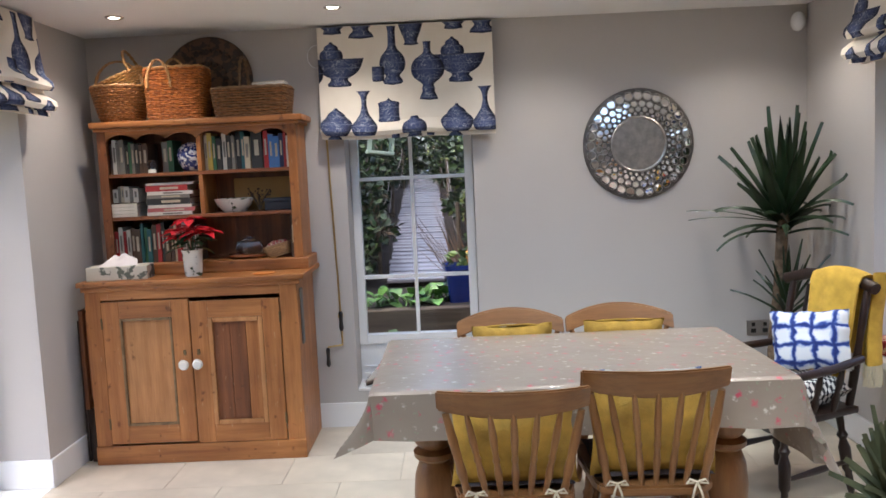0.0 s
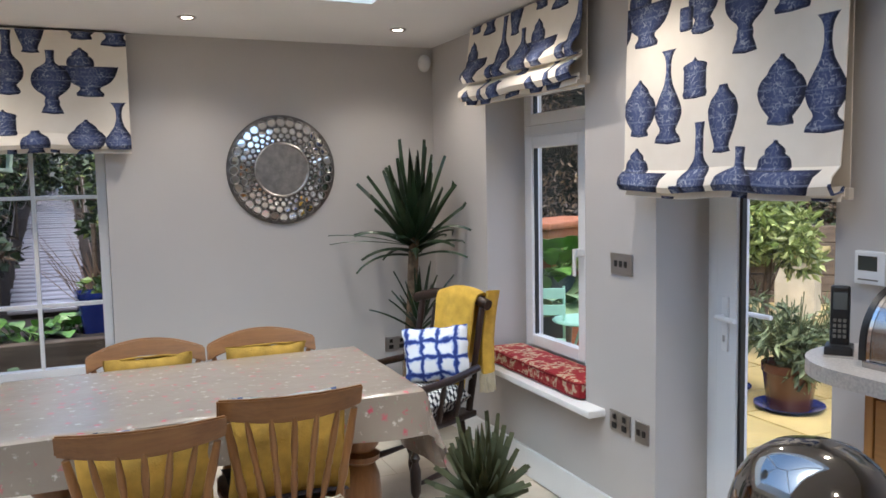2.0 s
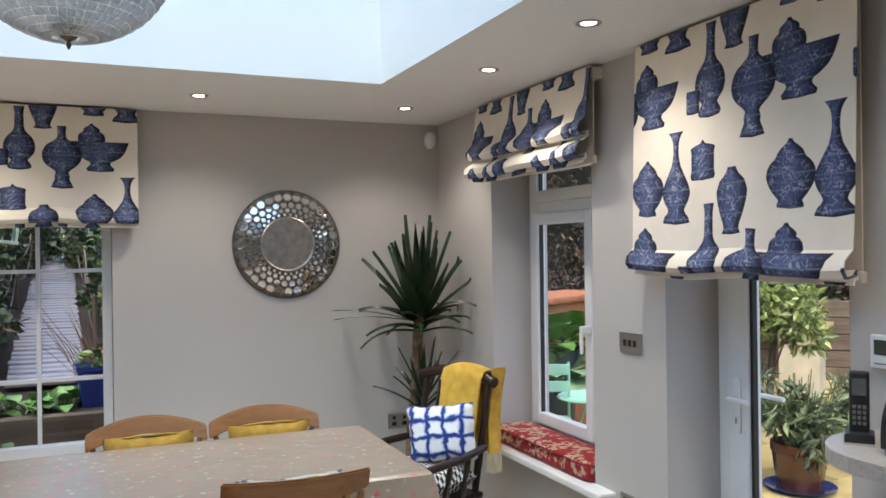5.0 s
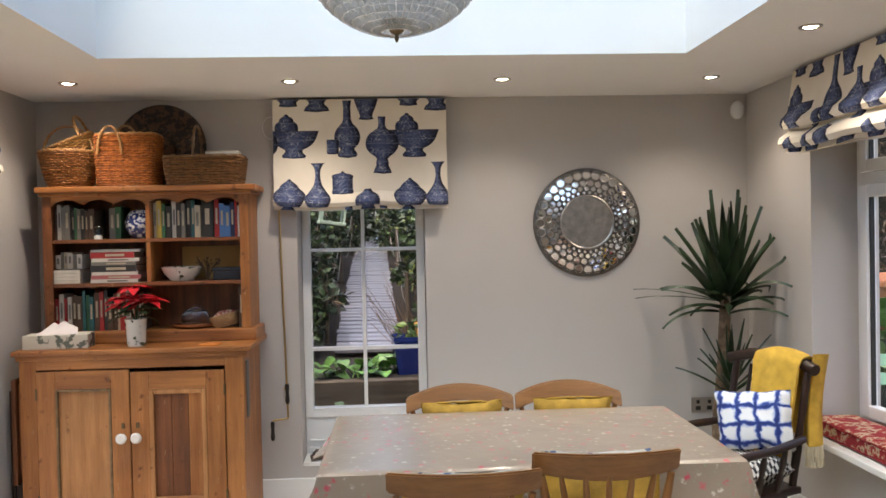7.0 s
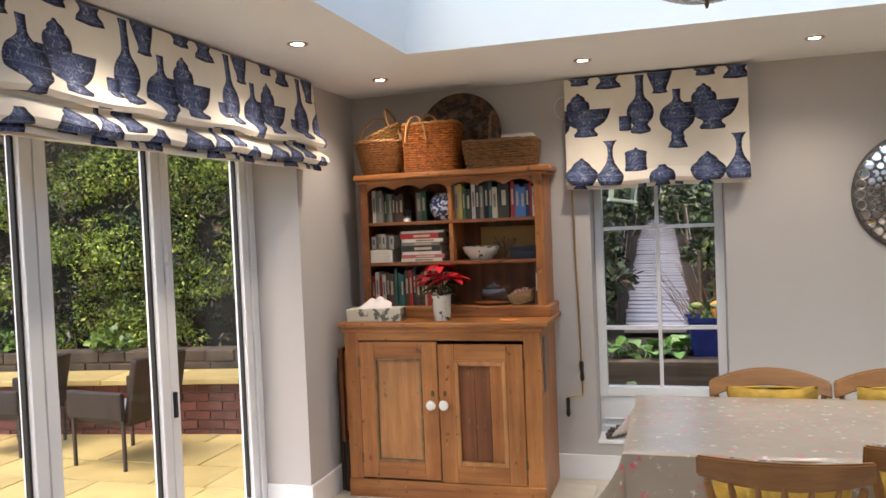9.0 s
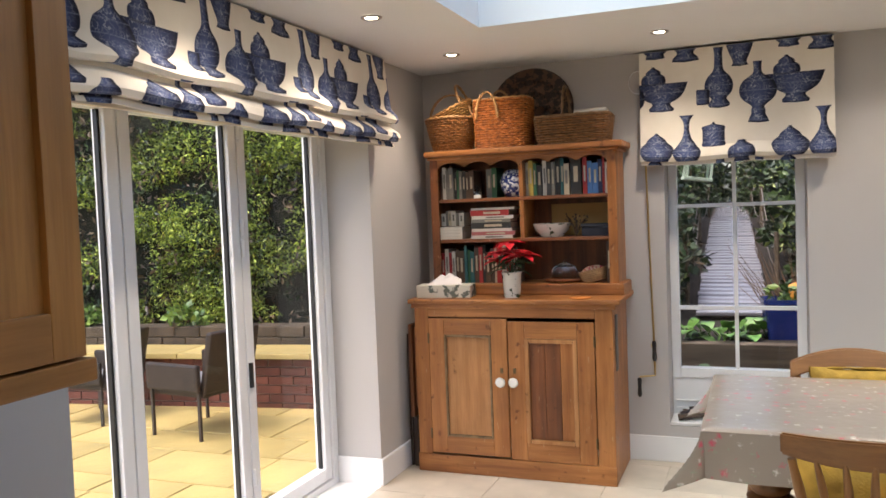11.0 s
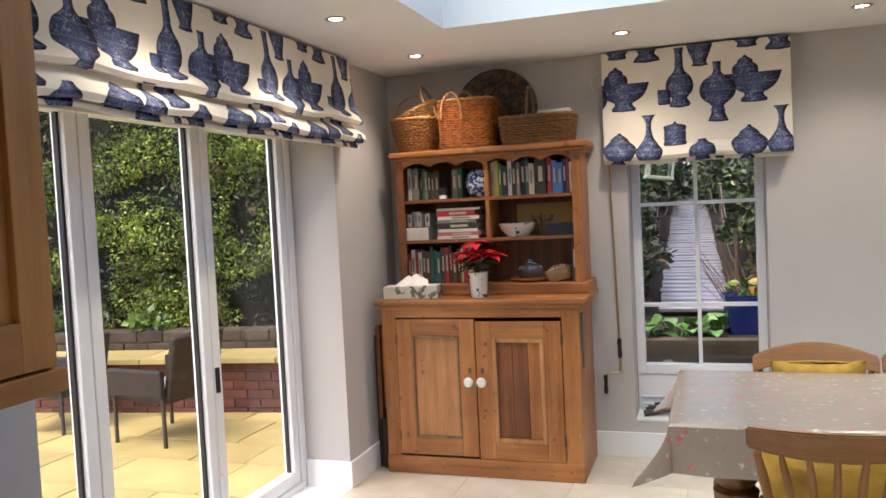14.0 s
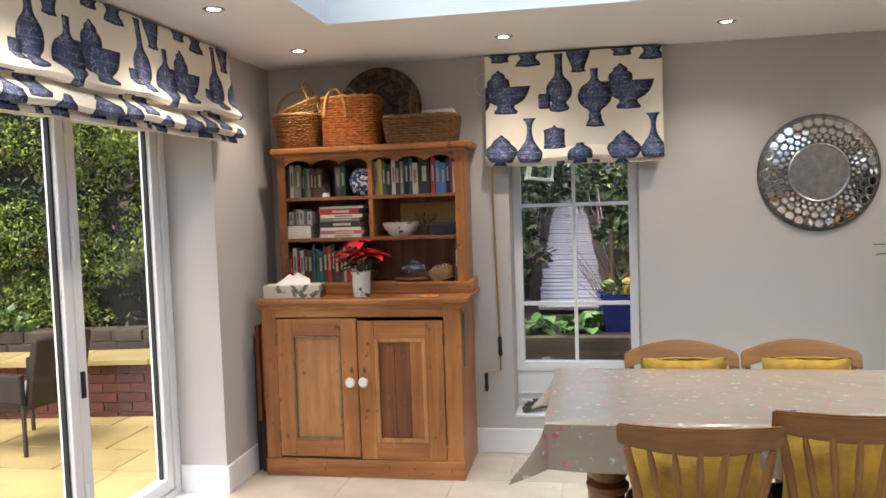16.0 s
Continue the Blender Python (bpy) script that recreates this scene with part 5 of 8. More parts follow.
def tablecloth():
    """The cloth lies askew: it hangs further down past the east end than past the west one."""
    th = thing("tablecloth", "taupe oilcloth with pink sprigs hanging over the table", "tablecloth", pose((TX0 + TX1) / 2, (TY0 + TY1) / 2, TZ))
    w, d = (TX1 - TX0) / 2, (TY1 - TY0) / 2
    west, east_, side = 0.18, 0.33, 0.18
    n = 12
    xs = [-w - west + i * west / n for i in range(n)] + [-w + i * 2 * w / 44 for i in range(45)] + [w + (i + 1) * east_ / n for i in range(n)]
    ys = [-d - side + i * side / n for i in range(n)] + [-d + i * 2 * d / 28 for i in range(29)] + [d + (i + 1) * side / n for i in range(n)]
    nu, nv = len(xs) - 1, len(ys) - 1

    def at(s, t):
        x, y = xs[round(s * nu)], ys[round(t * nv)]
        cx, cy = max(-w, min(w, x)), max(-d, min(d, y))
        ox, oy = x - cx, y - cy
        o = math.hypot(ox, oy)
        if o < 1e-6:
            e = min(w - abs(x), d - abs(y))
            crease = 0.0012 * max(0.0, 1 - abs(x - 0.12) / 0.02) + 0.0012 * max(0.0, 1 - abs(y + 0.05) / 0.02)
            return Vector((x, y, 0.002 * noise.noise(Vector((x * 5, y * 5, 0))) + crease - (0.002 if e < 1e-4 else 0))), (x, y)
        over = east_ if ox > 0 else west if ox < 0 else side
        corner = min(abs(ox), abs(oy)) / max(abs(ox), abs(oy))
        flare = (0.10 + (0.30 if ox > 0 else 0.55) * corner) * o
        along = x if abs(oy) > abs(ox) else y
        rip = 0.016 * (math.sin(along * 9.0 + 1.3 * math.sin(x * 3)) + 0.5 * math.sin(along * 21 + 2)) * (o / over) ** 1.3 * (1 - corner)
        fold = 0.035 * math.sin(corner * math.pi * 2) * (o / over) if ox > 0 else 0.0
        out = min(0.012, o) + flare * min(1.2, o / over) ** 0.6 + rip + fold
        drop = max(0.0, o - 0.008) * (0.97 - (0.02 if ox > 0 else 0.12) * corner)
        back = 0.4 if ox < 0 else 1.0
        return Vector((cx + ox / o * out, cy + oy / o * out * back, -drop)), (x, y)
    part("cloth", grid(bmesh.new(), nu, nv, at, 0.002), OILCLOTH, th, smooth=True)


dining_table(), tablecloth()
TIE = plain("cotton_tape", (0.62, 0.54, 0.42), 0.9)
BLUEFLORAL = patterned("pale_blue_floral_cotton", (0.50, 0.50, 0.50), (0.10, 0.14, 0.28), 30, 0.56, 0.9)
SEATPAD = plain("dark_check_seat_pad", (0.06, 0.045, 0.05), 0.9, vary=0.5, scale=60)


def spindle_chair(m, label, arched=False, width=0.465, top=0.88):
    """A farmhouse chair; its back stands at local y=0 and it faces +y."""
    th = thing("dining_chair", label, "chair", m, "chairs round the dining table")
    h, w = top, width / 2
    bm = bmesh.new()
    n = 16
    rows = []
    for i in range(n + 1):
        u = 2 * i / n - 1
        x = u * w
        y = -0.055 + 0.055 * (u * u) * 0.9
        zt = h + (0.0 if not arched else -0.055 * u * u) - (0.004 if not arched else 0)
        zb = h - (0.075 if not arched else 0.075) - 0.022 * (1 - u * u) * (0 if arched else 1) - (0.05 * u * u if arched else 0)
        lean = 0.012
        rows.append([bm.verts.new(c) for c in ((x, y - 0.011 + lean, zb), (x, y - 0.013 - lean, zt), (x, y + 0.011 - lean, zt), (x, y + 0.013 + lean, zb))])
    for a, b in zip(rows, rows[1:]):
        for k in range(4):
            bm.faces.new((a[k], a[(k + 1) % 4], b[(k + 1) % 4], b[k]))
    bm.faces.new(rows[0])
    bm.faces.new(rows[-1][::-1])
    bmesh.ops.recalc_face_normals(bm, faces=bm.faces)
    bmesh.ops.bevel(bm, geom=[e for e in bm.edges if e.calc_face_angle(0) > 0.8], offset=0.006, segments=2, affect="EDGES")
    part("crest_rail", bm, CHAIR_WOOD_X, th, smooth=False)
    zs = 0.47
    # seat
    bm = bmesh.new()
    pts = [(-0.19, 0.03), (-0.20, 0.10), (-0.225, 0.30), (-0.215, 0.42), (-0.12, 0.46), (0.12, 0.46), (0.215, 0.42), (0.225, 0.30), (0.20, 0.10), (0.19, 0.03), (0.12, -0.01), (-0.12, -0.01)]
    lo, hi = [bm.verts.new((x, y, zs - 0.036)) for x, y in pts], [bm.verts.new((x, y, zs)) for x, y in pts]
    bm.faces.new(lo[::-1]), bm.faces.new(hi)
    for i in range(len(pts)):
        j = (i + 1) % len(pts)
        bm.faces.new((lo[i], lo[j], hi[j], hi[i]))
    bmesh.ops.bevel(bm, geom=bm.edges[:], offset=0.009, segments=2, affect="EDGES")
    part("seat", bm, CHAIR_WOOD_X, th)
    stile = [(0, 0.012), (0.05, 0.015), (0.2, 0.012), (0.3, 0.017), (0.45, 0.014), (0.7, 0.016), (0.9, 0.013), (1, 0.012)]
    thin = [(0, 0.008), (0.1, 0.010), (0.3, 0.013), (0.42, 0.0095), (0.46, 0.013), (0.5, 0.0095), (0.7, 0.013), (0.9, 0.010), (1, 0.007)]
    zc = h - 0.085 - (0.03 if arched else 0)
    for s in (-1, 1):
        part("back_post", spindle(bmesh.new(), (s * 0.155, 0.02, zs - 0.01), (s * (w - 0.03), -0.012, zc), stile), CHAIR_WOOD, th, smooth=True)
    for k in (-2, -1, 0, 1, 2):
        yb = -0.055 + 0.055 * (k * 0.34) ** 2
        part("spindle", spindle(bmesh.new(), (k * 0.047, 0.012, zs - 0.01), (k * 0.076, yb, zc + 0.005), thin, 10), CHAIR_WOOD, th, smooth=True)
    leg = [(0, 0.012), (0.06, 0.016), (0.2, 0.014), (0.28, 0.021), (0.5, 0.024), (0.62, 0.016), (0.66, 0.022), (0.70, 0.016), (0.9, 0.020), (1, 0.016)]
    feet = {}
    for sx in (-1, 1):
        for y0, y1 in ((0.05, -0.02), (0.38, 0.43)):
            a, b = Vector((sx * 0.215, y1, 0)), Vector((sx * 0.16, y0, zs - 0.036))
            part("leg", spindle(bmesh.new(), a, b, leg, 14), CHAIR_WOOD, th, smooth=True)
            feet[sx, y0] = a.lerp(b, 0.42)
    rod = [(0, 0.009), (0.3, 0.014), (0.5, 0.018), (0.7, 0.014), (1, 0.009)]
    for sx in (-1, 1):
        part("stretcher", spindle(bmesh.new(), feet[sx, 0.05], feet[sx, 0.38], rod, 10), CHAIR_WOOD, th, smooth=True)
    part("stretcher", spindle(bmesh.new(), (feet[-1, 0.05] + feet[-1, 0.38]) / 2, (feet[1, 0.05] + feet[1, 0.38]) / 2, rod, 10), CHAIR_WOOD, th, smooth=True)
    return th


def bow(parent, x, y, z):
    bm = bmesh.new()
    for s in (-1, 1):
        tube(bm, [(x, y, z), (x + s * 0.025, y - 0.006, z + 0.012), (x + s * 0.035, y - 0.006, z - 0.002), (x + s * 0.01, y, z - 0.002)], 0.004, 6)
        tube(bm, [(x, y, z), (x + s * 0.012, y - 0.008, z - 0.03), (x + s * 0.02, y - 0.008, z - 0.065)], 0.004, 6)
    part("tape_bow", bm, TIE, parent, "knotted cream tape tie")


CHAIRS = [
    (pose(0.213, 2.25, 0, 0, 0, -1.5), "beech spindle-back chair tucked under the table", False, 0.497, 0.84),
    (pose(0.681, 2.29, 0, 0, 0, -2.0), "beech spindle-back chair turned slightly at the table", False, 0.484, 0.877),
    (pose(0.292, 3.49, 0, 0, 0, 181), "beech chair with bowed top rail behind the table", True, 0.51, 0.865),
    (pose(0.81, 3.49, 0, 0, 0, 179), "beech chair with bowed top rail beside the wall", True, 0.51, 0.868)]
for i, (m, label, arched, width, top) in enumerate(CHAIRS):
    c = spindle_chair(m, label, arched, width, top)
    pad = thing("seat_pad", "dark seat pad tied on with cream tape", "seat pad", m @ pose(0, 0, 0.471), "seat pads")
    part("pad", pillow(0.40, 0.38, 0.05, 10, 0.35), SEATPAD, pad, smooth=True, m=pose(0, 0.22, 0.022, 90))
    if i < 2:
        bow(pad, -0.13, -0.005, 0.01)
        bow(pad, 0.13, -0.005, 0.01)
    cu = thing("cushion", "mustard yellow velvet cushion with pale blue floral front" if i < 2 else "mustard yellow cushion propped on a chair back", "cushion", m @ pose(0, 0.055 if i < 2 else 0.075, 0.49, -10 if i < 2 else -4), "yellow chair cushions")
    hh = (0.30, 0.345, 0.325, 0.33)[i]
    part("cover", pillow(0.42 if i < 2 else 0.375, hh, 0.085, 16, 0.5, 0.012, i), YELLOW, cu, smooth=True, m=pose(0, 0, hh / 2))
    if i < 2:
        part("front_panel", pillow(0.385, hh - 0.015, 0.03, 12, 0.5, 0.008, i), BLUEFLORAL, cu, "pale blue floral face", smooth=True, m=pose(0, 0.045, hh / 2 + 0.012))
    else:
        part("piping", rim(0.36, hh - 0.01, 0, 0.005, 40, 5), YELLOW, cu, m=pose(0, 0, hh / 2, 90))


# ---- armchair in the corner ----
def shibori(name):
    """White cotton with an indigo tie-dyed grid."""
    m, nt, links, b = nodes_of(name)
    uv = nt.new("ShaderNodeTexCoord").outputs["UV"]
    n = nt.new("ShaderNodeTexNoise")
    n.inputs["Scale"].default_value = 9
    links.new(uv, n.inputs[0])
    co = mixc(nt, links, 0.10, uv, n.outputs["Color"])
    sep = nt.new("ShaderNodeSeparateXYZ")
    links.new(co, sep.inputs[0])
    f = None
    for k, (i, num) in enumerate(((0, 4.4), (1, 3.6))):
        s = math_node(nt, links, "ABSOLUTE", math_node(nt, links, "SUBTRACT", math_node(nt, links, "FRACT", math_node(nt, links, "MULTIPLY", sep.outputs[i], num)), 0.5))
        f = s if f is None else math_node(nt, links, "MINIMUM", f, s)
    f = math_node(nt, links, "ADD", f, math_node(nt, links, "MULTIPLY", n.outputs["Fac"], 0.16))
    links.new(ramp(nt, links, f, [(0.10, (0.010, 0.025, 0.16)), (0.17, (0.04, 0.08, 0.32)), (0.22, (0.38, 0.45, 0.65)), (0.30, (0.68, 0.69, 0.73))]), b.inputs["Base Color"])
    b.inputs["Roughness"].default_value = 0.9
    return m


def check(name):
    m, nt, links, b = nodes_of(name)
    uv = nt.new("ShaderNodeTexCoord").outputs["UV"]
    mp = nt.new("ShaderNodeMapping")
    mp.inputs["Rotation"].default_value = (0, 0, radians(20))
    links.new(uv, mp.inputs[0])
    c = nt.new("ShaderNodeTexChecker")
    c.inputs["Scale"].default_value = 26
    c.inputs[1].default_value = (0.02, 0.02, 0.03, 1)
    c.inputs[2].default_value = (0.65, 0.64, 0.62, 1)
    links.new(mp.outputs[0], c.inputs[0])
    links.new(c.outputs[0], b.inputs["Base Color"])
    b.inputs["Roughness"].default_value = 0.95
    return m


def armchair():
    # local: faces -x, back at x=+0.26
    base = pose(1.53, 3.36, 0, 0, 0, 26) @ Matrix.Scale(0.94, 4)
    th = thing("armchair", "dark mahogany stick-back armchair in the corner", "armchair", base)
    seat = bmesh.new()
    box(seat, -0.27, 0.22, -0.25, 0.25, 0.40, 0.435, 0.012)
    part("seat", seat, DARK_WOOD, th)
    leg = [(0, 0.014), (0.1, 0.02), (0.25, 0.016), (0.3, 0.026), (0.55, 0.028), (0.65, 0.016), (0.7, 0.027), (0.75, 0.016), (1, 0.02)]
    for x, y in ((-0.24, -0.22), (-0.24, 0.22), (0.18, -0.2), (0.18, 0.2)):
        part("leg", spindle(bmesh.new(), (x * 1.12, y * 1.12, 0), (x * 0.9, y * 0.9, 0.41), leg, 14), DARK_WOOD, th, smooth=True)
    for s in (-1, 1):
        part("stretcher", spindle(bmesh.new(), (-0.25, s * 0.235, 0.16), (0.19, s * 0.215, 0.16), [(0, 0.01), (0.5, 0.018), (1, 0.01)], 10), DARK_WOOD, th, smooth=True)
        # arm: flat rail on turned supports
        arm = tube(bmesh.new(), [(-0.30, s * 0.275, 0.642), (-0.22, s * 0.285, 0.645), (0.0, s * 0.29, 0.652), (0.23, s * 0.25, 0.66)], 0.020, 10)
        part("armrest", arm, DARK_WOOD, th, smooth=True)
        for x in (-0.22, -0.08, 0.06):
            part("arm_support", spindle(bmesh.new(), (x * 0.95, s * 0.235, 0.43), (x, s * 0.285, 0.64), [(0, 0.012), (0.3, 0.018), (0.5, 0.011), (0.7, 0.018), (1, 0.010)], 10), DARK_WOOD, th, smooth=True)
        part("back_post", spindle(bmesh.new(), (0.19, s * 0.215, 0.42), (0.33, s * 0.215, 1.03), [(0, 0.018), (0.3, 0.022), (0.5, 0.016), (0.8, 0.02), (1, 0.014)], 12), DARK_WOOD, th, smooth=True)
    for y in (-0.12, -0.04, 0.04, 0.12):
        part("back_stick", spindle(bmesh.new(), (0.195, y, 0.43), (0.315, y, 0.97), [(0, 0.009), (0.5, 0.012), (1, 0.008)], 8), DARK_WOOD, th, smooth=True)
    part("crest_rail", tube(bmesh.new(), [(0.315, -0.26, 0.985), (0.335, -0.14, 1.02), (0.34, 0, 1.03), (0.335, 0.14, 1.02), (0.315, 0.26, 0.985)], 0.03, 10), DARK_WOOD, th, smooth=True)

    pad = thing("seat_cushion", "black and white houndstooth seat cushion", "cushion", base @ pose(-0.03, 0, 0.435))
    part("cover", pillow(0.46, 0.46, 0.16, 14, 0.3), check("houndstooth_wool"), pad, smooth=True, m=pose(0, 0, 0.078, 90))
    cu = thing("tie_dye_cushion", "white cushion with indigo tie-dyed grid on the armchair", "cushion", base @ pose(0.085, -0.085, 0.585, 0, 0, -62))
    part("cover", pillow(0.36, 0.29, 0.13, 18, 0.5, 0.014, 5), shibori("indigo_tie_dye"), cu, smooth=True, m=pose(0, 0, 0.158, -16, 0, 0) @ pose(0, 0, 0, 0, -6, 0))

    WOOL = plain("yellow_wool", (0.58, 0.36, 0.05), 0.95, vary=0.15, scale=20, grain=260, relief=0.35)
    t = thing("throw_blanket", "yellow wool throw with cream fringe over the armchair back", "throw", base @ pose(0.33, -0.06, 1.05))
    line = [(-0.14, -0.50), (-0.10, -0.30), (-0.065, -0.12), (-0.045, -0.02), (-0.02, 0.012), (0.02, 0.015), (0.05, -0.005), (0.062, -0.08), (0.066, -0.25), (0.07, -0.42)]

    def at(u, v):
        k = v * (len(line) - 1)
        i = min(int(k), len(line) - 2)
        f = k - i
        x, z = (line[i][j] + (line[i + 1][j] - line[i][j]) * f for j in (0, 1))
        y = (u - 0.5) * 0.27
        fold = 0.016 * math.sin(u * 9 + v * 2) * min(1, abs(v - 0.45) * 3)
        return Vector((x + fold, y + 0.05 * (v - 0.4) * (u - 0.5), z - 0.03 * (u - 0.5) ** 2 * 4)), (u, v)
    part("wool", grid(bmesh.new(), 24, 30, at, 0.012), WOOL, t, smooth=True)
    # the gathered end that falls down the near side
    def side(u, v):
        k = u * 2 * math.pi
        return Vector((0.02 + 0.045 * math.cos(k) * (1 + 0.25 * math.sin(3 * k)) + 0.05 * (1 - v), -0.165 - 0.03 * math.sin(k) + 0.02 * math.sin(v * 3), 0.0 - 0.44 * v)), (u, v)
    part("gathered_end", grid(bmesh.new(), 26, 14, side), WOOL, t, smooth=True)
    bm = bmesh.new()
    rnd = random.Random(3)
    for i in range(46):
        k = 2 * math.pi * i / 46
        p = Vector((0.02 + 0.048 * math.cos(k), -0.160 - 0.03 * math.sin(k), -0.44))
        tube(bm, (p, p + Vector((rnd.uniform(-0.006, 0.006), rnd.uniform(-0.006, 0.006), -0.05)), p + Vector((rnd.uniform(-0.015, 0.015), rnd.uniform(-0.012, 0.012), -0.105))), 0.003, 4)
    part("fringe", bm, plain("cream_wool", (0.66, 0.60, 0.45), 0.95), t, "cream fringe")


armchair()


# ---- yucca ----
def yucca():
    th = thing("yucca_plant", "tall yucca with two heads of sword leaves", "potted plant", pose(1.84, 4.14, 0))
    LEAF = plain("yucca_leaf", (0.014, 0.032, 0.011), 0.4, vary=0.35, scale=8, grain=60, relief=0.05, random_tint=0.5)
    BARK = plain("yucca_bark", (0.16, 0.11, 0.07), 0.9, vary=0.4, scale=30, grain=70, relief=0.8)
    POT = plain("glazed_pot", (0.05, 0.05, 0.055), 0.3)
    part("pot", lathe(bmesh.new(), [(0.11, 0), (0.12, 0.01), (0.15, 0.27), (0.157, 0.28), (0.145, 0.28), (0.14, 0.24), (0, 0.24)], 32), POT, th, smooth=True)
    part("soil", lathe(bmesh.new(), [(0.139, 0.235), (0.05, 0.25), (0.0, 0.25)], 20), BOOKCOL["brown"], th)
    part("trunk", tube(bmesh.new(), ((-0.055, 0, 0.2), (-0.045, 0.0, 0.5), (-0.015, 0, 0.8), (0.0, 0.0, 1.1), (0.012, 0.0, 1.22)), 0.036, 14, 0.03), BARK, th, smooth=True)
    part("trunk", tube(bmesh.new(), ((0.0, 0.02, 0.2), (0.0, -0.03, 0.5), (0.01, -0.05, 0.68)), 0.026, 12, 0.022), BARK, th, smooth=True)
    rnd = random.Random(21)

    def sword(o, az, el, ln, w, droop):
        d0 = Vector((math.cos(az) * math.cos(el), math.sin(az) * math.cos(el), math.sin(el)))
        side = Vector((-math.sin(az), math.cos(az), 0))
        bm = bmesh.new()
        rows, p, d, n = [], Vector(o), d0.copy(), 8
        for i in range(n + 1):
            s = i / n
            k = (0.5 + 0.5 * min(1, s * 4)) * max(0.015, (1 - s) ** 0.8)
            up = side.cross(d).normalized()
            rows.append([bm.verts.new(p + side * (x * w / 2 * k) + up * (-abs(x) * -0.18 * w)) for x in (-1, 0, 1)])
            p = p + d * (ln / n)
            d = (d + Vector((0, 0, -droop * (0.4 + s) / n))).normalized()
            if p.y + 4.14 > WY - 0.02:
                p.y = WY - 0.02 - 4.14
            if p.x + 1.84 > WR - 0.02:
                p.x = WR - 0.02 - 1.84
        for a, b in zip(rows, rows[1:]):
            for k in range(2):
                bm.faces.new((a[k], a[k + 1], b[k + 1], b[k]))
        part("leaf", bm, LEAF, th, smooth=True)
    for i in range(28):
        t = i / 28
        az = i * 2.4
        sword((0.012 + 0.02 * math.cos(az), 0.02 * math.sin(az), 1.30 - 0.12 * t), az, radians(88 - 48 * t ** 1.1) + rnd.uniform(-0.08, 0.08), rnd.uniform(0.42, 0.54) * (1 - 0.15 * t), rnd.uniform(0.088, 0.110), rnd.uniform(0.0, 0.2) + 0.25 * t)
    for i in range(16):
        az = i * 2.4 + 0.7
        sword((0.012, 0, 1.20 - 0.006 * i), az, radians(rnd.uniform(8, 42)), rnd.uniform(0.30, 0.42), rnd.uniform(0.062, 0.080), rnd.uniform(0.9, 2.0))
    for i in range(2):
        sword((0.01, 0, 1.17), 2.95 + 0.16 * i, radians(16 - 5 * i), 0.52, 0.030, 0.45)
    for i in range(20):
        t = i / 20
        el = radians(84 - 52 * t) + rnd.uniform(-0.1, 0.1)
        az = i * 2.4 + 1
        sword((0.01, -0.05, 0.76 - 0.10 * t), az, el, rnd.uniform(0.26, 0.36), 0.05, 0.1 + 0.5 * t)


yucca()

# window seat cushion
m_, nt_, links_, b_ = nodes_of("red_floral_tapestry")
uv_ = nt_.new("ShaderNodeTexCoord").outputs["Object"]
na_, nb_ = noise_tex(nt_, links_, uv_, 16, 3.5), noise_tex(nt_, links_, uv_, 40, 3.0)
sum_ = math_node(nt_, links_, "ADD", na_, math_node(nt_, links_, "MULTIPLY", nb_, 0.4))
sep_ = nt_.new("ShaderNodeSeparateXYZ")
links_.new(nt_.new("ShaderNodeNewGeometry").outputs["Normal"], sep_.inputs[0])
links_.new(ramp(nt_, links_, sum_, [(0.66, (0.27, 0.012, 0.018)), (0.72, (0.40, 0.10, 0.07)), (0.745, (0.52, 0.42, 0.28)), (0.80, (0.48, 0.36, 0.24)), (0.83, (0.25, 0.015, 0.02))]), b_.inputs["Base Color"])
b_.inputs["Roughness"].default_value = 0.95
bump(nt_, links_, nb_, 0.25, b_)
RED_FLORAL = m_
th = thing("window_seat_cushion", "red seat cushion woven with cream flowers", "cushion", pose(2.225, 3.24, 0.534))
bm = slab(-0.115, 0.115, -0.475, 0.475, 0.0, 0.085, 0.026)
part("cover", bm, RED_FLORAL, th, smooth=True)
for z in (0.012, 0.073):
    part("piping", rim(0.234, 0.954, z, 0.004, 48, 14), plain("red_piping", (0.22, 0.01, 0.015), 0.9), th)


# ---- kitchen side: worktop, bread bin and picture ----
STONE_TOP = plain("pale_speckled_worktop", (0.46, 0.42, 0.38), 0.35, vary=0.18, scale=140, relief=0.0)
KZ = 1.08


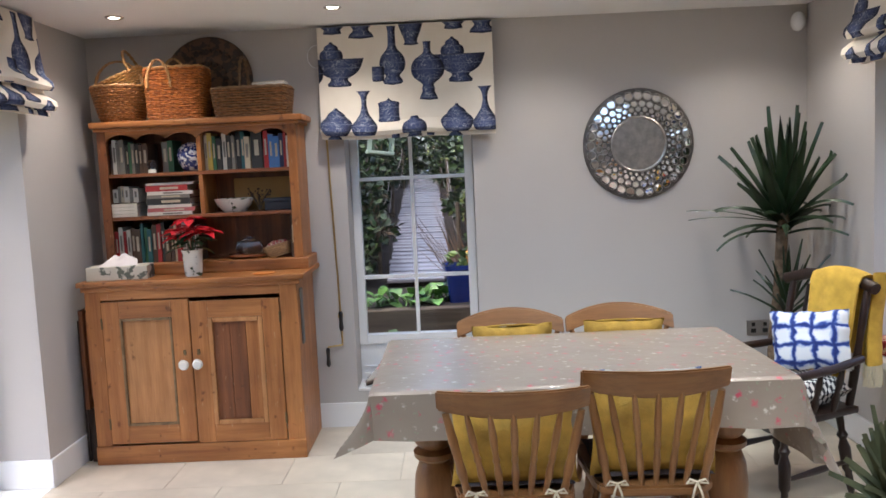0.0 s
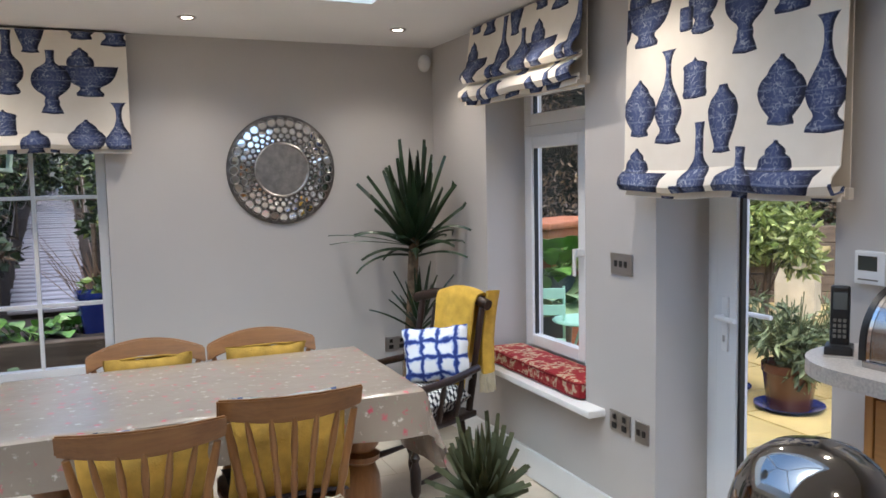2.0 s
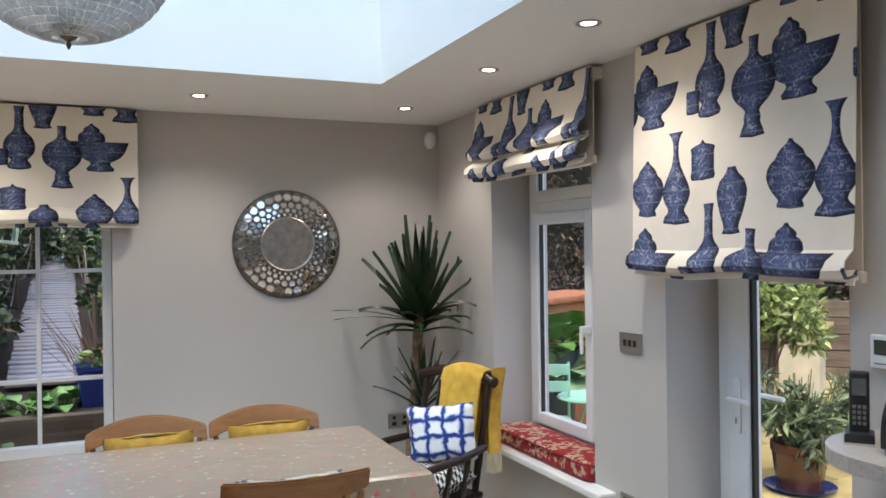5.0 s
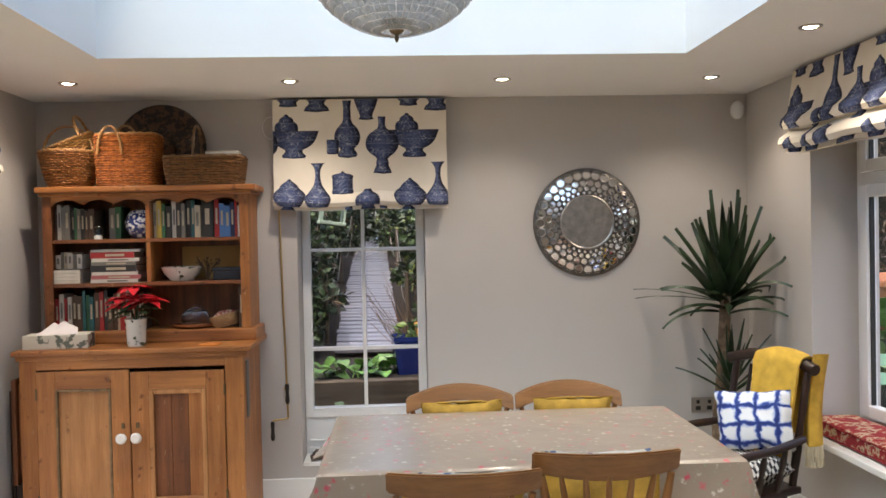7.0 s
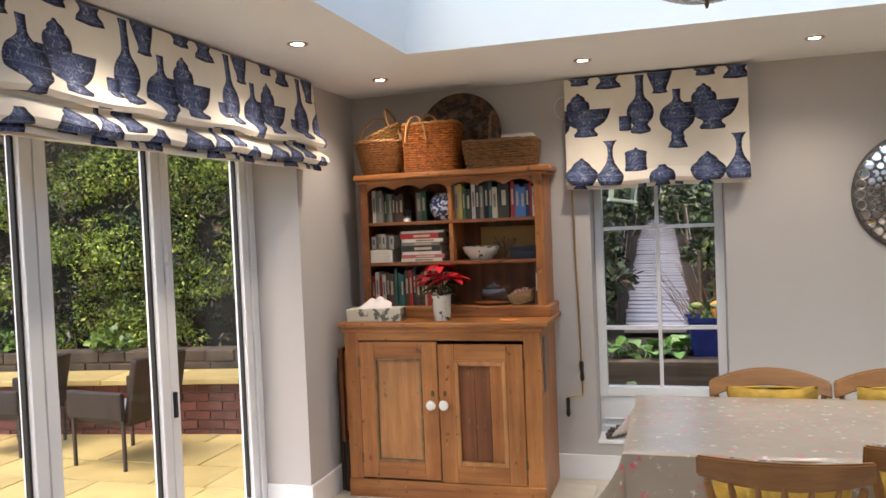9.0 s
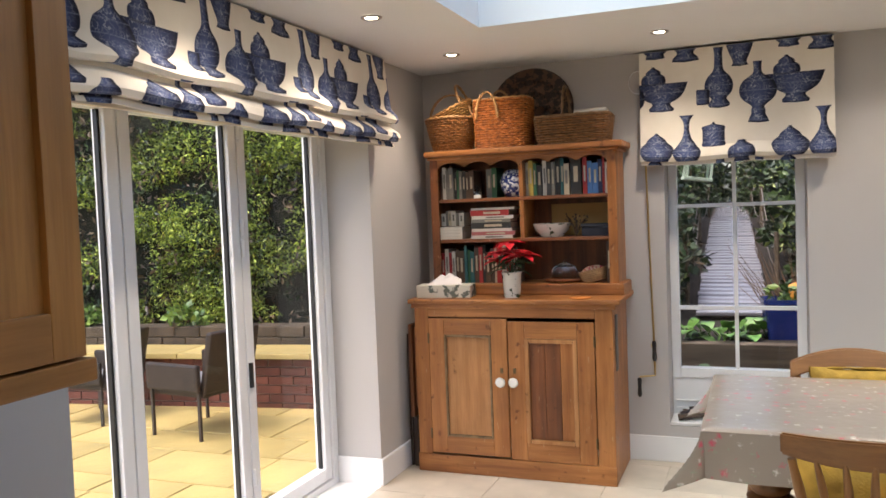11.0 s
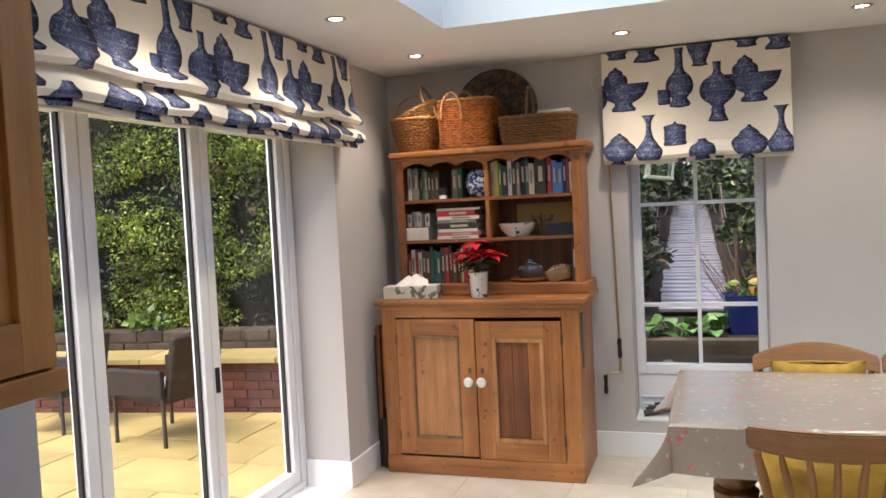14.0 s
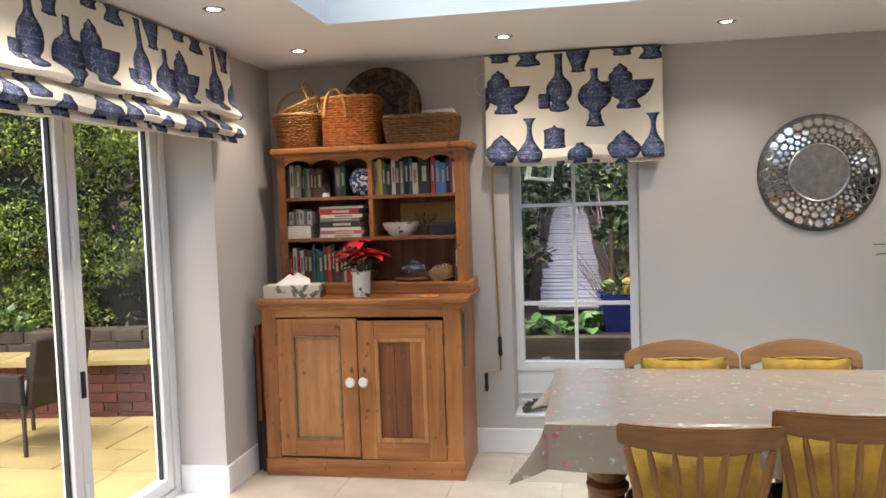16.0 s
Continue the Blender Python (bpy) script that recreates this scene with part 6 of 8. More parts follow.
def worktop():
    th = thing("kitchen_worktop", "pale speckled worktop with a rounded end", "worktop")
    bm = bmesh.new()
    pts = [(2.142, -1.6), (2.142, 1.30)]
    cx, cy, r = 1.98, 1.06, 0.225
    for i in range(13):
        a = radians(62 + (180 - 62) * i / 12)
        pts.append((cx + r * math.cos(a), cy + r * math.sin(a)))
    pts += [(1.757, -1.6)]
    lo, hi = [bm.verts.new((x, y, KZ - 0.04)) for x, y in pts], [bm.verts.new((x, y, KZ)) for x, y in pts]
    bm.faces.new(lo[::-1]), bm.faces.new(hi)
    for i in range(len(pts)):
        j = (i + 1) % len(pts)
        bm.faces.new((lo[i], lo[j], hi[j], hi[i]))
    bmesh.ops.bevel(bm, geom=[e for e in bm.edges if abs(e.verts[0].co.z - e.verts[1].co.z) < 1e-6], offset=0.008, segments=3, affect="EDGES")
    part("slab", bm, STONE_TOP, th)
    cab = thing("base_cabinet", "oak cabinet with a dark glazed door under the worktop", "cabinet", pose(1.80, 0.0, 0))
    part("body", slab(0.02, 0.342, -1.5, 1.02, 0.0, KZ - 0.041, 0.003), OAK, cab)
    for a, b in ((0.36, 0.99), (-0.28, 0.35)):
        d = part("door", slab(0.0, 0.022, a, a + 0.075, 0.12, KZ - 0.06, 0.003), OAK, cab)
        for e in ((b - 0.075, b, 0.12, KZ - 0.06), (a + 0.075, b - 0.075, KZ - 0.13, KZ - 0.06), (a + 0.075, b - 0.075, 0.12, 0.2)):
            part("rail", slab(0.0, 0.022, *e, 0.003), OAK_Y, d)
        part("glass_panel", slab(0.009, 0.014, a + 0.07, b - 0.07, 0.19, KZ - 0.12), plain("smoked_glass", (0.012, 0.01, 0.009), 0.05, vary=0), d, "dark glass panel")
        part("handle", slab(-0.012, 0.0, (a + b) / 2 + 0.18, (a + b) / 2 + 0.26, KZ - 0.088, KZ - 0.08, 0.002), BRONZE, d)
    part("end_post", slab(0.0, 0.022, 0.995, 1.02, 0.0, KZ - 0.041, 0.003), OAK, cab)


worktop()


def bread_bin():
    th = thing("bread_bin", "brushed steel roll-top bread bin", "bread bin", pose(1.845, 0.645, KZ))
    # local: x 0 front .. 0.27 back, y 0 .. 0.43
    prof = [(0.0, 0.018), (0.0, 0.05)] + [(0.135 - 0.135 * math.cos(radians(a)), 0.05 + 0.15 * math.sin(radians(a))) for a in range(10, 95, 8)] + [(0.27, 0.20), (0.27, 0.018)]

    def skin(y0, y1, grow, mat, nm, label=""):
        bm = bmesh.new()
        c = Vector((0.135, 0.1))
        ps = [(c + (Vector(p) - c) * grow) for p in prof]
        a, b = [bm.verts.new((p.x, y0, p.y)) for p in ps], [bm.verts.new((p.x, y1, p.y)) for p in ps]
        for i in range(len(ps)):
            j = (i + 1) % len(ps)
            bm.faces.new((a[i], a[j], b[j], b[i]))
        bm.faces.new(a), bm.faces.new(b[::-1])
        return part(nm, bm, mat, th, label, smooth=True)
    skin(0.03, 0.40, 0.985, STEEL, "roll_lid", "curved brushed steel lid")
    for y0, y1 in ((0.018, 0.03), (0.40, 0.412)):
        skin(y0, y1, 1.0, CHROME, "band")
    for y0, y1 in ((0.0, 0.018), (0.412, 0.43)):
        skin(y0, y1, 1.02, BLACK, "end_cap", "black end cap")
    part("base", slab(-0.004, 0.272, 0.01, 0.42, 0.0, 0.018, 0.004), STEEL, th)
    part("handle", tube(bmesh.new(), ((-0.002, 0.245, 0.055), (-0.022, 0.24, 0.05), (-0.022, 0.19, 0.05), (-0.002, 0.185, 0.055)), 0.005), CHROME, th)


bread_bin()
th = thing("cordless_phone", "black cordless phone standing in its cradle", "phone", pose(1.905, 1.185, KZ, 0, 0, -52))
part("cradle", slab(-0.035, 0.035, -0.04, 0.04, 0, 0.03, 0.008), BLACK, th)
ph = part("handset", slab(-0.024, 0.024, -0.013, 0.013, 0, 0.165, 0.008), BLACK, th, m=pose(0, 0.005, 0.02, -8))
part("screen", slab(-0.017, 0.017, -0.0145, -0.013, 0.10, 0.145, 0.001), plain("grey_screen", (0.10, 0.11, 0.11), 0.2), ph)
for i in range(4):
    for k in (-1, 0, 1):
        part("key", slab(k * 0.012 - 0.004, k * 0.012 + 0.004, -0.0145, -0.013, 0.025 + i * 0.014, 0.034 + i * 0.014, 0.001), BOOKCOL["grey"], ph)
part("silver_trim", slab(-0.036, 0.036, -0.041, -0.036, 0.0, 0.008, 0.002), CHROME, th)
th = thing("thermostat", "square white thermostat with a dark display", "thermostat", EAST(1.276, 1.29))
part("case", slab(-0.05, 0.05, -0.022, 0, -0.048, 0.048, 0.005), UPVC, th)
part("display", slab(-0.036, 0.026, -0.024, -0.022, -0.008, 0.034, 0.001), plain("lcd", (0.05, 0.06, 0.055), 0.2), th)
part("text_bar", slab(-0.036, 0.03, -0.0235, -0.022, -0.036, -0.032), BOOKCOL["grey"], th)
th = thing("wall_socket", "clear-framed chrome double socket with a red fob", "socket", EAST(1.05, 1.295))
part("plate", slab(-0.075, 0.075, -0.008, 0, -0.045, 0.045, 0.003), CHROME, th)
part("shelf", slab(-0.07, 0.07, -0.05, -0.008, -0.045, -0.04, 0.002), GREY_METAL, th)
th = thing("charger_plug", "small black charger plug with a cable loop", "charger", EAST(1.135, 1.27))
part("body", slab(-0.022, 0.022, -0.055, 0, -0.03, 0.02, 0.006), BLACK, th)
part("cable", tube(bmesh.new(), [(0.02 * math.cos(a / 6 * math.pi), -0.04, 0.02 + 0.035 * math.sin(a / 6 * math.pi)) for a in range(7)], 0.004, 6), BLACK, th)
th = thing("key_fob", "brown leather fob with pale studs", "fob", EAST(1.02, 1.312, WR - 0.012))
part("leather", slab(-0.028, 0.028, -0.02, 0, -0.02, 0.022, 0.008), BOOKCOL["brown"], th)
for a, b in ((-0.012, 0.01), (0.012, 0.012), (0, 0), (-0.012, -0.01), (0.012, -0.008)):
    part("stud", slab(a - 0.005, a + 0.005, -0.023, -0.02, b - 0.005, b + 0.005, 0.002), BOOKCOL["pink"], th)
th = thing("light_switch", "white glass double switch plate", "switch", EAST(0.905, 1.295))
part("plate", slab(-0.043, 0.043, -0.008, 0, -0.043, 0.043, 0.003), UPVC, th)
for a in (-0.014, 0.014):
    part("rocker", slab(a - 0.01, a + 0.01, -0.013, -0.008, -0.018, 0.018, 0.002), GREY_METAL, th)
m_, nt_, links_, b_ = nodes_of("black_tile_print")
co_ = nt_.new("ShaderNodeTexCoord").outputs["Object"]
w_ = []
for ax in ("X", "Y", "Z"):
    wv_ = nt_.new("ShaderNodeTexWave")
    wv_.bands_direction = "DIAGONAL" if ax == "X" else ax
    wv_.inputs["Scale"].default_value = 14
    links_.new(co_, wv_.inputs[0])
    w_.append(wv_.outputs["Fac"])
p_ = math_node(nt_, links_, "ABSOLUTE", math_node(nt_, links_, "SUBTRACT", math_node(nt_, links_, "MULTIPLY", w_[0], w_[1]), math_node(nt_, links_, "MULTIPLY", w_[2], 0.5)))
links_.new(ramp(nt_, links_, p_, [(0.20, (0.012, 0.012, 0.013)), (0.26, (0.15, 0.15, 0.15)), (0.32, (0.012, 0.012, 0.013))]), b_.inputs["Base Color"])
th = thing("tissue_box", "black and grey patterned tissue box on the bread bin", "tissue box", pose(1.985, 0.765, KZ + 0.2, 0, 0, -90))
part("box", slab(-0.058, 0.058, -0.058, 0.058, 0, 0.12, 0.003), m_, th)
tissue(th, 0.119, 0.07, 0.085, 7)
th = thing("red_fob", "small red plastic tag on the bread bin", "tag", pose(1.97, 0.945, KZ + 0.2))
part("tag", slab(-0.015, 0.015, -0.03, 0.03, 0, 0.01, 0.004), plain("red_plastic", (0.4, 0.01, 0.015), 0.4), th)


def picture():
    th = thing("framed_picture", "watercolour of misty hills in a thin silver-gilt frame", "picture", EAST(0.795, 1.72))
    W, H = 0.34, 0.255
    for a, b, c, d in ((-W, W, H - 0.018, H), (-W, W, -H, -H + 0.018), (-W, -W + 0.018, -H + 0.018, H - 0.018), (W - 0.018, W, -H + 0.018, H - 0.018)):
        part("frame", slab(a, b, -0.026, 0, c, d, 0.006), plain("gilt_silver", (0.36, 0.30, 0.22), 0.35, 1.0, vary=0.2, scale=20), th)
    part("mount", slab(-W + 0.016, W - 0.016, -0.012, -0.002, -H + 0.016, H - 0.016), plain("cream_mount", (0.62, 0.56, 0.46), 0.9, vary=0.02), th)
    iw, ih = W - 0.095, H - 0.085
    sky_paint = patterned("watercolour_sky", (0.55, 0.54, 0.52), (0.24, 0.29, 0.38), 9, 0.56, 0.9, 0.14)
    part("painted_sky", slab(-iw, iw, -0.0135, -0.012, -ih - 0.01, ih), sky_paint, th)

    def ridge(nm, base, fn, mat, y):
        bm = bmesh.new()
        n = 60
        top = [bm.verts.new((-iw + 2 * iw * i / n, y, min(ih, fn(i / n)))) for i in range(n + 1)]
        bot = [bm.verts.new((-iw + 2 * iw * i / n, y, base)) for i in range(n + 1)]
        for i in range(n):
            bm.faces.new((top[i], top[i + 1], bot[i + 1], bot[i]))
        part(nm, bm, mat, th)
    nz = lambda s, f, k: noise.noise(Vector((s * f, k, 0.3)))
    ridge("painted_hill", -ih, lambda s: -0.02 + 0.16 * s + 0.03 * nz(s, 5, 1), patterned("hill_wash", (0.10, 0.13, 0.14), (0.24, 0.26, 0.26), 16, 0.52, 0.9, 0.2), -0.0150)
    ridge("painted_wood", -ih, lambda s: -0.06 + 0.10 * s + 0.05 * nz(s, 9, 2), patterned("wood_wash", (0.07, 0.09, 0.065), (0.20, 0.20, 0.145), 34, 0.5, 0.9, 0.16), -0.0165)
    ridge("painted_shore", -ih - 0.01, lambda s: -0.115 + 0.02 * nz(s, 12, 3), patterned("shore_wash", (0.44, 0.43, 0.41), (0.20, 0.22, 0.23), 26, 0.55, 0.9, 0.18), -0.0180)
    bm = bmesh.new()
    rnd = random.Random(5)
    for i in range(9):
        x, h = -iw - 0.012 + i * 0.007, rnd.uniform(0.03, 0.07)
        vs = [bm.verts.new(c) for c in ((x - 0.005, -0.0195, -0.10), (x + 0.005, -0.0195, -0.10), (x, -0.0195, -0.10 + h))]
        bm.faces.new(vs)
    for i in range(7):
        x = -iw - 0.03 + i * 0.014
        bm.faces.new([bm.verts.new((x + 0.008 * math.cos(k), -0.0195, -0.145 + 0.008 * math.sin(k))) for k in (0, 1, 2.2, 3.3, 4.5, 5.4)])
    part("painted_pines", bm, BOOKCOL["black"], th)
    gl = bmesh.new()
    gl.faces.new([gl.verts.new(c) for c in ((-W + 0.016, -0.023, -H + 0.016), (W - 0.016, -0.023, -H + 0.016), (W - 0.016, -0.023, H - 0.016), (-W + 0.016, -0.023, H - 0.016))])
    part("glazing", gl, GLASS, th).visible_shadow = False


picture()

# wall cupboard on the kitchen side
th = thing("wall_cupboard", "oak shaker wall cupboard with steel bar handle", "wall cupboard", pose(-1.338, 0, 1.31))
part("carcass", slab(0.0, 0.335, -0.60, 0.553, 0.035, 0.86, 0.002), OAK, th)
part("light_rail", slab(0.0, 0.362, -0.60, 0.562, 0.0, 0.033, 0.003), OAK_Y, th)
part("end_panel", slab(0.0, 0.338, 0.553, 0.563, 0.033, 0.86, 0.002), OAK, th)
for a, b in ((0.342, 0.548), (-0.06, 0.338)):
    d = part("door", slab(0.337, 0.358, b - 0.058, b, 0.037, 0.855, 0.002), OAK, th)
    part("stile", slab(0.337, 0.358, a, a + 0.058, 0.037, 0.855, 0.002), OAK, d)
    for e in ((0.037, 0.105), (0.787, 0.855)):
        part("rail", slab(0.337, 0.358, a + 0.058, b - 0.058, *e, 0.002), OAK_Y, d)
    part("panel", slab(0.337, 0.346, a + 0.055, b - 0.055, 0.10, 0.79), OAK, d)
    h = part("bar_handle", slab(0.383, 0.389, a + 0.010, a + 0.026, 0.05, 0.205, 0.002), STEEL, d, "flat brushed steel bar handle")
    for z in (0.058, 0.19):
        part("post", slab(0.358, 0.384, a + 0.013, a + 0.023, z, z + 0.008, 0.001), STEEL, h)
th = thing("power_cable", "thin black cable and grey pipe hanging on the wall", "cable", pose(-1.335, 0.60, 0))
part("cable", tube(bmesh.new(), [(0.012, 0.02 + 0.015 * math.sin(k * 1.3), 1.32 - 0.09 * k) for k in range(8)], 0.004, 6), BLACK, th)
part("pipe", tube(bmesh.new(), ((0.02, 0.055, 0.6), (0.02, 0.055, 1.31)), 0.006), STEEL, th)
part("clip", slab(0.0, 0.03, 0.045, 0.065, 1.0, 1.02), BLACK, th)

# island with pineapple and steel kettle
th = thing("kitchen_island", "plain oak kitchen island with a pale worktop", "island", pose(0.72, 0.55, 0))
part("body", slab(-0.42, 0.45, -0.40, 0.46, 0.0, 0.825, 0.004), OAK, th)
part("worktop", slab(-0.45, 0.48, -0.43, 0.50, 0.827, 0.86, 0.006), STONE_TOP, th)
th = thing("wooden_bowl", "turned wooden fruit bowl on the island", "bowl", pose(0.66, 0.86, 0.86))
part("bowl", lathe(bmesh.new(), [(0.06, 0), (0.07, 0.005), (0.13, 0.05), (0.155, 0.085), (0.15, 0.088), (0.12, 0.05), (0.06, 0.012), (0, 0.012)], 40), CHAIR_WOOD_X, th, smooth=True)


def pineapple():
    th = thing("pineapple", "ripe pineapple with a spiky grey-green crown", "fruit", pose(0.71, 0.88, 0.862, 4, -4, 0))
    SKIN = plain("pineapple_skin", (0.20, 0.11, 0.035), 0.6, vary=0.4, scale=40)
    CROWN = plain("pineapple_crown", (0.155, 0.170, 0.090), 0.7, vary=0.35, scale=20, random_tint=0.4)
    prof = lambda s: 0.052 * math.sin(math.pi * (0.18 + 0.66 * s)) ** 0.7
    part("fruit", lathe(bmesh.new(), [(prof(i / 12), 0.145 * i / 12) for i in range(13)], 24), SKIN, th, smooth=True)
    bm = bmesh.new()
    for j in range(9):
        for i in range(12):
            a, s = 2 * math.pi * (i + 0.5 * (j % 2)) / 12, (j + 0.5) / 9
            r = prof(s)
            lathe(bm, [(0.013, 0), (0.008, 0.006), (0.0, 0.008)], 6, (r * math.cos(a) * 0.97, r * math.sin(a) * 0.97, 0.145 * s), Vector((math.cos(a), math.sin(a), 0.1)).to_track_quat("Z", "Y").to_matrix())
    part("eyes", bm, SKIN, th)
    rnd = random.Random(6)
    for i in range(72):
        t = i / 72
        az, el = i * 2.4, radians(86 - 70 * t) + rnd.uniform(-0.12, 0.12)
        d = Vector((math.cos(az) * math.cos(el), math.sin(az) * math.cos(el), math.sin(el)))
        side = Vector((-math.sin(az), math.cos(az), 0))
        ln, w = rnd.uniform(0.075, 0.115) * (1.12 - 0.35 * t), rnd.uniform(0.026, 0.034)
        lf, rows, p = bmesh.new(), [], Vector((0.012 * math.cos(az), 0.012 * math.sin(az), 0.143 + 0.05 * (1 - t)))
        for k in range(6):
            s = k / 5
            up = side.cross(d)
            rows.append([lf.verts.new(p + side * (x * w / 2 * max(0.03, 1 - s)) + up * (0.25 * w * abs(x))) for x in (-1, 0, 1)])
            p = p + d * ln / 5
            d = (d + Vector((0, 0, -0.06 if t > 0.5 else 0.03))).normalized()
        for a, b in zip(rows, rows[1:]):
            for k in range(2):
                lf.faces.new((a[k], a[k + 1], b[k + 1], b[k]))
        part("crown_leaf", lf, CROWN, th, smooth=True)


pineapple()
th = thing("kettle", "polished steel dome kettle with black handle", "kettle", pose(1.022, 0.47, 0.86))
part("body", lathe(bmesh.new(), [(0.095, 0), (0.108, 0.012), (0.116, 0.10), (0.117, 0.20), (0.113, 0.24), (0.102, 0.275), (0.083, 0.303), (0.058, 0.321), (0.03, 0.330), (0.0, 0.333)], 48), plain("polished_steel", (0.36, 0.35, 0.34), 0.08, 1.0, vary=0.04, relief=0.0), th, smooth=True)
part("base_ring", lathe(bmesh.new(), [(0.118, 0.16), (0.120, 0.163), (0.120, 0.175), (0.118, 0.178)], 48), BLACK, th, smooth=True)
part("handle", tube(bmesh.new(), ((-0.105, 0.02, 0.215), (-0.16, 0.03, 0.20), (-0.165, 0.03, 0.07), (-0.11, 0.02, 0.05)), 0.011), BLACK, th, smooth=True)
part("spout", tube(bmesh.new(), ((0.09, 0, 0.10), (0.13, 0, 0.15), (0.15, 0, 0.19)), 0.018, 10, 0.012), STEEL, th, smooth=True)


# ---- the garden ----
GZ = -0.09
GRIT = plain("damp_soil", (0.022, 0.016, 0.012), 0.95, vary=0.4, scale=3, grain=30, relief=0.6)
tagged(part("ground", slab(-400, 400, -400, 400, -0.6, GZ - 0.035), GRIT), "damp brown garden soil", "ground", kind="structure")
YSTONE = plain("yellow_sandstone", (0.43, 0.335, 0.135), 0.36, vary=0.22, scale=2.2, grain=25, relief=0.25, random_tint=0.3)
BRICK = plain("red_brick", (0.105, 0.034, 0.024), 0.85, vary=0.3, scale=9, grain=60, relief=0.4, random_tint=0.5)
DARKSTONE = plain("mossy_stone", (0.052, 0.038, 0.024), 0.9, vary=0.4, scale=6, grain=40, relief=0.6, random_tint=0.5)
MORTAR = plain("mortar", (0.16, 0.14, 0.12), 0.95)
TERRACOTTA = plain("terracotta", (0.34, 0.13, 0.06), 0.8, vary=0.2, scale=8, grain=50, relief=0.2)
BLUE_GLAZE = plain("cobalt_glaze", (0.015, 0.03, 0.16), 0.15, vary=0.25, scale=8)
TIMBER = wood("weathered_timber", (0.17, 0.13, 0.09), (0.07, 0.05, 0.035), "x", 0.8, knots=False)
BARK = plain("tree_bark", (0.07, 0.05, 0.035), 0.95, vary=0.4, scale=12, grain=40, relief=0.8)


def leaf_mat(name, a, b, rough=0.5):
    m, nt, links, bs = nodes_of(name)
    g = nt.new("ShaderNodeNewGeometry")
    c = ramp(nt, links, g.outputs["Random Per Island"], [(0.0, tuple(x * 0.45 for x in a)), (0.45, a), (0.85, b), (1.0, tuple(min(1, x * 1.35) for x in b))])
    co = nt.new("ShaderNodeTexCoord").outputs["Object"]
    big = noise_tex(nt, links, co, 1.6, 3.0)
    c = mixc(nt, links, 0.8, c, ramp(nt, links, big, [(0.32, (0.5, 0.5, 0.48)), (0.68, (1.3, 1.25, 1.1))]), "MULTIPLY")
    links.new(c, bs.inputs["Base Color"])
    bs.inputs["Roughness"].default_value = rough
    return m


def leaves(name, blobs, count, size, mat, parent, seed, aspect=2.0, hang=0.0, flat=0.0):
    """Many small leaves scattered through ellipsoids (centre, half-sizes), thicker near their skins. One mesh."""
    rng = np.random.default_rng(seed)
    vol = np.array([b[1][0] * b[1][1] * b[1][2] for b in blobs]) ** 0.7
    pick = rng.choice(len(blobs), count, p=vol / vol.sum())
    cen = np.array([b[0] for b in blobs])[pick]
    half = np.array([b[1] for b in blobs])[pick]
    d = rng.normal(size=(count, 3))
    d /= np.linalg.norm(d, axis=1)[:, None]
    p = cen + d * half * (rng.uniform(0.35, 1.0, count) ** 0.5)[:, None]
    t = rng.normal(size=(count, 3)) + d * 0.8
    t[:, 2] -= hang
    t /= np.linalg.norm(t, axis=1)[:, None]
    s = np.cross(t, rng.normal(size=(count, 3)) + np.array([0, 0, flat]))
    s /= np.linalg.norm(s, axis=1)[:, None]
    ln = size * rng.uniform(0.6, 1.3, count)[:, None]
    w = ln / aspect / 2
    nrm = np.cross(s, t)
    quad = np.stack([p, p + t * ln * 0.45 + s * w + nrm * ln * 0.08, p + t * ln, p + t * ln * 0.45 - s * w + nrm * ln * 0.08], 1).reshape(-1, 3)
    me = bpy.data.meshes.new(name)
    me.from_pydata(quad.tolist(), [], np.arange(count * 4).reshape(-1, 4).tolist())
    me.materials.append(mat)
    ob = new(name, me)
    ob.parent = parent
    ob["kind"] = "stuff"
    return ob


HEDGE = leaf_mat("conifer_green", (0.13, 0.21, 0.025), (0.36, 0.45, 0.07))
DARKLEAF = leaf_mat("dark_ivy", (0.018, 0.038, 0.014), (0.06, 0.10, 0.03))
BROWNLEAF = leaf_mat("brown_twigs", (0.06, 0.04, 0.025), (0.14, 0.10, 0.06))
BRIGHT = leaf_mat("fresh_green", (0.07, 0.14, 0.03), (0.18, 0.27, 0.06), 0.35)
BAY = leaf_mat("yellow_green", (0.24, 0.32, 0.08), (0.46, 0.52, 0.20), 0.4)
HERB = leaf_mat("grey_green", (0.09, 0.13, 0.06), (0.20, 0.25, 0.13), 0.6)
# near-black colour of the slabs that paint the shade inside the hedges
HEDGE_SHADE = plain("painted_hedge_shade", (0.012, 0.014, 0.008), 1.0, vary=0.4, scale=4)


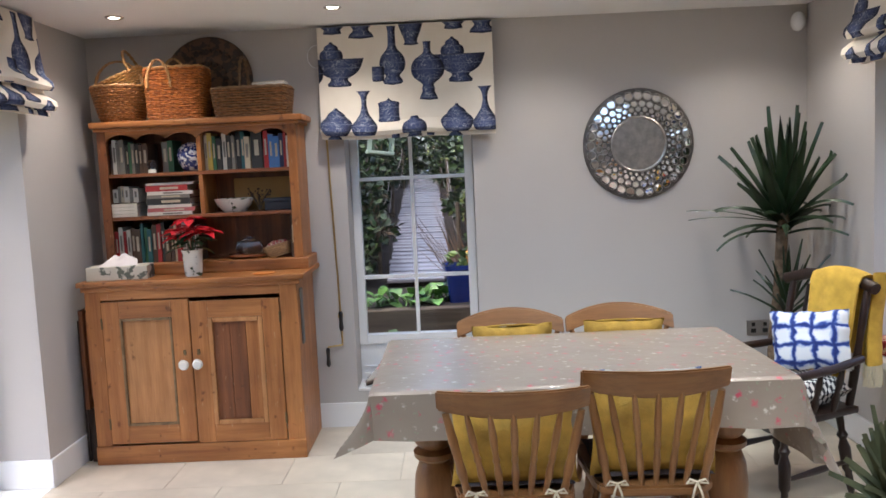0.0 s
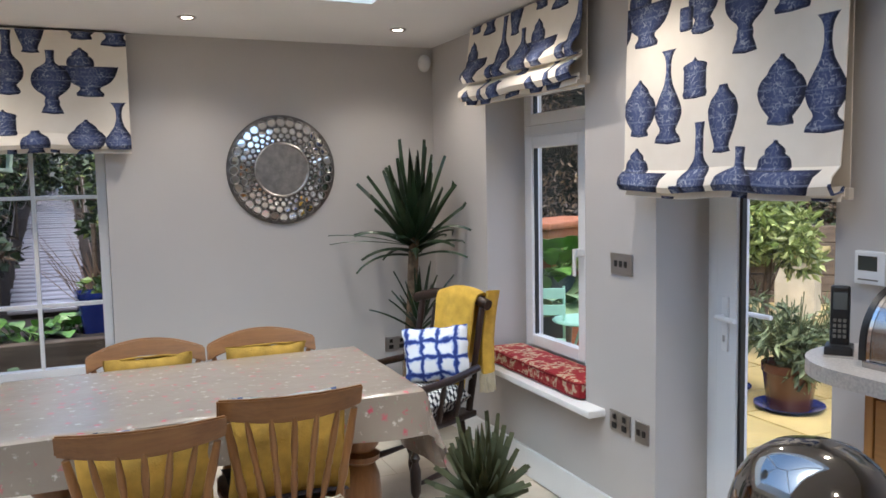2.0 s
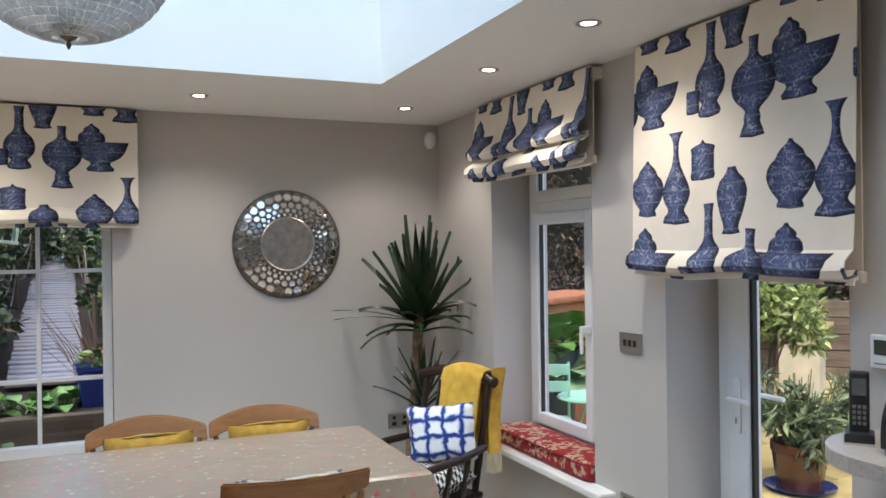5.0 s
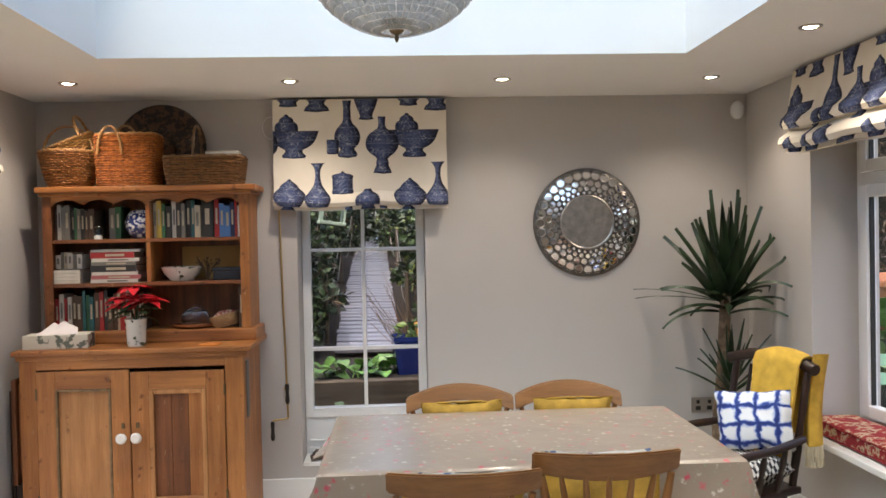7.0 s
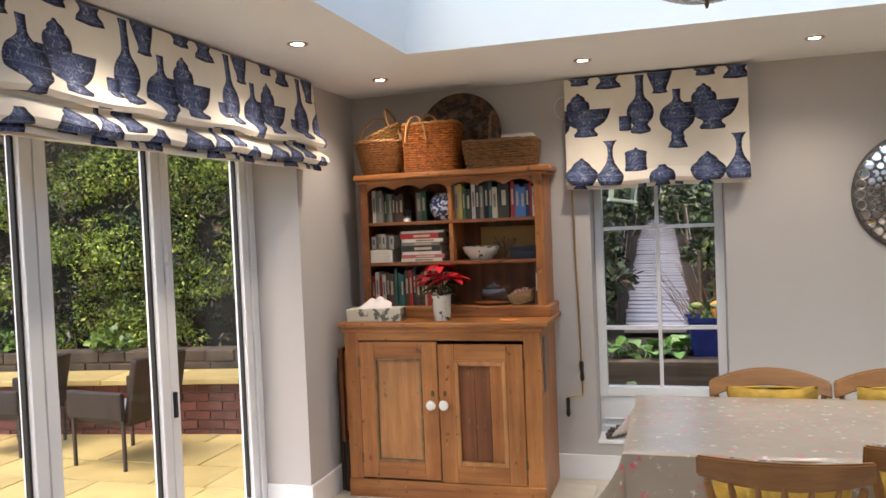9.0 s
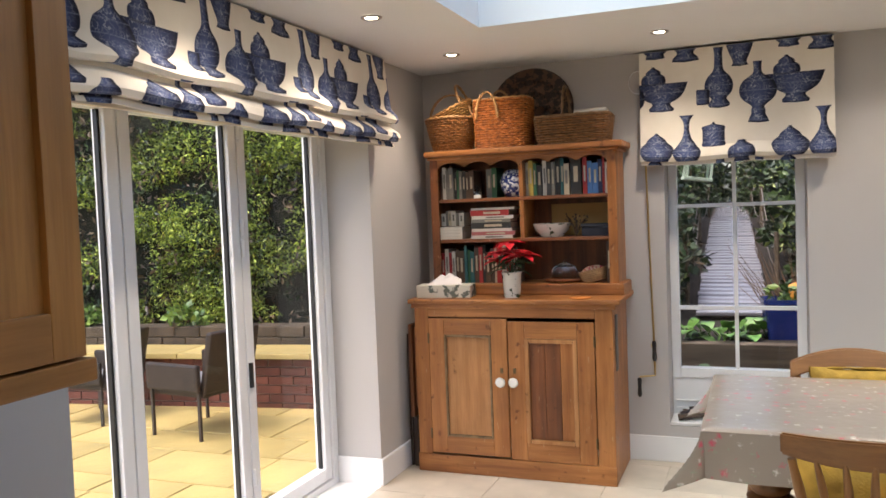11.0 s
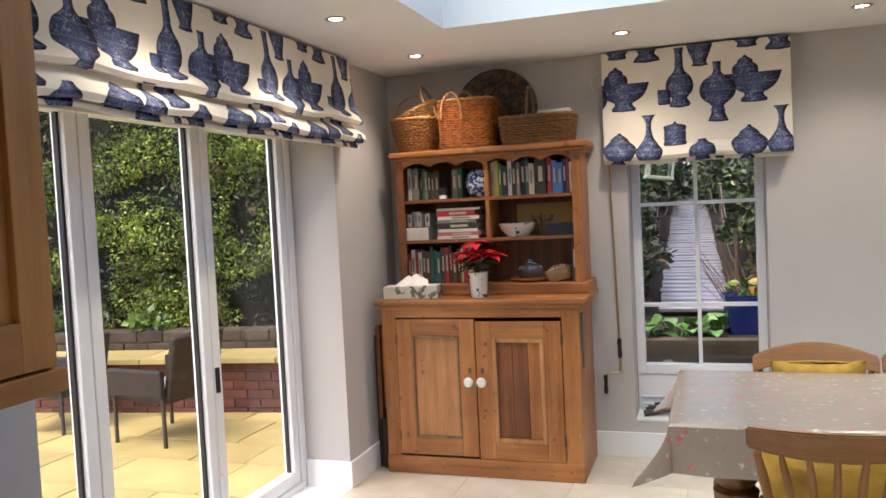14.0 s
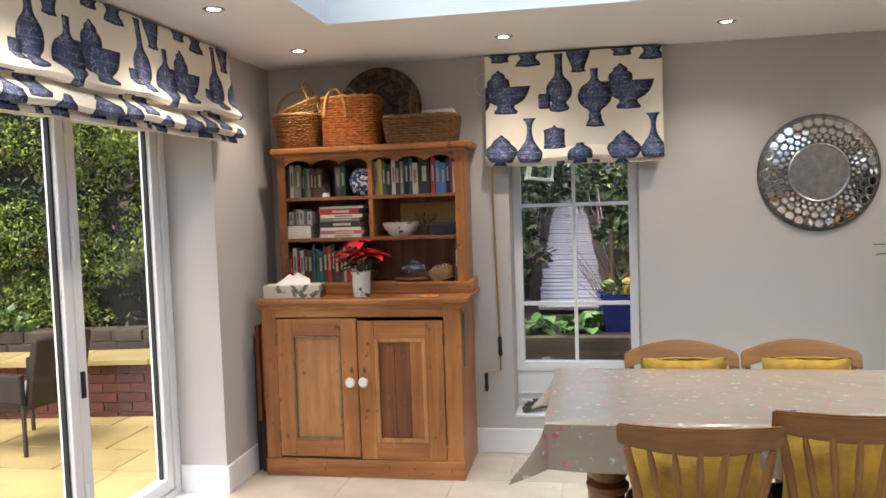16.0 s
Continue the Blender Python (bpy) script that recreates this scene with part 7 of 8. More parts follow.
# west patio
ANG = 8.0
west = thing("pavement", "wet yellow sandstone paving slabs of the patio", "paving", kind="structure")
part("bed", slab(-9.5, -2.44, -2.0, 6.2, GZ - 0.034, GZ + 0.012), MORTAR, west)
rnd = random.Random(31)
shapes = {}
y = -1.9
row = 0
while y < 5.4:
    hgt = (0.56, 0.42, 0.56, 0.28)[row % 4]
    x = -2.46 - (0.0, 0.35, 0.15, 0.5)[row % 4] * 0.5
    while x > -8.2:
        wid = rnd.choice((0.42, 0.56, 0.84))
        if (wid, hgt) not in shapes:
            shapes[wid, hgt] = part("slab", slab(-wid + 0.006, -0.006, 0.006, hgt - 0.006, 0, 0.03, 0.004), YSTONE, west, m=pose(x, y, GZ + 0.008)).data
        else:
            o = new("slab", shapes[wid, hgt])
            o.parent, o.matrix_basis = west, pose(x, y, GZ + 0.008 + rnd.uniform(-0.003, 0.003))
        x -= wid
    y += hgt
    row += 1


def retaining_wall():
    th = thing("garden_wall", "low red brick wall with yellow stone coping", "garden wall", pose(-3.1, 5.42, GZ, 0, 0, ANG))
    part("core", slab(-5.4, 0.9, 0.015, 0.30, 0, 0.45), MORTAR, th)
    me = None
    for r in range(6):
        for i in range(28):
            x = -4.95 + i * 0.225 - (0.112 if r % 2 else 0)
            m = pose(x + 0.003 * math.sin(i * 7 + r), 0.002 * math.sin(i * 3.1 + r * 5), 0.008 + r * 0.075)
            if me is None:
                me = part("brick", slab(0, 0.215, 0, 0.10, 0, 0.065, 0.004), BRICK, th, m=m).data
            else:
                o = new("brick", me)
                o.parent, o.matrix_basis = th, m
    me = None
    for i in range(10):
        m = pose(-5.2 + i * 0.6, -0.05, 0.452)
        if me is None:
            me = part("coping_slab", slab(0.004, 0.596, 0, 0.46, 0, 0.045, 0.006), YSTONE, th, m=m).data
        else:
            o = new("coping_slab", me)
            o.parent, o.matrix_basis = th, m
    up = thing("stone_edging", "mossy stone edging of a raised bed", "edging", pose(-3.1, 5.85, GZ, 0, 0, ANG))
    part("core", slab(-5.4, 0.9, 0.02, 0.3, 0, 0.62), MORTAR, up)
    rn = random.Random(2)
    for r in range(2):
        x = -5.2
        while x < 0.8:
            w = rn.uniform(0.18, 0.32)
            part("stone", slab(x + 0.004, x + w - 0.004, rn.uniform(-0.012, 0.008), 0.24, 0.46 + r * 0.10, 0.555 + r * 0.10, 0.012), DARKSTONE, up)
            x += w


retaining_wall()
hd = thing("conifer_hedge", "tall clipped green conifer hedge behind the patio", "hedge", pose(-3.1, 6.1, GZ, 0, 0, ANG))
# backing slab behind the leaves, its black standing for shade
part("depth", slab(-6.5, 1.4, 0.35, 0.8, 0, 3.6), HEDGE_SHADE, hd)
for k, (mat, n, sz, sd) in enumerate(((HEDGE, 95000, 0.040, 1), (DARKLEAF, 9000, 0.07, 2), (BROWNLEAF, 5000, 0.08, 3))):
    rr = random.Random(40 + k)
    blobs = [((rr.uniform(-6.2, 1.2), rr.uniform(0.12, 0.38), rr.uniform(0.65, 3.5)), (rr.uniform(0.2, 0.45), rr.uniform(0.12, 0.26), rr.uniform(0.12, 0.3))) for _ in range(150)]
    leaves("foliage", blobs, n, sz, mat, hd, sd, 2.4, 0.3)
pl = thing("ivy_plants", "bright green plants at the hedge foot", "plants", pose(-3.1, 5.95, 0.53, 0, 0, ANG))
leaves("foliage", [((-0.45, 0, 0.14), (0.14, 0.1, 0.12)), ((-1.9, 0, 0.1), (0.2, 0.1, 0.1)), ((-3.0, 0, 0.12), (0.2, 0.1, 0.1))], 360, 0.08, BRIGHT, pl, 5, 1.3)
wc = thing("watering_can", "white enamel watering can on the raised bed edge", "watering can", pose(-3.05, 5.92, 0.572, 0, 0, 20))
part("body", lathe(bmesh.new(), [(0.09, 0), (0.095, 0.01), (0.085, 0.2), (0.05, 0.22), (0.0, 0.22)], 24), CERAMIC, wc, smooth=True)
part("spout", tube(bmesh.new(), ((-0.07, 0, 0.05), (-0.17, 0, 0.17), (-0.22, 0, 0.26)), 0.016, 10, 0.010), CERAMIC, wc, smooth=True)
part("handle", tube(bmesh.new(), [(0.08 * math.cos(a / 5 * math.pi / 2) , 0, 0.2 + 0.1 * math.sin(a / 5 * math.pi)) for a in range(6)], 0.007), CERAMIC, wc)
RATTAN = wicker("brown_rattan", (0.030, 0.019, 0.015), (0.006, 0.004, 0.004), 13)
RATTAN_FRAME = plain("dark_steel_frame", (0.03, 0.024, 0.022), 0.5)


def rattan_panel(x0, x1, y0, y1, z0, z1):
    bm = slab(x0, x1, y0, y1, z0, z1, 0.02)
    uvl = bm.loops.layers.uv.verify()
    bm.normal_update()
    for f in bm.faces:
        n = [abs(v) for v in f.normal]
        for lp in f.loops:
            c = lp.vert.co
            lp[uvl].uv = (c.y, c.z) if n[0] == max(n) else ((c.x, c.z) if n[1] == max(n) else (c.x, c.y))
    return bm


def rattan_chair(m):
    th = thing("garden_chair", "brown woven rattan garden armchair on the patio", "garden chair", m, "rattan chairs")
    part("seat", rattan_panel(-0.28, 0.28, -0.27, 0.27, 0.33, 0.39), RATTAN, th)
    part("seat_cushion", slab(-0.26, 0.24, -0.24, 0.24, 0.391, 0.425, 0.02), plain("grey_cushion", (0.16, 0.16, 0.17), 0.9), th)
    b = part("backrest", rattan_panel(-0.03, 0.03, -0.27, 0.27, 0.0, 0.50), RATTAN, th, m=pose(0.26, 0, 0.36, 0, 12, 0))
    for s in (-1, 1):
        part("arm_panel", rattan_panel(-0.30, 0.27, s * 0.30 - 0.025, s * 0.30 + 0.025, 0.38, 0.60), RATTAN, th)
        for x in (-0.27, 0.25):
            part("leg", slab(x - 0.012, x + 0.012, s * 0.29 - 0.012, s * 0.29 + 0.012, 0, 0.40, 0.003), RATTAN_FRAME, th)
    return th


CH = rattan_chair(pose(-4.0, 4.62, GZ + 0.038, 0, 0, -8) @ Matrix.Scale(0.92, 4))
copy_thing(CH, pose(-5.1, 4.72, GZ + 0.038, 0, 0, 4) @ Matrix.Scale(0.92, 4))
pt = thing("terracotta_trough", "long terracotta planter on the patio", "planter", pose(-6.6, 4.6, GZ + 0.038))
part("trough", slab(-0.5, 0.5, -0.25, 0.25, 0, 0.32, 0.03), TERRACOTTA, pt)
part("rim", slab(-0.53, 0.53, -0.28, 0.28, 0.32, 0.37, 0.015), TERRACOTTA, pt)
bp = thing("blue_pot", "small bright blue pot by the hedge", "pot", pose(-5.75, 5.60, 0.53) @ Matrix.Scale(0.7, 4))
part("pot", lathe(bmesh.new(), [(0.07, 0), (0.1, 0.2), (0.11, 0.2), (0.0, 0.19)], 20), plain("turquoise", (0.02, 0.2, 0.36), 0.3), bp, smooth=True)

# north garden: sleeper wall, bed, boardwalk
sw = thing("sleeper_wall", "dark timber sleeper wall holding a raised bed", "retaining wall", pose(0, 5.85, 0))
for r in range(3):
    part("sleeper", slab(-1.6, 2.4, 0.004 * r, 0.14, GZ - 0.03 + r * 0.2, GZ + 0.165 + r * 0.2, 0.01), TIMBER, sw)
bed = thing("raised_bed", "dark damp soil of the raised garden bed", "soil", pose(0, 5.99, 0), kind="structure")
part("soil", slab(-2.6, 4.5, 0.0, 1.2, GZ - 0.03, 0.47), GRIT, bed)
bm = bmesh.new()
ramp_line = [(1.1, 0.46), (2.0, 0.62), (5.5, 1.15), (13.0, 1.5), (26.0, 1.7)]
prev = None
for yy, zz in ramp_line:
    cur = [bm.verts.new((-12, yy, zz)), bm.verts.new((12, yy, zz))]
    if prev:
        bm.faces.new((prev[0], prev[1], cur[1], cur[0]))
    prev = cur
bank = tagged(part("bank", bm, GRIT, m=pose(0, 5.99, 0)), "rising bank of dark garden soil", "soil", kind="structure")
# solid stand-in for what looks like a printed rope-bridge mural
bw = thing("boardwalk", "pale wet timber boardwalk built in place of a printed mural", "boardwalk", pose(0, 0, 0))
PALE = wood("wet_silver_timber", (0.40, 0.40, 0.46), (0.15, 0.145, 0.16), "x", 0.22, knots=False)
yy = 7.10
rn = random.Random(17)
me = None
while yy < 24:
    ly = yy - 5.99
    for (a, za), (b, zb) in zip(ramp_line, ramp_line[1:]):
        if a <= ly <= b:
            zz = za + (zb - za) * (ly - a) / (b - a)
            sl = math.degrees(math.atan2(zb - za, b - a))
    m = pose(-0.10 - 0.028 * yy + rn.uniform(-0.012, 0.012), yy, zz + 0.05 + rn.uniform(-0.004, 0.004), sl, 0, 1.5) @ Matrix.Diagonal((1.15 - 0.038 * (yy - 7.1), 1, 1, 1))
    if me is None:
        me = part("board", slab(-0.265, 0.265, 0, 0.128, 0, 0.03, 0.004), PALE, bw, m=m).data
    else:
        o = new("board", me)
        o.parent, o.matrix_basis = bw, m
    yy += 0.138
for s in (-0.25, 0.25):
    part("bearer", tube(bmesh.new(), [(-0.10 - 0.028 * (5.99 + a) + s, 5.99 + a, z + 0.02) for a, z in ramp_line[1:4]], 0.035, 6), TIMBER, bw)

HEMP = plain("pale_rope", (0.20, 0.18, 0.16), 0.9)
for sd in (-1, 1):
    posts = [(7.6, 0.60), (10.2, 1.05), (13.5, 1.32)]
    tops = []
    for py, pz in posts:
        px = -0.10 - 0.028 * py + sd * (0.40 - 0.012 * (py - 7.1))
        part("rail_post", tube(bmesh.new(), ((px, py, pz - 0.2), (px, py, pz + 0.62)), 0.022, 7), TIMBER, bw)
        tops.append(Vector((px, py, pz + 0.6)))
    for a, b in zip(tops, tops[1:]):
        for low in (0.0, 0.28):
            part("rope", tube(bmesh.new(), [a.lerp(b, k / 8) - Vector((0, 0, low + 0.8 * (k / 8) * (1 - k / 8))) for k in range(9)], 0.006, 6), HEMP, bw)


def tree(m, hgt, mat, blobs, count, size, label, seed, lean=0.0, aspect=2.0):
    th = thing("tree", label, "tree", m)
    part("trunk", tube(bmesh.new(), ((0, 0, 0), (lean * 0.3, 0.02, hgt * 0.3), (lean * 0.6, -0.03, hgt * 0.65), (lean, 0, hgt)), 0.026 * hgt, 10, 0.03), BARK, th, smooth=True)
    rn = random.Random(seed)
    for c, h in blobs[:7]:
        z0 = min(hgt * 0.9, max(0.3, c[2] - 0.5))
        part("limb", tube(bmesh.new(), ((lean * z0 / hgt, 0, z0), ((c[0] + lean * z0 / hgt) / 2, c[1] / 2, (z0 + c[2]) / 2 + 0.05), c), min(0.03, 0.008 * hgt), 7, 0.005), BARK, th)
    leaves("crown", blobs, count, size, mat, th, seed, aspect)
    return th


def blob_cloud(n, box_, rad, seed):
    r = random.Random(seed)
    return [(tuple(r.uniform(a, b) for a, b in box_), tuple(r.uniform(*rad) for _ in range(3))) for _ in range(n)]


ic = thing("ivy_groundcover", "dark ivy covering the bank beside the boardwalk", "ivy", pose(0, 0, 0))
rr = random.Random(77)
low_ = []
for i in range(380):
    yy = rr.uniform(7.0, 17.5)
    zz = float(np.interp(yy - 5.99, [p[0] for p in ramp_line], [p[1] for p in ramp_line]))
    sd = rr.choice((-1, 1))
    low_.append(((-0.10 - 0.028 * yy + sd * rr.uniform(0.46 - 0.018 * (yy - 7), 1.7), yy, zz + rr.uniform(0.0, 1.3)), (rr.uniform(0.16, 0.3), rr.uniform(0.3, 0.6), rr.uniform(0.12, 0.3))))
leaves("foliage", low_, 62000, 0.085, DARKLEAF, ic, 78, 1.4)
leaves("young_leaves", low_[1::3], 3500, 0.075, BAY, ic, 80, 1.6)
leaves("twigs", low_[::2], 12000, 0.10, BROWNLEAF, ic, 79, 4.0)
tree(pose(-1.75, 7.6, 0.5), 3.4, DARKLEAF, blob_cloud(34, ((-0.9, 0.75), (-0.6, 0.8), (0.2, 3.6)), (0.18, 0.42), 1), 9000, 0.085, "dark ivy-clad tree beside the boardwalk", 1, 0.2)
tree(pose(1.05, 7.7, 0.5), 3.6, DARKLEAF, blob_cloud(34, ((-0.5, 1.1), (-0.6, 0.8), (0.3, 3.6)), (0.18, 0.42), 2), 9000, 0.085, "dark leafy tree behind the raised bed", 2, -0.1)
tree(pose(-2.1, 10.5, 0.9), 4.2, DARKLEAF, blob_cloud(34, ((-1.2, 1.15), (-0.8, 1.0), (0.2, 4.0)), (0.25, 0.6), 3), 8000, 0.11, "dark evergreen tree along the path", 3)
tree(pose(1.2, 11.2, 1.0), 4.2, DARKLEAF, blob_cloud(34, ((-0.95, 1.3), (-0.8, 1.0), (0.2, 4.0)), (0.25, 0.6), 4), 8000, 0.11, "dark evergreen tree on the far bank", 4)
tree(pose(-1.0, 17.5, 1.3), 5, DARKLEAF, blob_cloud(40, ((-2.6, 3.0), (-0.6, 1.0), (0.3, 4.6)), (0.4, 0.8), 5), 12000, 0.16, "tall dark tree closing the view above the path", 5)
for nm, x0, x1 in (("west", -9.0, -1.6), ("east", 0.45, 9.0)):
    h = thing("yew_hedge", "dark overgrown hedge at the end of the garden", "hedge", pose(0, 19.0 if nm == "west" else 18.5, 1.3))
    part("depth", slab(x0, x1, 0.4, 1.0, 0, 5.5), HEDGE_SHADE, h)
    leaves("foliage", blob_cloud(60, ((x0, x1), (0.1, 0.5), (0.2, 5.3)), (0.4, 0.9), 6), 6000, 0.2, DARKLEAF, h, 7)
sh = thing("shrub", "yellow-green climbing shrub by the fence", "shrub", pose(0.42, 6.7, 0.47))
leaves("foliage", blob_cloud(12, ((-0.12, 0.3), (-0.1, 0.2), (0.9, 1.9)), (0.1, 0.18), 8), 900, 0.06, BAY, sh, 9)
part("stem", tube(bmesh.new(), ((0.1, 0, 0), (0.05, 0.05, 0.8), (0.1, 0, 1.7)), 0.02, 7, 0.006), BARK, sh)
tw = thing("bare_shrub", "tangle of bare brown twigs over the bed", "shrub", pose(0.12, 6.55, 0.47))
bm = bmesh.new()
rn = random.Random(44)
for i in range(60):
    a = rn.uniform(-1.2, 1.2)
    p0 = Vector((rn.uniform(-0.08, 0.1), 0, 0))
    p1 = p0 + Vector((0.14 * a, rn.uniform(-0.1, 0.1), rn.uniform(0.2, 0.4)))
    p2 = p1 + Vector((0.2 * a + rn.uniform(-0.1, 0.1), rn.uniform(-0.1, 0.1), rn.uniform(0.1, 0.45)))
    tube(bm, (p0, p1, p2), 0.005, 4, 0.0015)
part("twigs", bm, plain("bare_twig", (0.16, 0.10, 0.06), 0.9), tw)


def big_leaf_plant(m, label, n, size, mat, seed, spread=0.3, cat="plant"):
    th = thing("leafy_plant", label, cat, m)
    rn = random.Random(seed)
    for i in range(n):
        az, el = i * 2.4 + rn.uniform(-0.3, 0.3), rn.uniform(0.25, 1.2)
        o = Vector((rn.uniform(-spread, spread), rn.uniform(-spread * 0.4, spread * 0.4), 0))
        d = Vector((math.cos(az) * math.cos(el), math.sin(az) * math.cos(el), math.sin(el)))
        side = d.cross(Vector((0, 0, 1))).normalized()
        ln = size * rn.uniform(0.7, 1.2)
        lf, rows = bmesh.new(), []
        for k in range(7):
            s = k / 6
            c = o + d * (ln * (0.35 + 0.9 * s)) - Vector((0, 0, 1)) * (0.45 * ln * s * s)
            wd = ln * 0.28 * math.sin(math.pi * min(1, 0.08 + s * 0.92)) ** 0.8 + 0.002
            rows.append([lf.verts.new(c + side * (x * wd) + Vector((0, 0, 0.18 * wd * abs(x)))) for x in (-1, 0, 1)])
        for a, b in zip(rows, rows[1:]):
            for k in range(2):
                lf.faces.new((a[k], a[k + 1], b[k + 1], b[k]))
        tube(lf, (o, o + d * (ln * 0.36)), 0.006, 5)
        part("leaf", lf, mat, th, smooth=True)
    return th


GLOSSY = plain("bright_leaf", (0.12, 0.25, 0.05), 0.35, vary=0.3, scale=9, random_tint=0.6)
PALEGREEN = plain("pale_leaf", (0.20, 0.30, 0.14), 0.4, vary=0.3, scale=9, random_tint=0.5)
big_leaf_plant(pose(-0.45, 6.12, 0.47), "clump of broad bright green leaves in the bed", 26, 0.2, GLOSSY, 1, 0.22)
big_leaf_plant(pose(-0.12, 6.2, 0.47), "broad-leaved green perennial in the bed", 18, 0.18, GLOSSY, 2, 0.15)
big_leaf_plant(pose(-0.42, 5.78, 0.22), "pale round leaf drooping over the sleepers", 3, 0.16, PALEGREEN, 8, 0.03)
big_leaf_plant(pose(0.05, 5.55, GZ - 0.03), "dark green plant growing below the window", 16, 0.36, plain("deep_leaf", (0.03, 0.08, 0.02), 0.4, vary=0.3, scale=9, random_tint=0.5), 3, 0.2)
bp = thing("blue_planter", "square cobalt blue glazed planter on the bed", "planter", pose(0.085, 6.25, 0.47, 0, 0, 8))
bm = bmesh.new()
woven(bm, [(0.85, 0), (1, 0.26), (1.06, 0.265), (1.06, 0.30), (0.94, 0.30), (0.9, 0.24)], 0.28, 0.28, 40, 9)
part("pot", bm, BLUE_GLAZE, bp)
part("soil", slab(-0.12, 0.12, -0.12, 0.12, 0.22, 0.25), GRIT, bp)
leaves("plant", [((0, 0, 0.33), (0.1, 0.08, 0.07))], 60, 0.09, BRIGHT, bp, 12)
ob_ = thing("orange_dome", "smooth orange dome ornament behind the planter", "ornament", pose(0.21, 6.38, 0.47))
part("dome", lathe(bmesh.new(), [(0.05, 0), (0.07, 0.26), (0.125, 0.28)] + [(0.125 * math.cos(radians(a)), 0.30 + 0.11 * math.sin(radians(a))) for a in range(0, 90, 12)] + [(0, 0.41)], 28), plain("orange_glaze", (0.65, 0.27, 0.04), 0.4), ob_, smooth=True)
fd = thing("bird_feeder", "small pale green arched bird feeder hanging outside", "bird feeder", pose(-0.475, 5.6, 1.67, 0, 8, 12))
MINT = plain("pale_mint_paint", (0.55, 0.66, 0.52), 0.6)
part("tray", slab(-0.095, 0.095, -0.095, 0.095, 0.0, 0.022, 0.004), MINT, fd)
for sx in (-1, 1):
    for sy in (-1, 1):
        part("post", slab(sx * 0.08 - 0.008, sx * 0.08 + 0.008, sy * 0.08 - 0.008, sy * 0.08 + 0.008, 0.022, 0.15), MINT, fd)
for s in (-1, 1):
    for c in (-0.04, 0.04):
        part("arch", tube(bmesh.new(), [(c - 0.036 * math.cos(k * math.pi / 8), s * 0.08, 0.10 + 0.04 * math.sin(k * math.pi / 8)) for k in range(9)], 0.008, 6), MINT, fd)
part("roof", lathe(bmesh.new(), [(0.145, 0.15), (0.14, 0.158), (0.0, 0.25)], 4, (0, 0, 0), Matrix.Rotation(radians(45), 3, "Z")), plain("dark_lead", (0.05, 0.05, 0.055), 0.6), fd)
part("cord", tube(bmesh.new(), ((0, 0, 0.24), (0.03, 0, 0.95)), 0.004), BLACK, fd)
part("bracket", tube(bmesh.new(), ((0.03, 0, 0.95), (0.03, -0.6, 0.98), (0.03, -0.72, 0.9)), 0.012), BLACK, fd)

# east garden: paving, pots, shrubs, bistro chair
east = thing("pavement", "yellow sandstone paving outside the garden door", "paving", kind="structure")
part("bed", slab(2.51, 9.5, -1.5, 8.0, GZ - 0.034, GZ + 0.012), MORTAR, east)
y = -1.4
row = 0
while y < 7.6:
    hgt = (0.56, 0.42, 0.56)[row % 3]
    x = 2.95 + (0.0, 0.35, 0.15)[row % 3]
    while x < 9:
        wid = rnd.choice((0.42, 0.56, 0.84))
        if (wid, hgt) not in shapes:
            shapes[wid, hgt] = part("slab", slab(-wid + 0.006, -0.006, 0.006, hgt - 0.006, 0, 0.03, 0.004), YSTONE, east, m=pose(x + wid, y, GZ + 0.008)).data
        else:
            o = new("slab", shapes[wid, hgt])
            o.parent, o.matrix_basis = east, pose(x + wid, y, GZ + 0.008 + rnd.uniform(-0.003, 0.003))
        x += wid
    y += hgt
    row += 1


def herb_pot(m, r, h, mat, label, seed, saucer=True):
    th = thing("plant_pot", label, "plant pot", m)
    if saucer:
        part("saucer", lathe(bmesh.new(), [(r * 1.0, 0), (r * 1.25, 0.035), (r * 1.2, 0.035), (r * 0.9, 0.01), (0, 0.01)], 32), BLUE_GLAZE, th, "cobalt blue saucer", smooth=True)
    part("pot", lathe(bmesh.new(), [(r * 0.78, 0.011), (r * 0.95, h * 0.8), (r * 0.97, h * 0.82), (r, h * 0.83), (r, h), (r * 0.9, h), (r * 0.85, h * 0.9), (0, h * 0.9)], 32), mat, th, smooth=True)
    leaves("herbs", blob_cloud(9, ((-r, r), (-r, r), (h, h + 0.3)), (0.08, 0.17), seed), 1100, 0.105, HERB, th, seed, 3.0, 0.5)
    bm = bmesh.new()
    rn = random.Random(seed)
    for i in range(30):
        a, b = rn.uniform(-r, r), rn.uniform(-r, r)
        tube(bm, ((a * 0.5, b * 0.5, h * 0.9), (a, b, h + 0.2), (a * 1.4, b * 1.4, h + rn.uniform(0.3, 0.5))), 0.004, 4)
    part("stems", bm, plain("herb_stem", (0.10, 0.11, 0.05), 0.8), th)


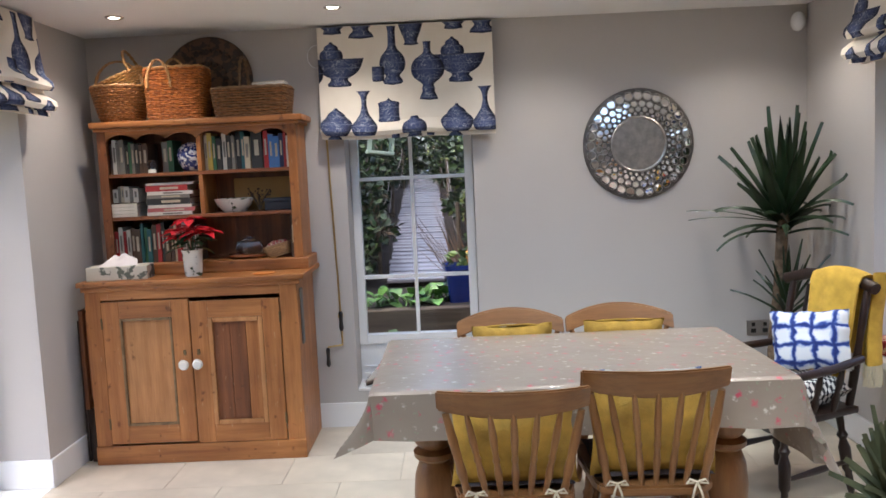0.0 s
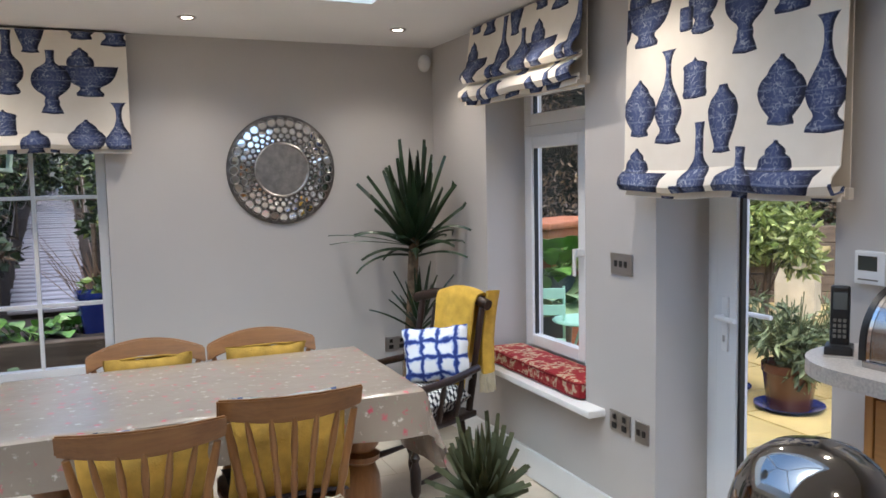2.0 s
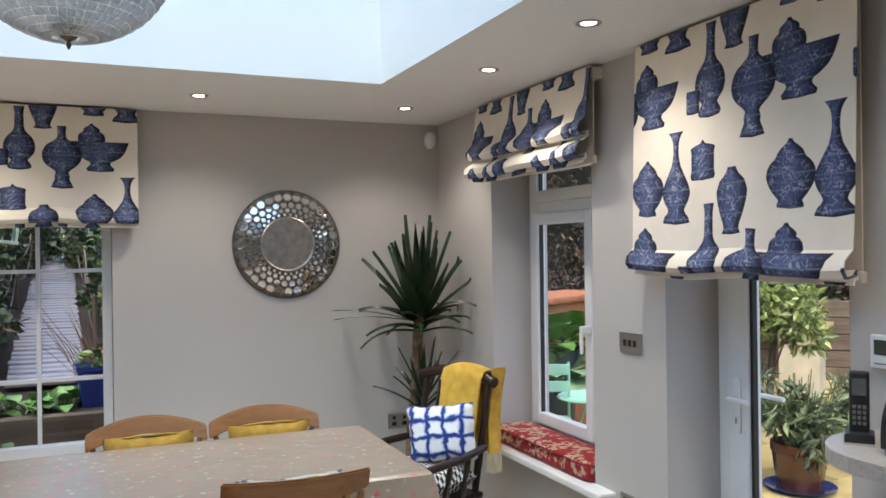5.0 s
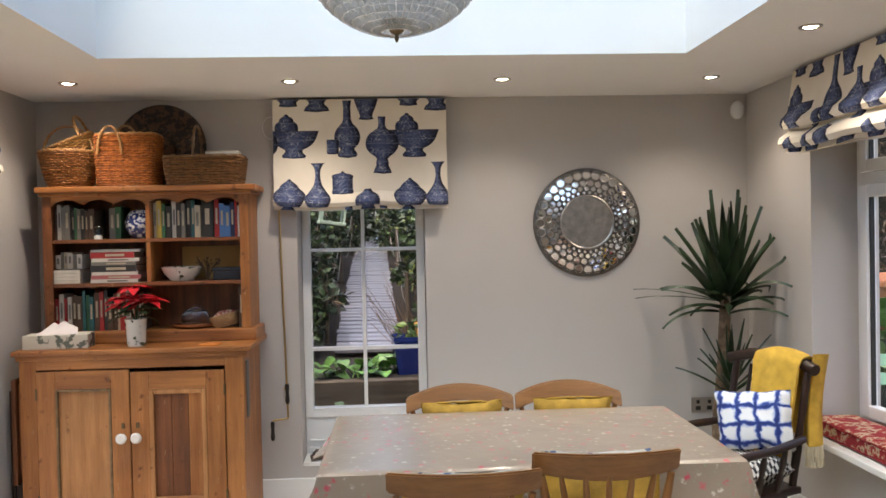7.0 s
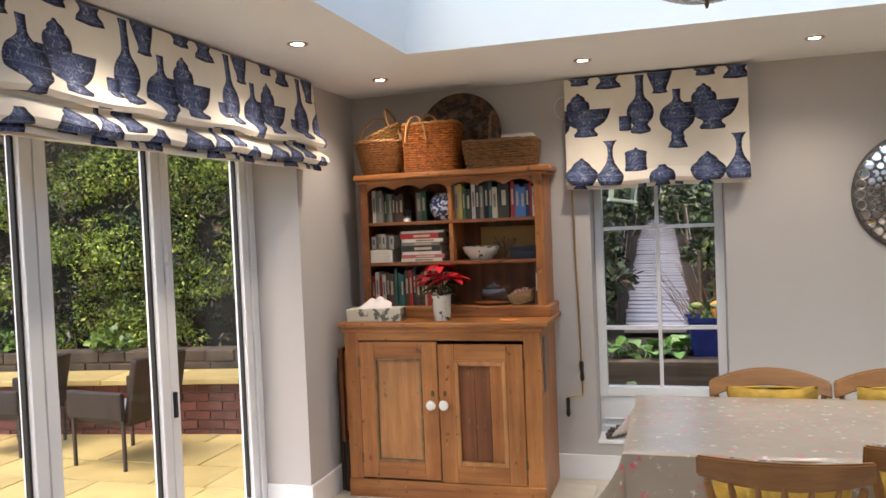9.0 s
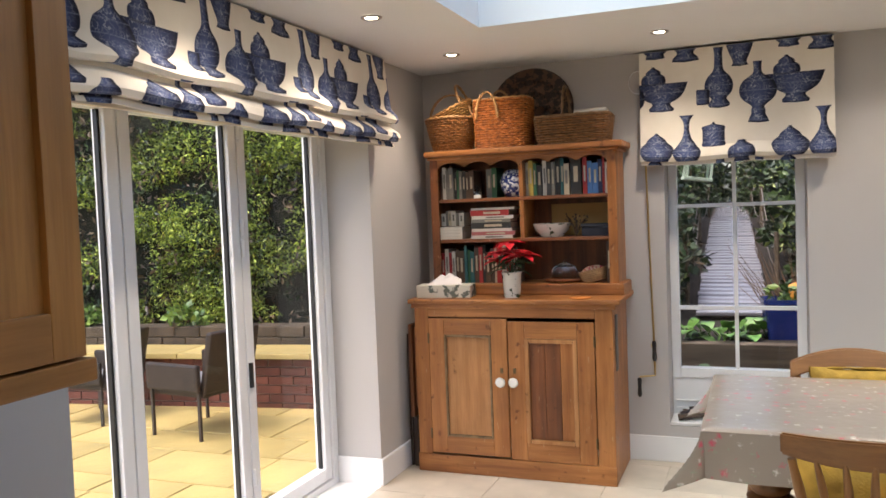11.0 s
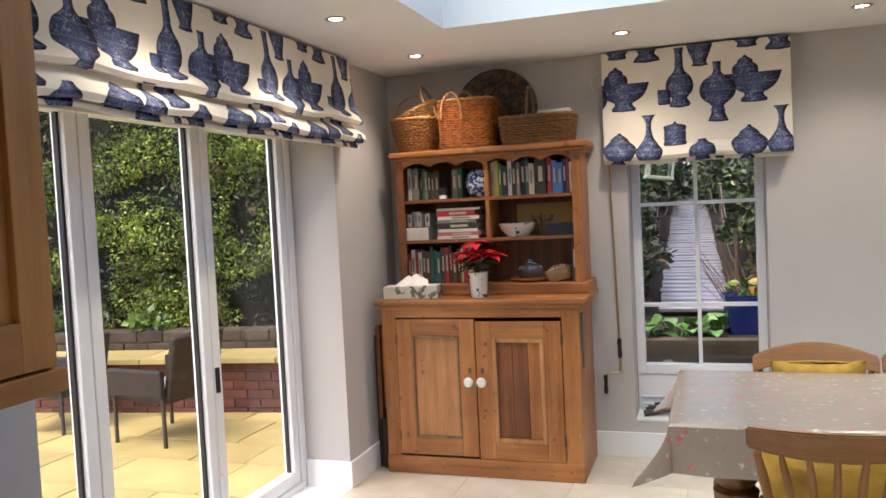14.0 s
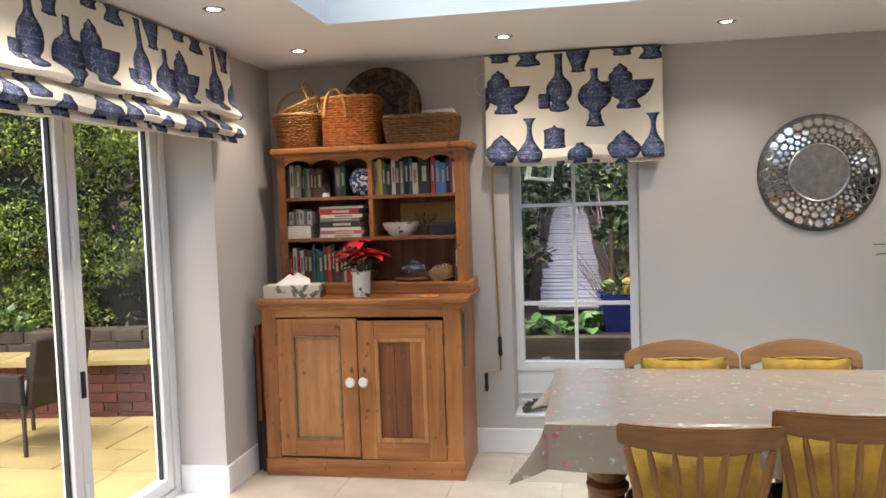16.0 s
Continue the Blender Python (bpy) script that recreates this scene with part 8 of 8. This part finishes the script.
herb_pot(pose(4.42, 3.72, GZ + 0.038), 0.185, 0.32, plain("brown_glaze", (0.075, 0.026, 0.013), 0.2, vary=0.3), "brown glazed pot of grey-green herbs on a blue saucer", 61)
herb_pot(pose(4.35, 4.35, GZ + 0.038), 0.2, 0.32, BLUE_GLAZE, "cobalt blue pot of herbs on the paving", 62)
herb_pot(pose(5.3, 3.9, GZ + 0.038), 0.16, 0.26, TERRACOTTA, "terracotta pot with wispy stems", 63, False)
PALESTONE = plain("pale_sandstone", (0.50, 0.44, 0.31), 0.7, vary=0.2, scale=4, grain=30, relief=0.25)
pd = thing("stone_pedestal", "pale sandstone garden pedestal with flat top", "pedestal", pose(7.15, 6.2, GZ + 0.038, 0, 0, 35))
part("block", slab(-0.28, 0.28, -0.2, 0.2, 0.0, 0.72, 0.015), PALESTONE, pd)
part("top", slab(-0.36, 0.36, -0.28, 0.28, 0.72, 0.79, 0.015), YSTONE, pd)
part("base", slab(-0.33, 0.33, -0.25, 0.25, 0.0, 0.06, 0.01), YSTONE, pd)
ew = thing("sleeper_wall", "dark mossy sleeper wall behind the patio", "retaining wall", pose(7.9, 7.1, 0, 0, 0, -42))
for r in range(5):
    part("sleeper", slab(-2.4, 5.0, 0, 0.2, GZ + r * 0.2, GZ + 0.19 + r * 0.2, 0.01), TIMBER, ew)
eh = thing("garden_hedge", "dark brown-green hedge above the sleeper wall", "hedge", pose(8.3, 7.5, 0, 0, 0, -42))
part("depth", slab(-2.4, 7, 0.4, 0.8, GZ, 3.6), HEDGE_SHADE, eh)
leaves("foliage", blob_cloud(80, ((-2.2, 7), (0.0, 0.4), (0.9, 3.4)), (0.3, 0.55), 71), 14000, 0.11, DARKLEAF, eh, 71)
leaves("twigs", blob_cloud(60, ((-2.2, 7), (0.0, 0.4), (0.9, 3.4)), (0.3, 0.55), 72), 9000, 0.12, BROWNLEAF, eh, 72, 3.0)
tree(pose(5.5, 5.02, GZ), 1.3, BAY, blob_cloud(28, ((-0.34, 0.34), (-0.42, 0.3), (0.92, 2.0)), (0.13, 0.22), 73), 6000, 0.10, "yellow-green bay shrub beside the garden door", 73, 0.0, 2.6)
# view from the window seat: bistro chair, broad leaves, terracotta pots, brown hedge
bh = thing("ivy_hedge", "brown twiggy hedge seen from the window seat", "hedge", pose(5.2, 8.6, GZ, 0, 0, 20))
part("depth", slab(-4, 3, 0.3, 0.7, 0, 4.5), HEDGE_SHADE, bh)
leaves("twigs", blob_cloud(60, ((-4, 3), (0, 0.3), (0.3, 4.2)), (0.3, 0.5), 74), 12000, 0.09, BROWNLEAF, bh, 74, 3.0)
tp = thing("terracotta_planter", "large terracotta planter behind the leaves", "planter", pose(4.05, 6.15, GZ + 0.038, 0, 0, 30))
part("planter", slab(-0.6, 0.6, -0.25, 0.25, 0, 1.16, 0.03), TERRACOTTA, tp)
part("rim", slab(-0.64, 0.64, -0.29, 0.29, 1.16, 1.22, 0.02), TERRACOTTA, tp)
big_leaf_plant(pose(3.68, 5.64, GZ + 0.80), "broad-leaved plant below the terracotta planter", 34, 0.44, GLOSSY, 4, 0.20)
big_leaf_plant(pose(3.50, 5.40, 0.42), "pale green shrub beside the bistro chair", 28, 0.46, PALEGREEN, 5, 0.18)
lp = thing("leafy_planter", "tall dark planter under the broad leaves", "planter", pose(3.66, 5.62, GZ + 0.038))
part("pot", lathe(bmesh.new(), [(0.17, 0), (0.22, 0.78), (0.24, 0.80), (0.2, 0.78), (0, 0.76)], 24), plain("dark_glaze", (0.03, 0.045, 0.05), 0.4, vary=0.3), lp, smooth=True)
MINTC = plain("mint_paint", (0.36, 0.62, 0.46), 0.5)
bc = thing("bistro_chair", "mint green folding bistro chair on the paving", "garden chair", pose(3.02, 4.70, GZ + 0.038, 0, 0, -30))
for z in (0.62, 0.74):
    part("back_slat", slab(-0.19, 0.19, -0.01, 0.01, z, z + 0.075, 0.004), MINTC, bc)
for s in (-1, 1):
    part("back_leg", tube(bmesh.new(), ((s * 0.18, 0.02, 0.83), (s * 0.18, 0.0, 0.45), (s * 0.19, -0.35, 0.0)), 0.010), MINTC, bc)
    part("front_leg", tube(bmesh.new(), ((s * 0.17, -0.38, 0.44), (s * 0.17, 0.05, 0.0)), 0.010), MINTC, bc)
for k in range(4):
    part("seat_slat", slab(-0.19, 0.19, -0.40 + k * 0.1, -0.32 + k * 0.1, 0.44, 0.455, 0.003), MINTC, bc)
bt = thing("bistro_table", "round mint green bistro table", "garden table", pose(3.36, 4.60, GZ + 0.038))
part("top", lathe(bmesh.new(), [(0.0, 0.56), (0.24, 0.56), (0.25, 0.57), (0.24, 0.58), (0.0, 0.58)], 36), MINTC, bt)
for k in range(3):
    part("leg", tube(bmesh.new(), ((0.03 * math.cos(k * 2.1), 0.03 * math.sin(k * 2.1), 0.56), (0.22 * math.cos(k * 2.1), 0.22 * math.sin(k * 2.1), 0.0)), 0.01), MINTC, bt)

# ---- floor tiles ----
TILE = plain("limestone_tile", (0.52, 0.455, 0.365), 0.4, vary=0.14, scale=4, grain=30, relief=0.05, random_tint=0.14)
fl = bpy.data.objects["floor"]
me = None
row = 0
y = -2.38
while y < WY - 0.05:
    x = WL - 0.3 - (0.3 if row % 2 else 0)
    while x < WR:
        xa, xb, ya, yb = max(x, WL + 0.002), min(x + 0.6, WR - 0.002), y, min(y + 0.4, WY - 0.002)
        if xb - xa > 0.03:
            m = pose(xa, ya, -0.008)
            full = abs(xb - xa - 0.6) < 1e-6 and abs(yb - ya - 0.4) < 1e-6
            if full and me is not None:
                o = new("tile", me)
                o.parent, o.matrix_basis = fl, m
            else:
                ob = part("tile", slab(0.0015, xb - xa - 0.0015, 0.0015, yb - ya - 0.0015, 0, 0.008, 0.001), TILE, fl, m=m)
                if full:
                    me = ob.data
        x += 0.6
    y += 0.4
    row += 1
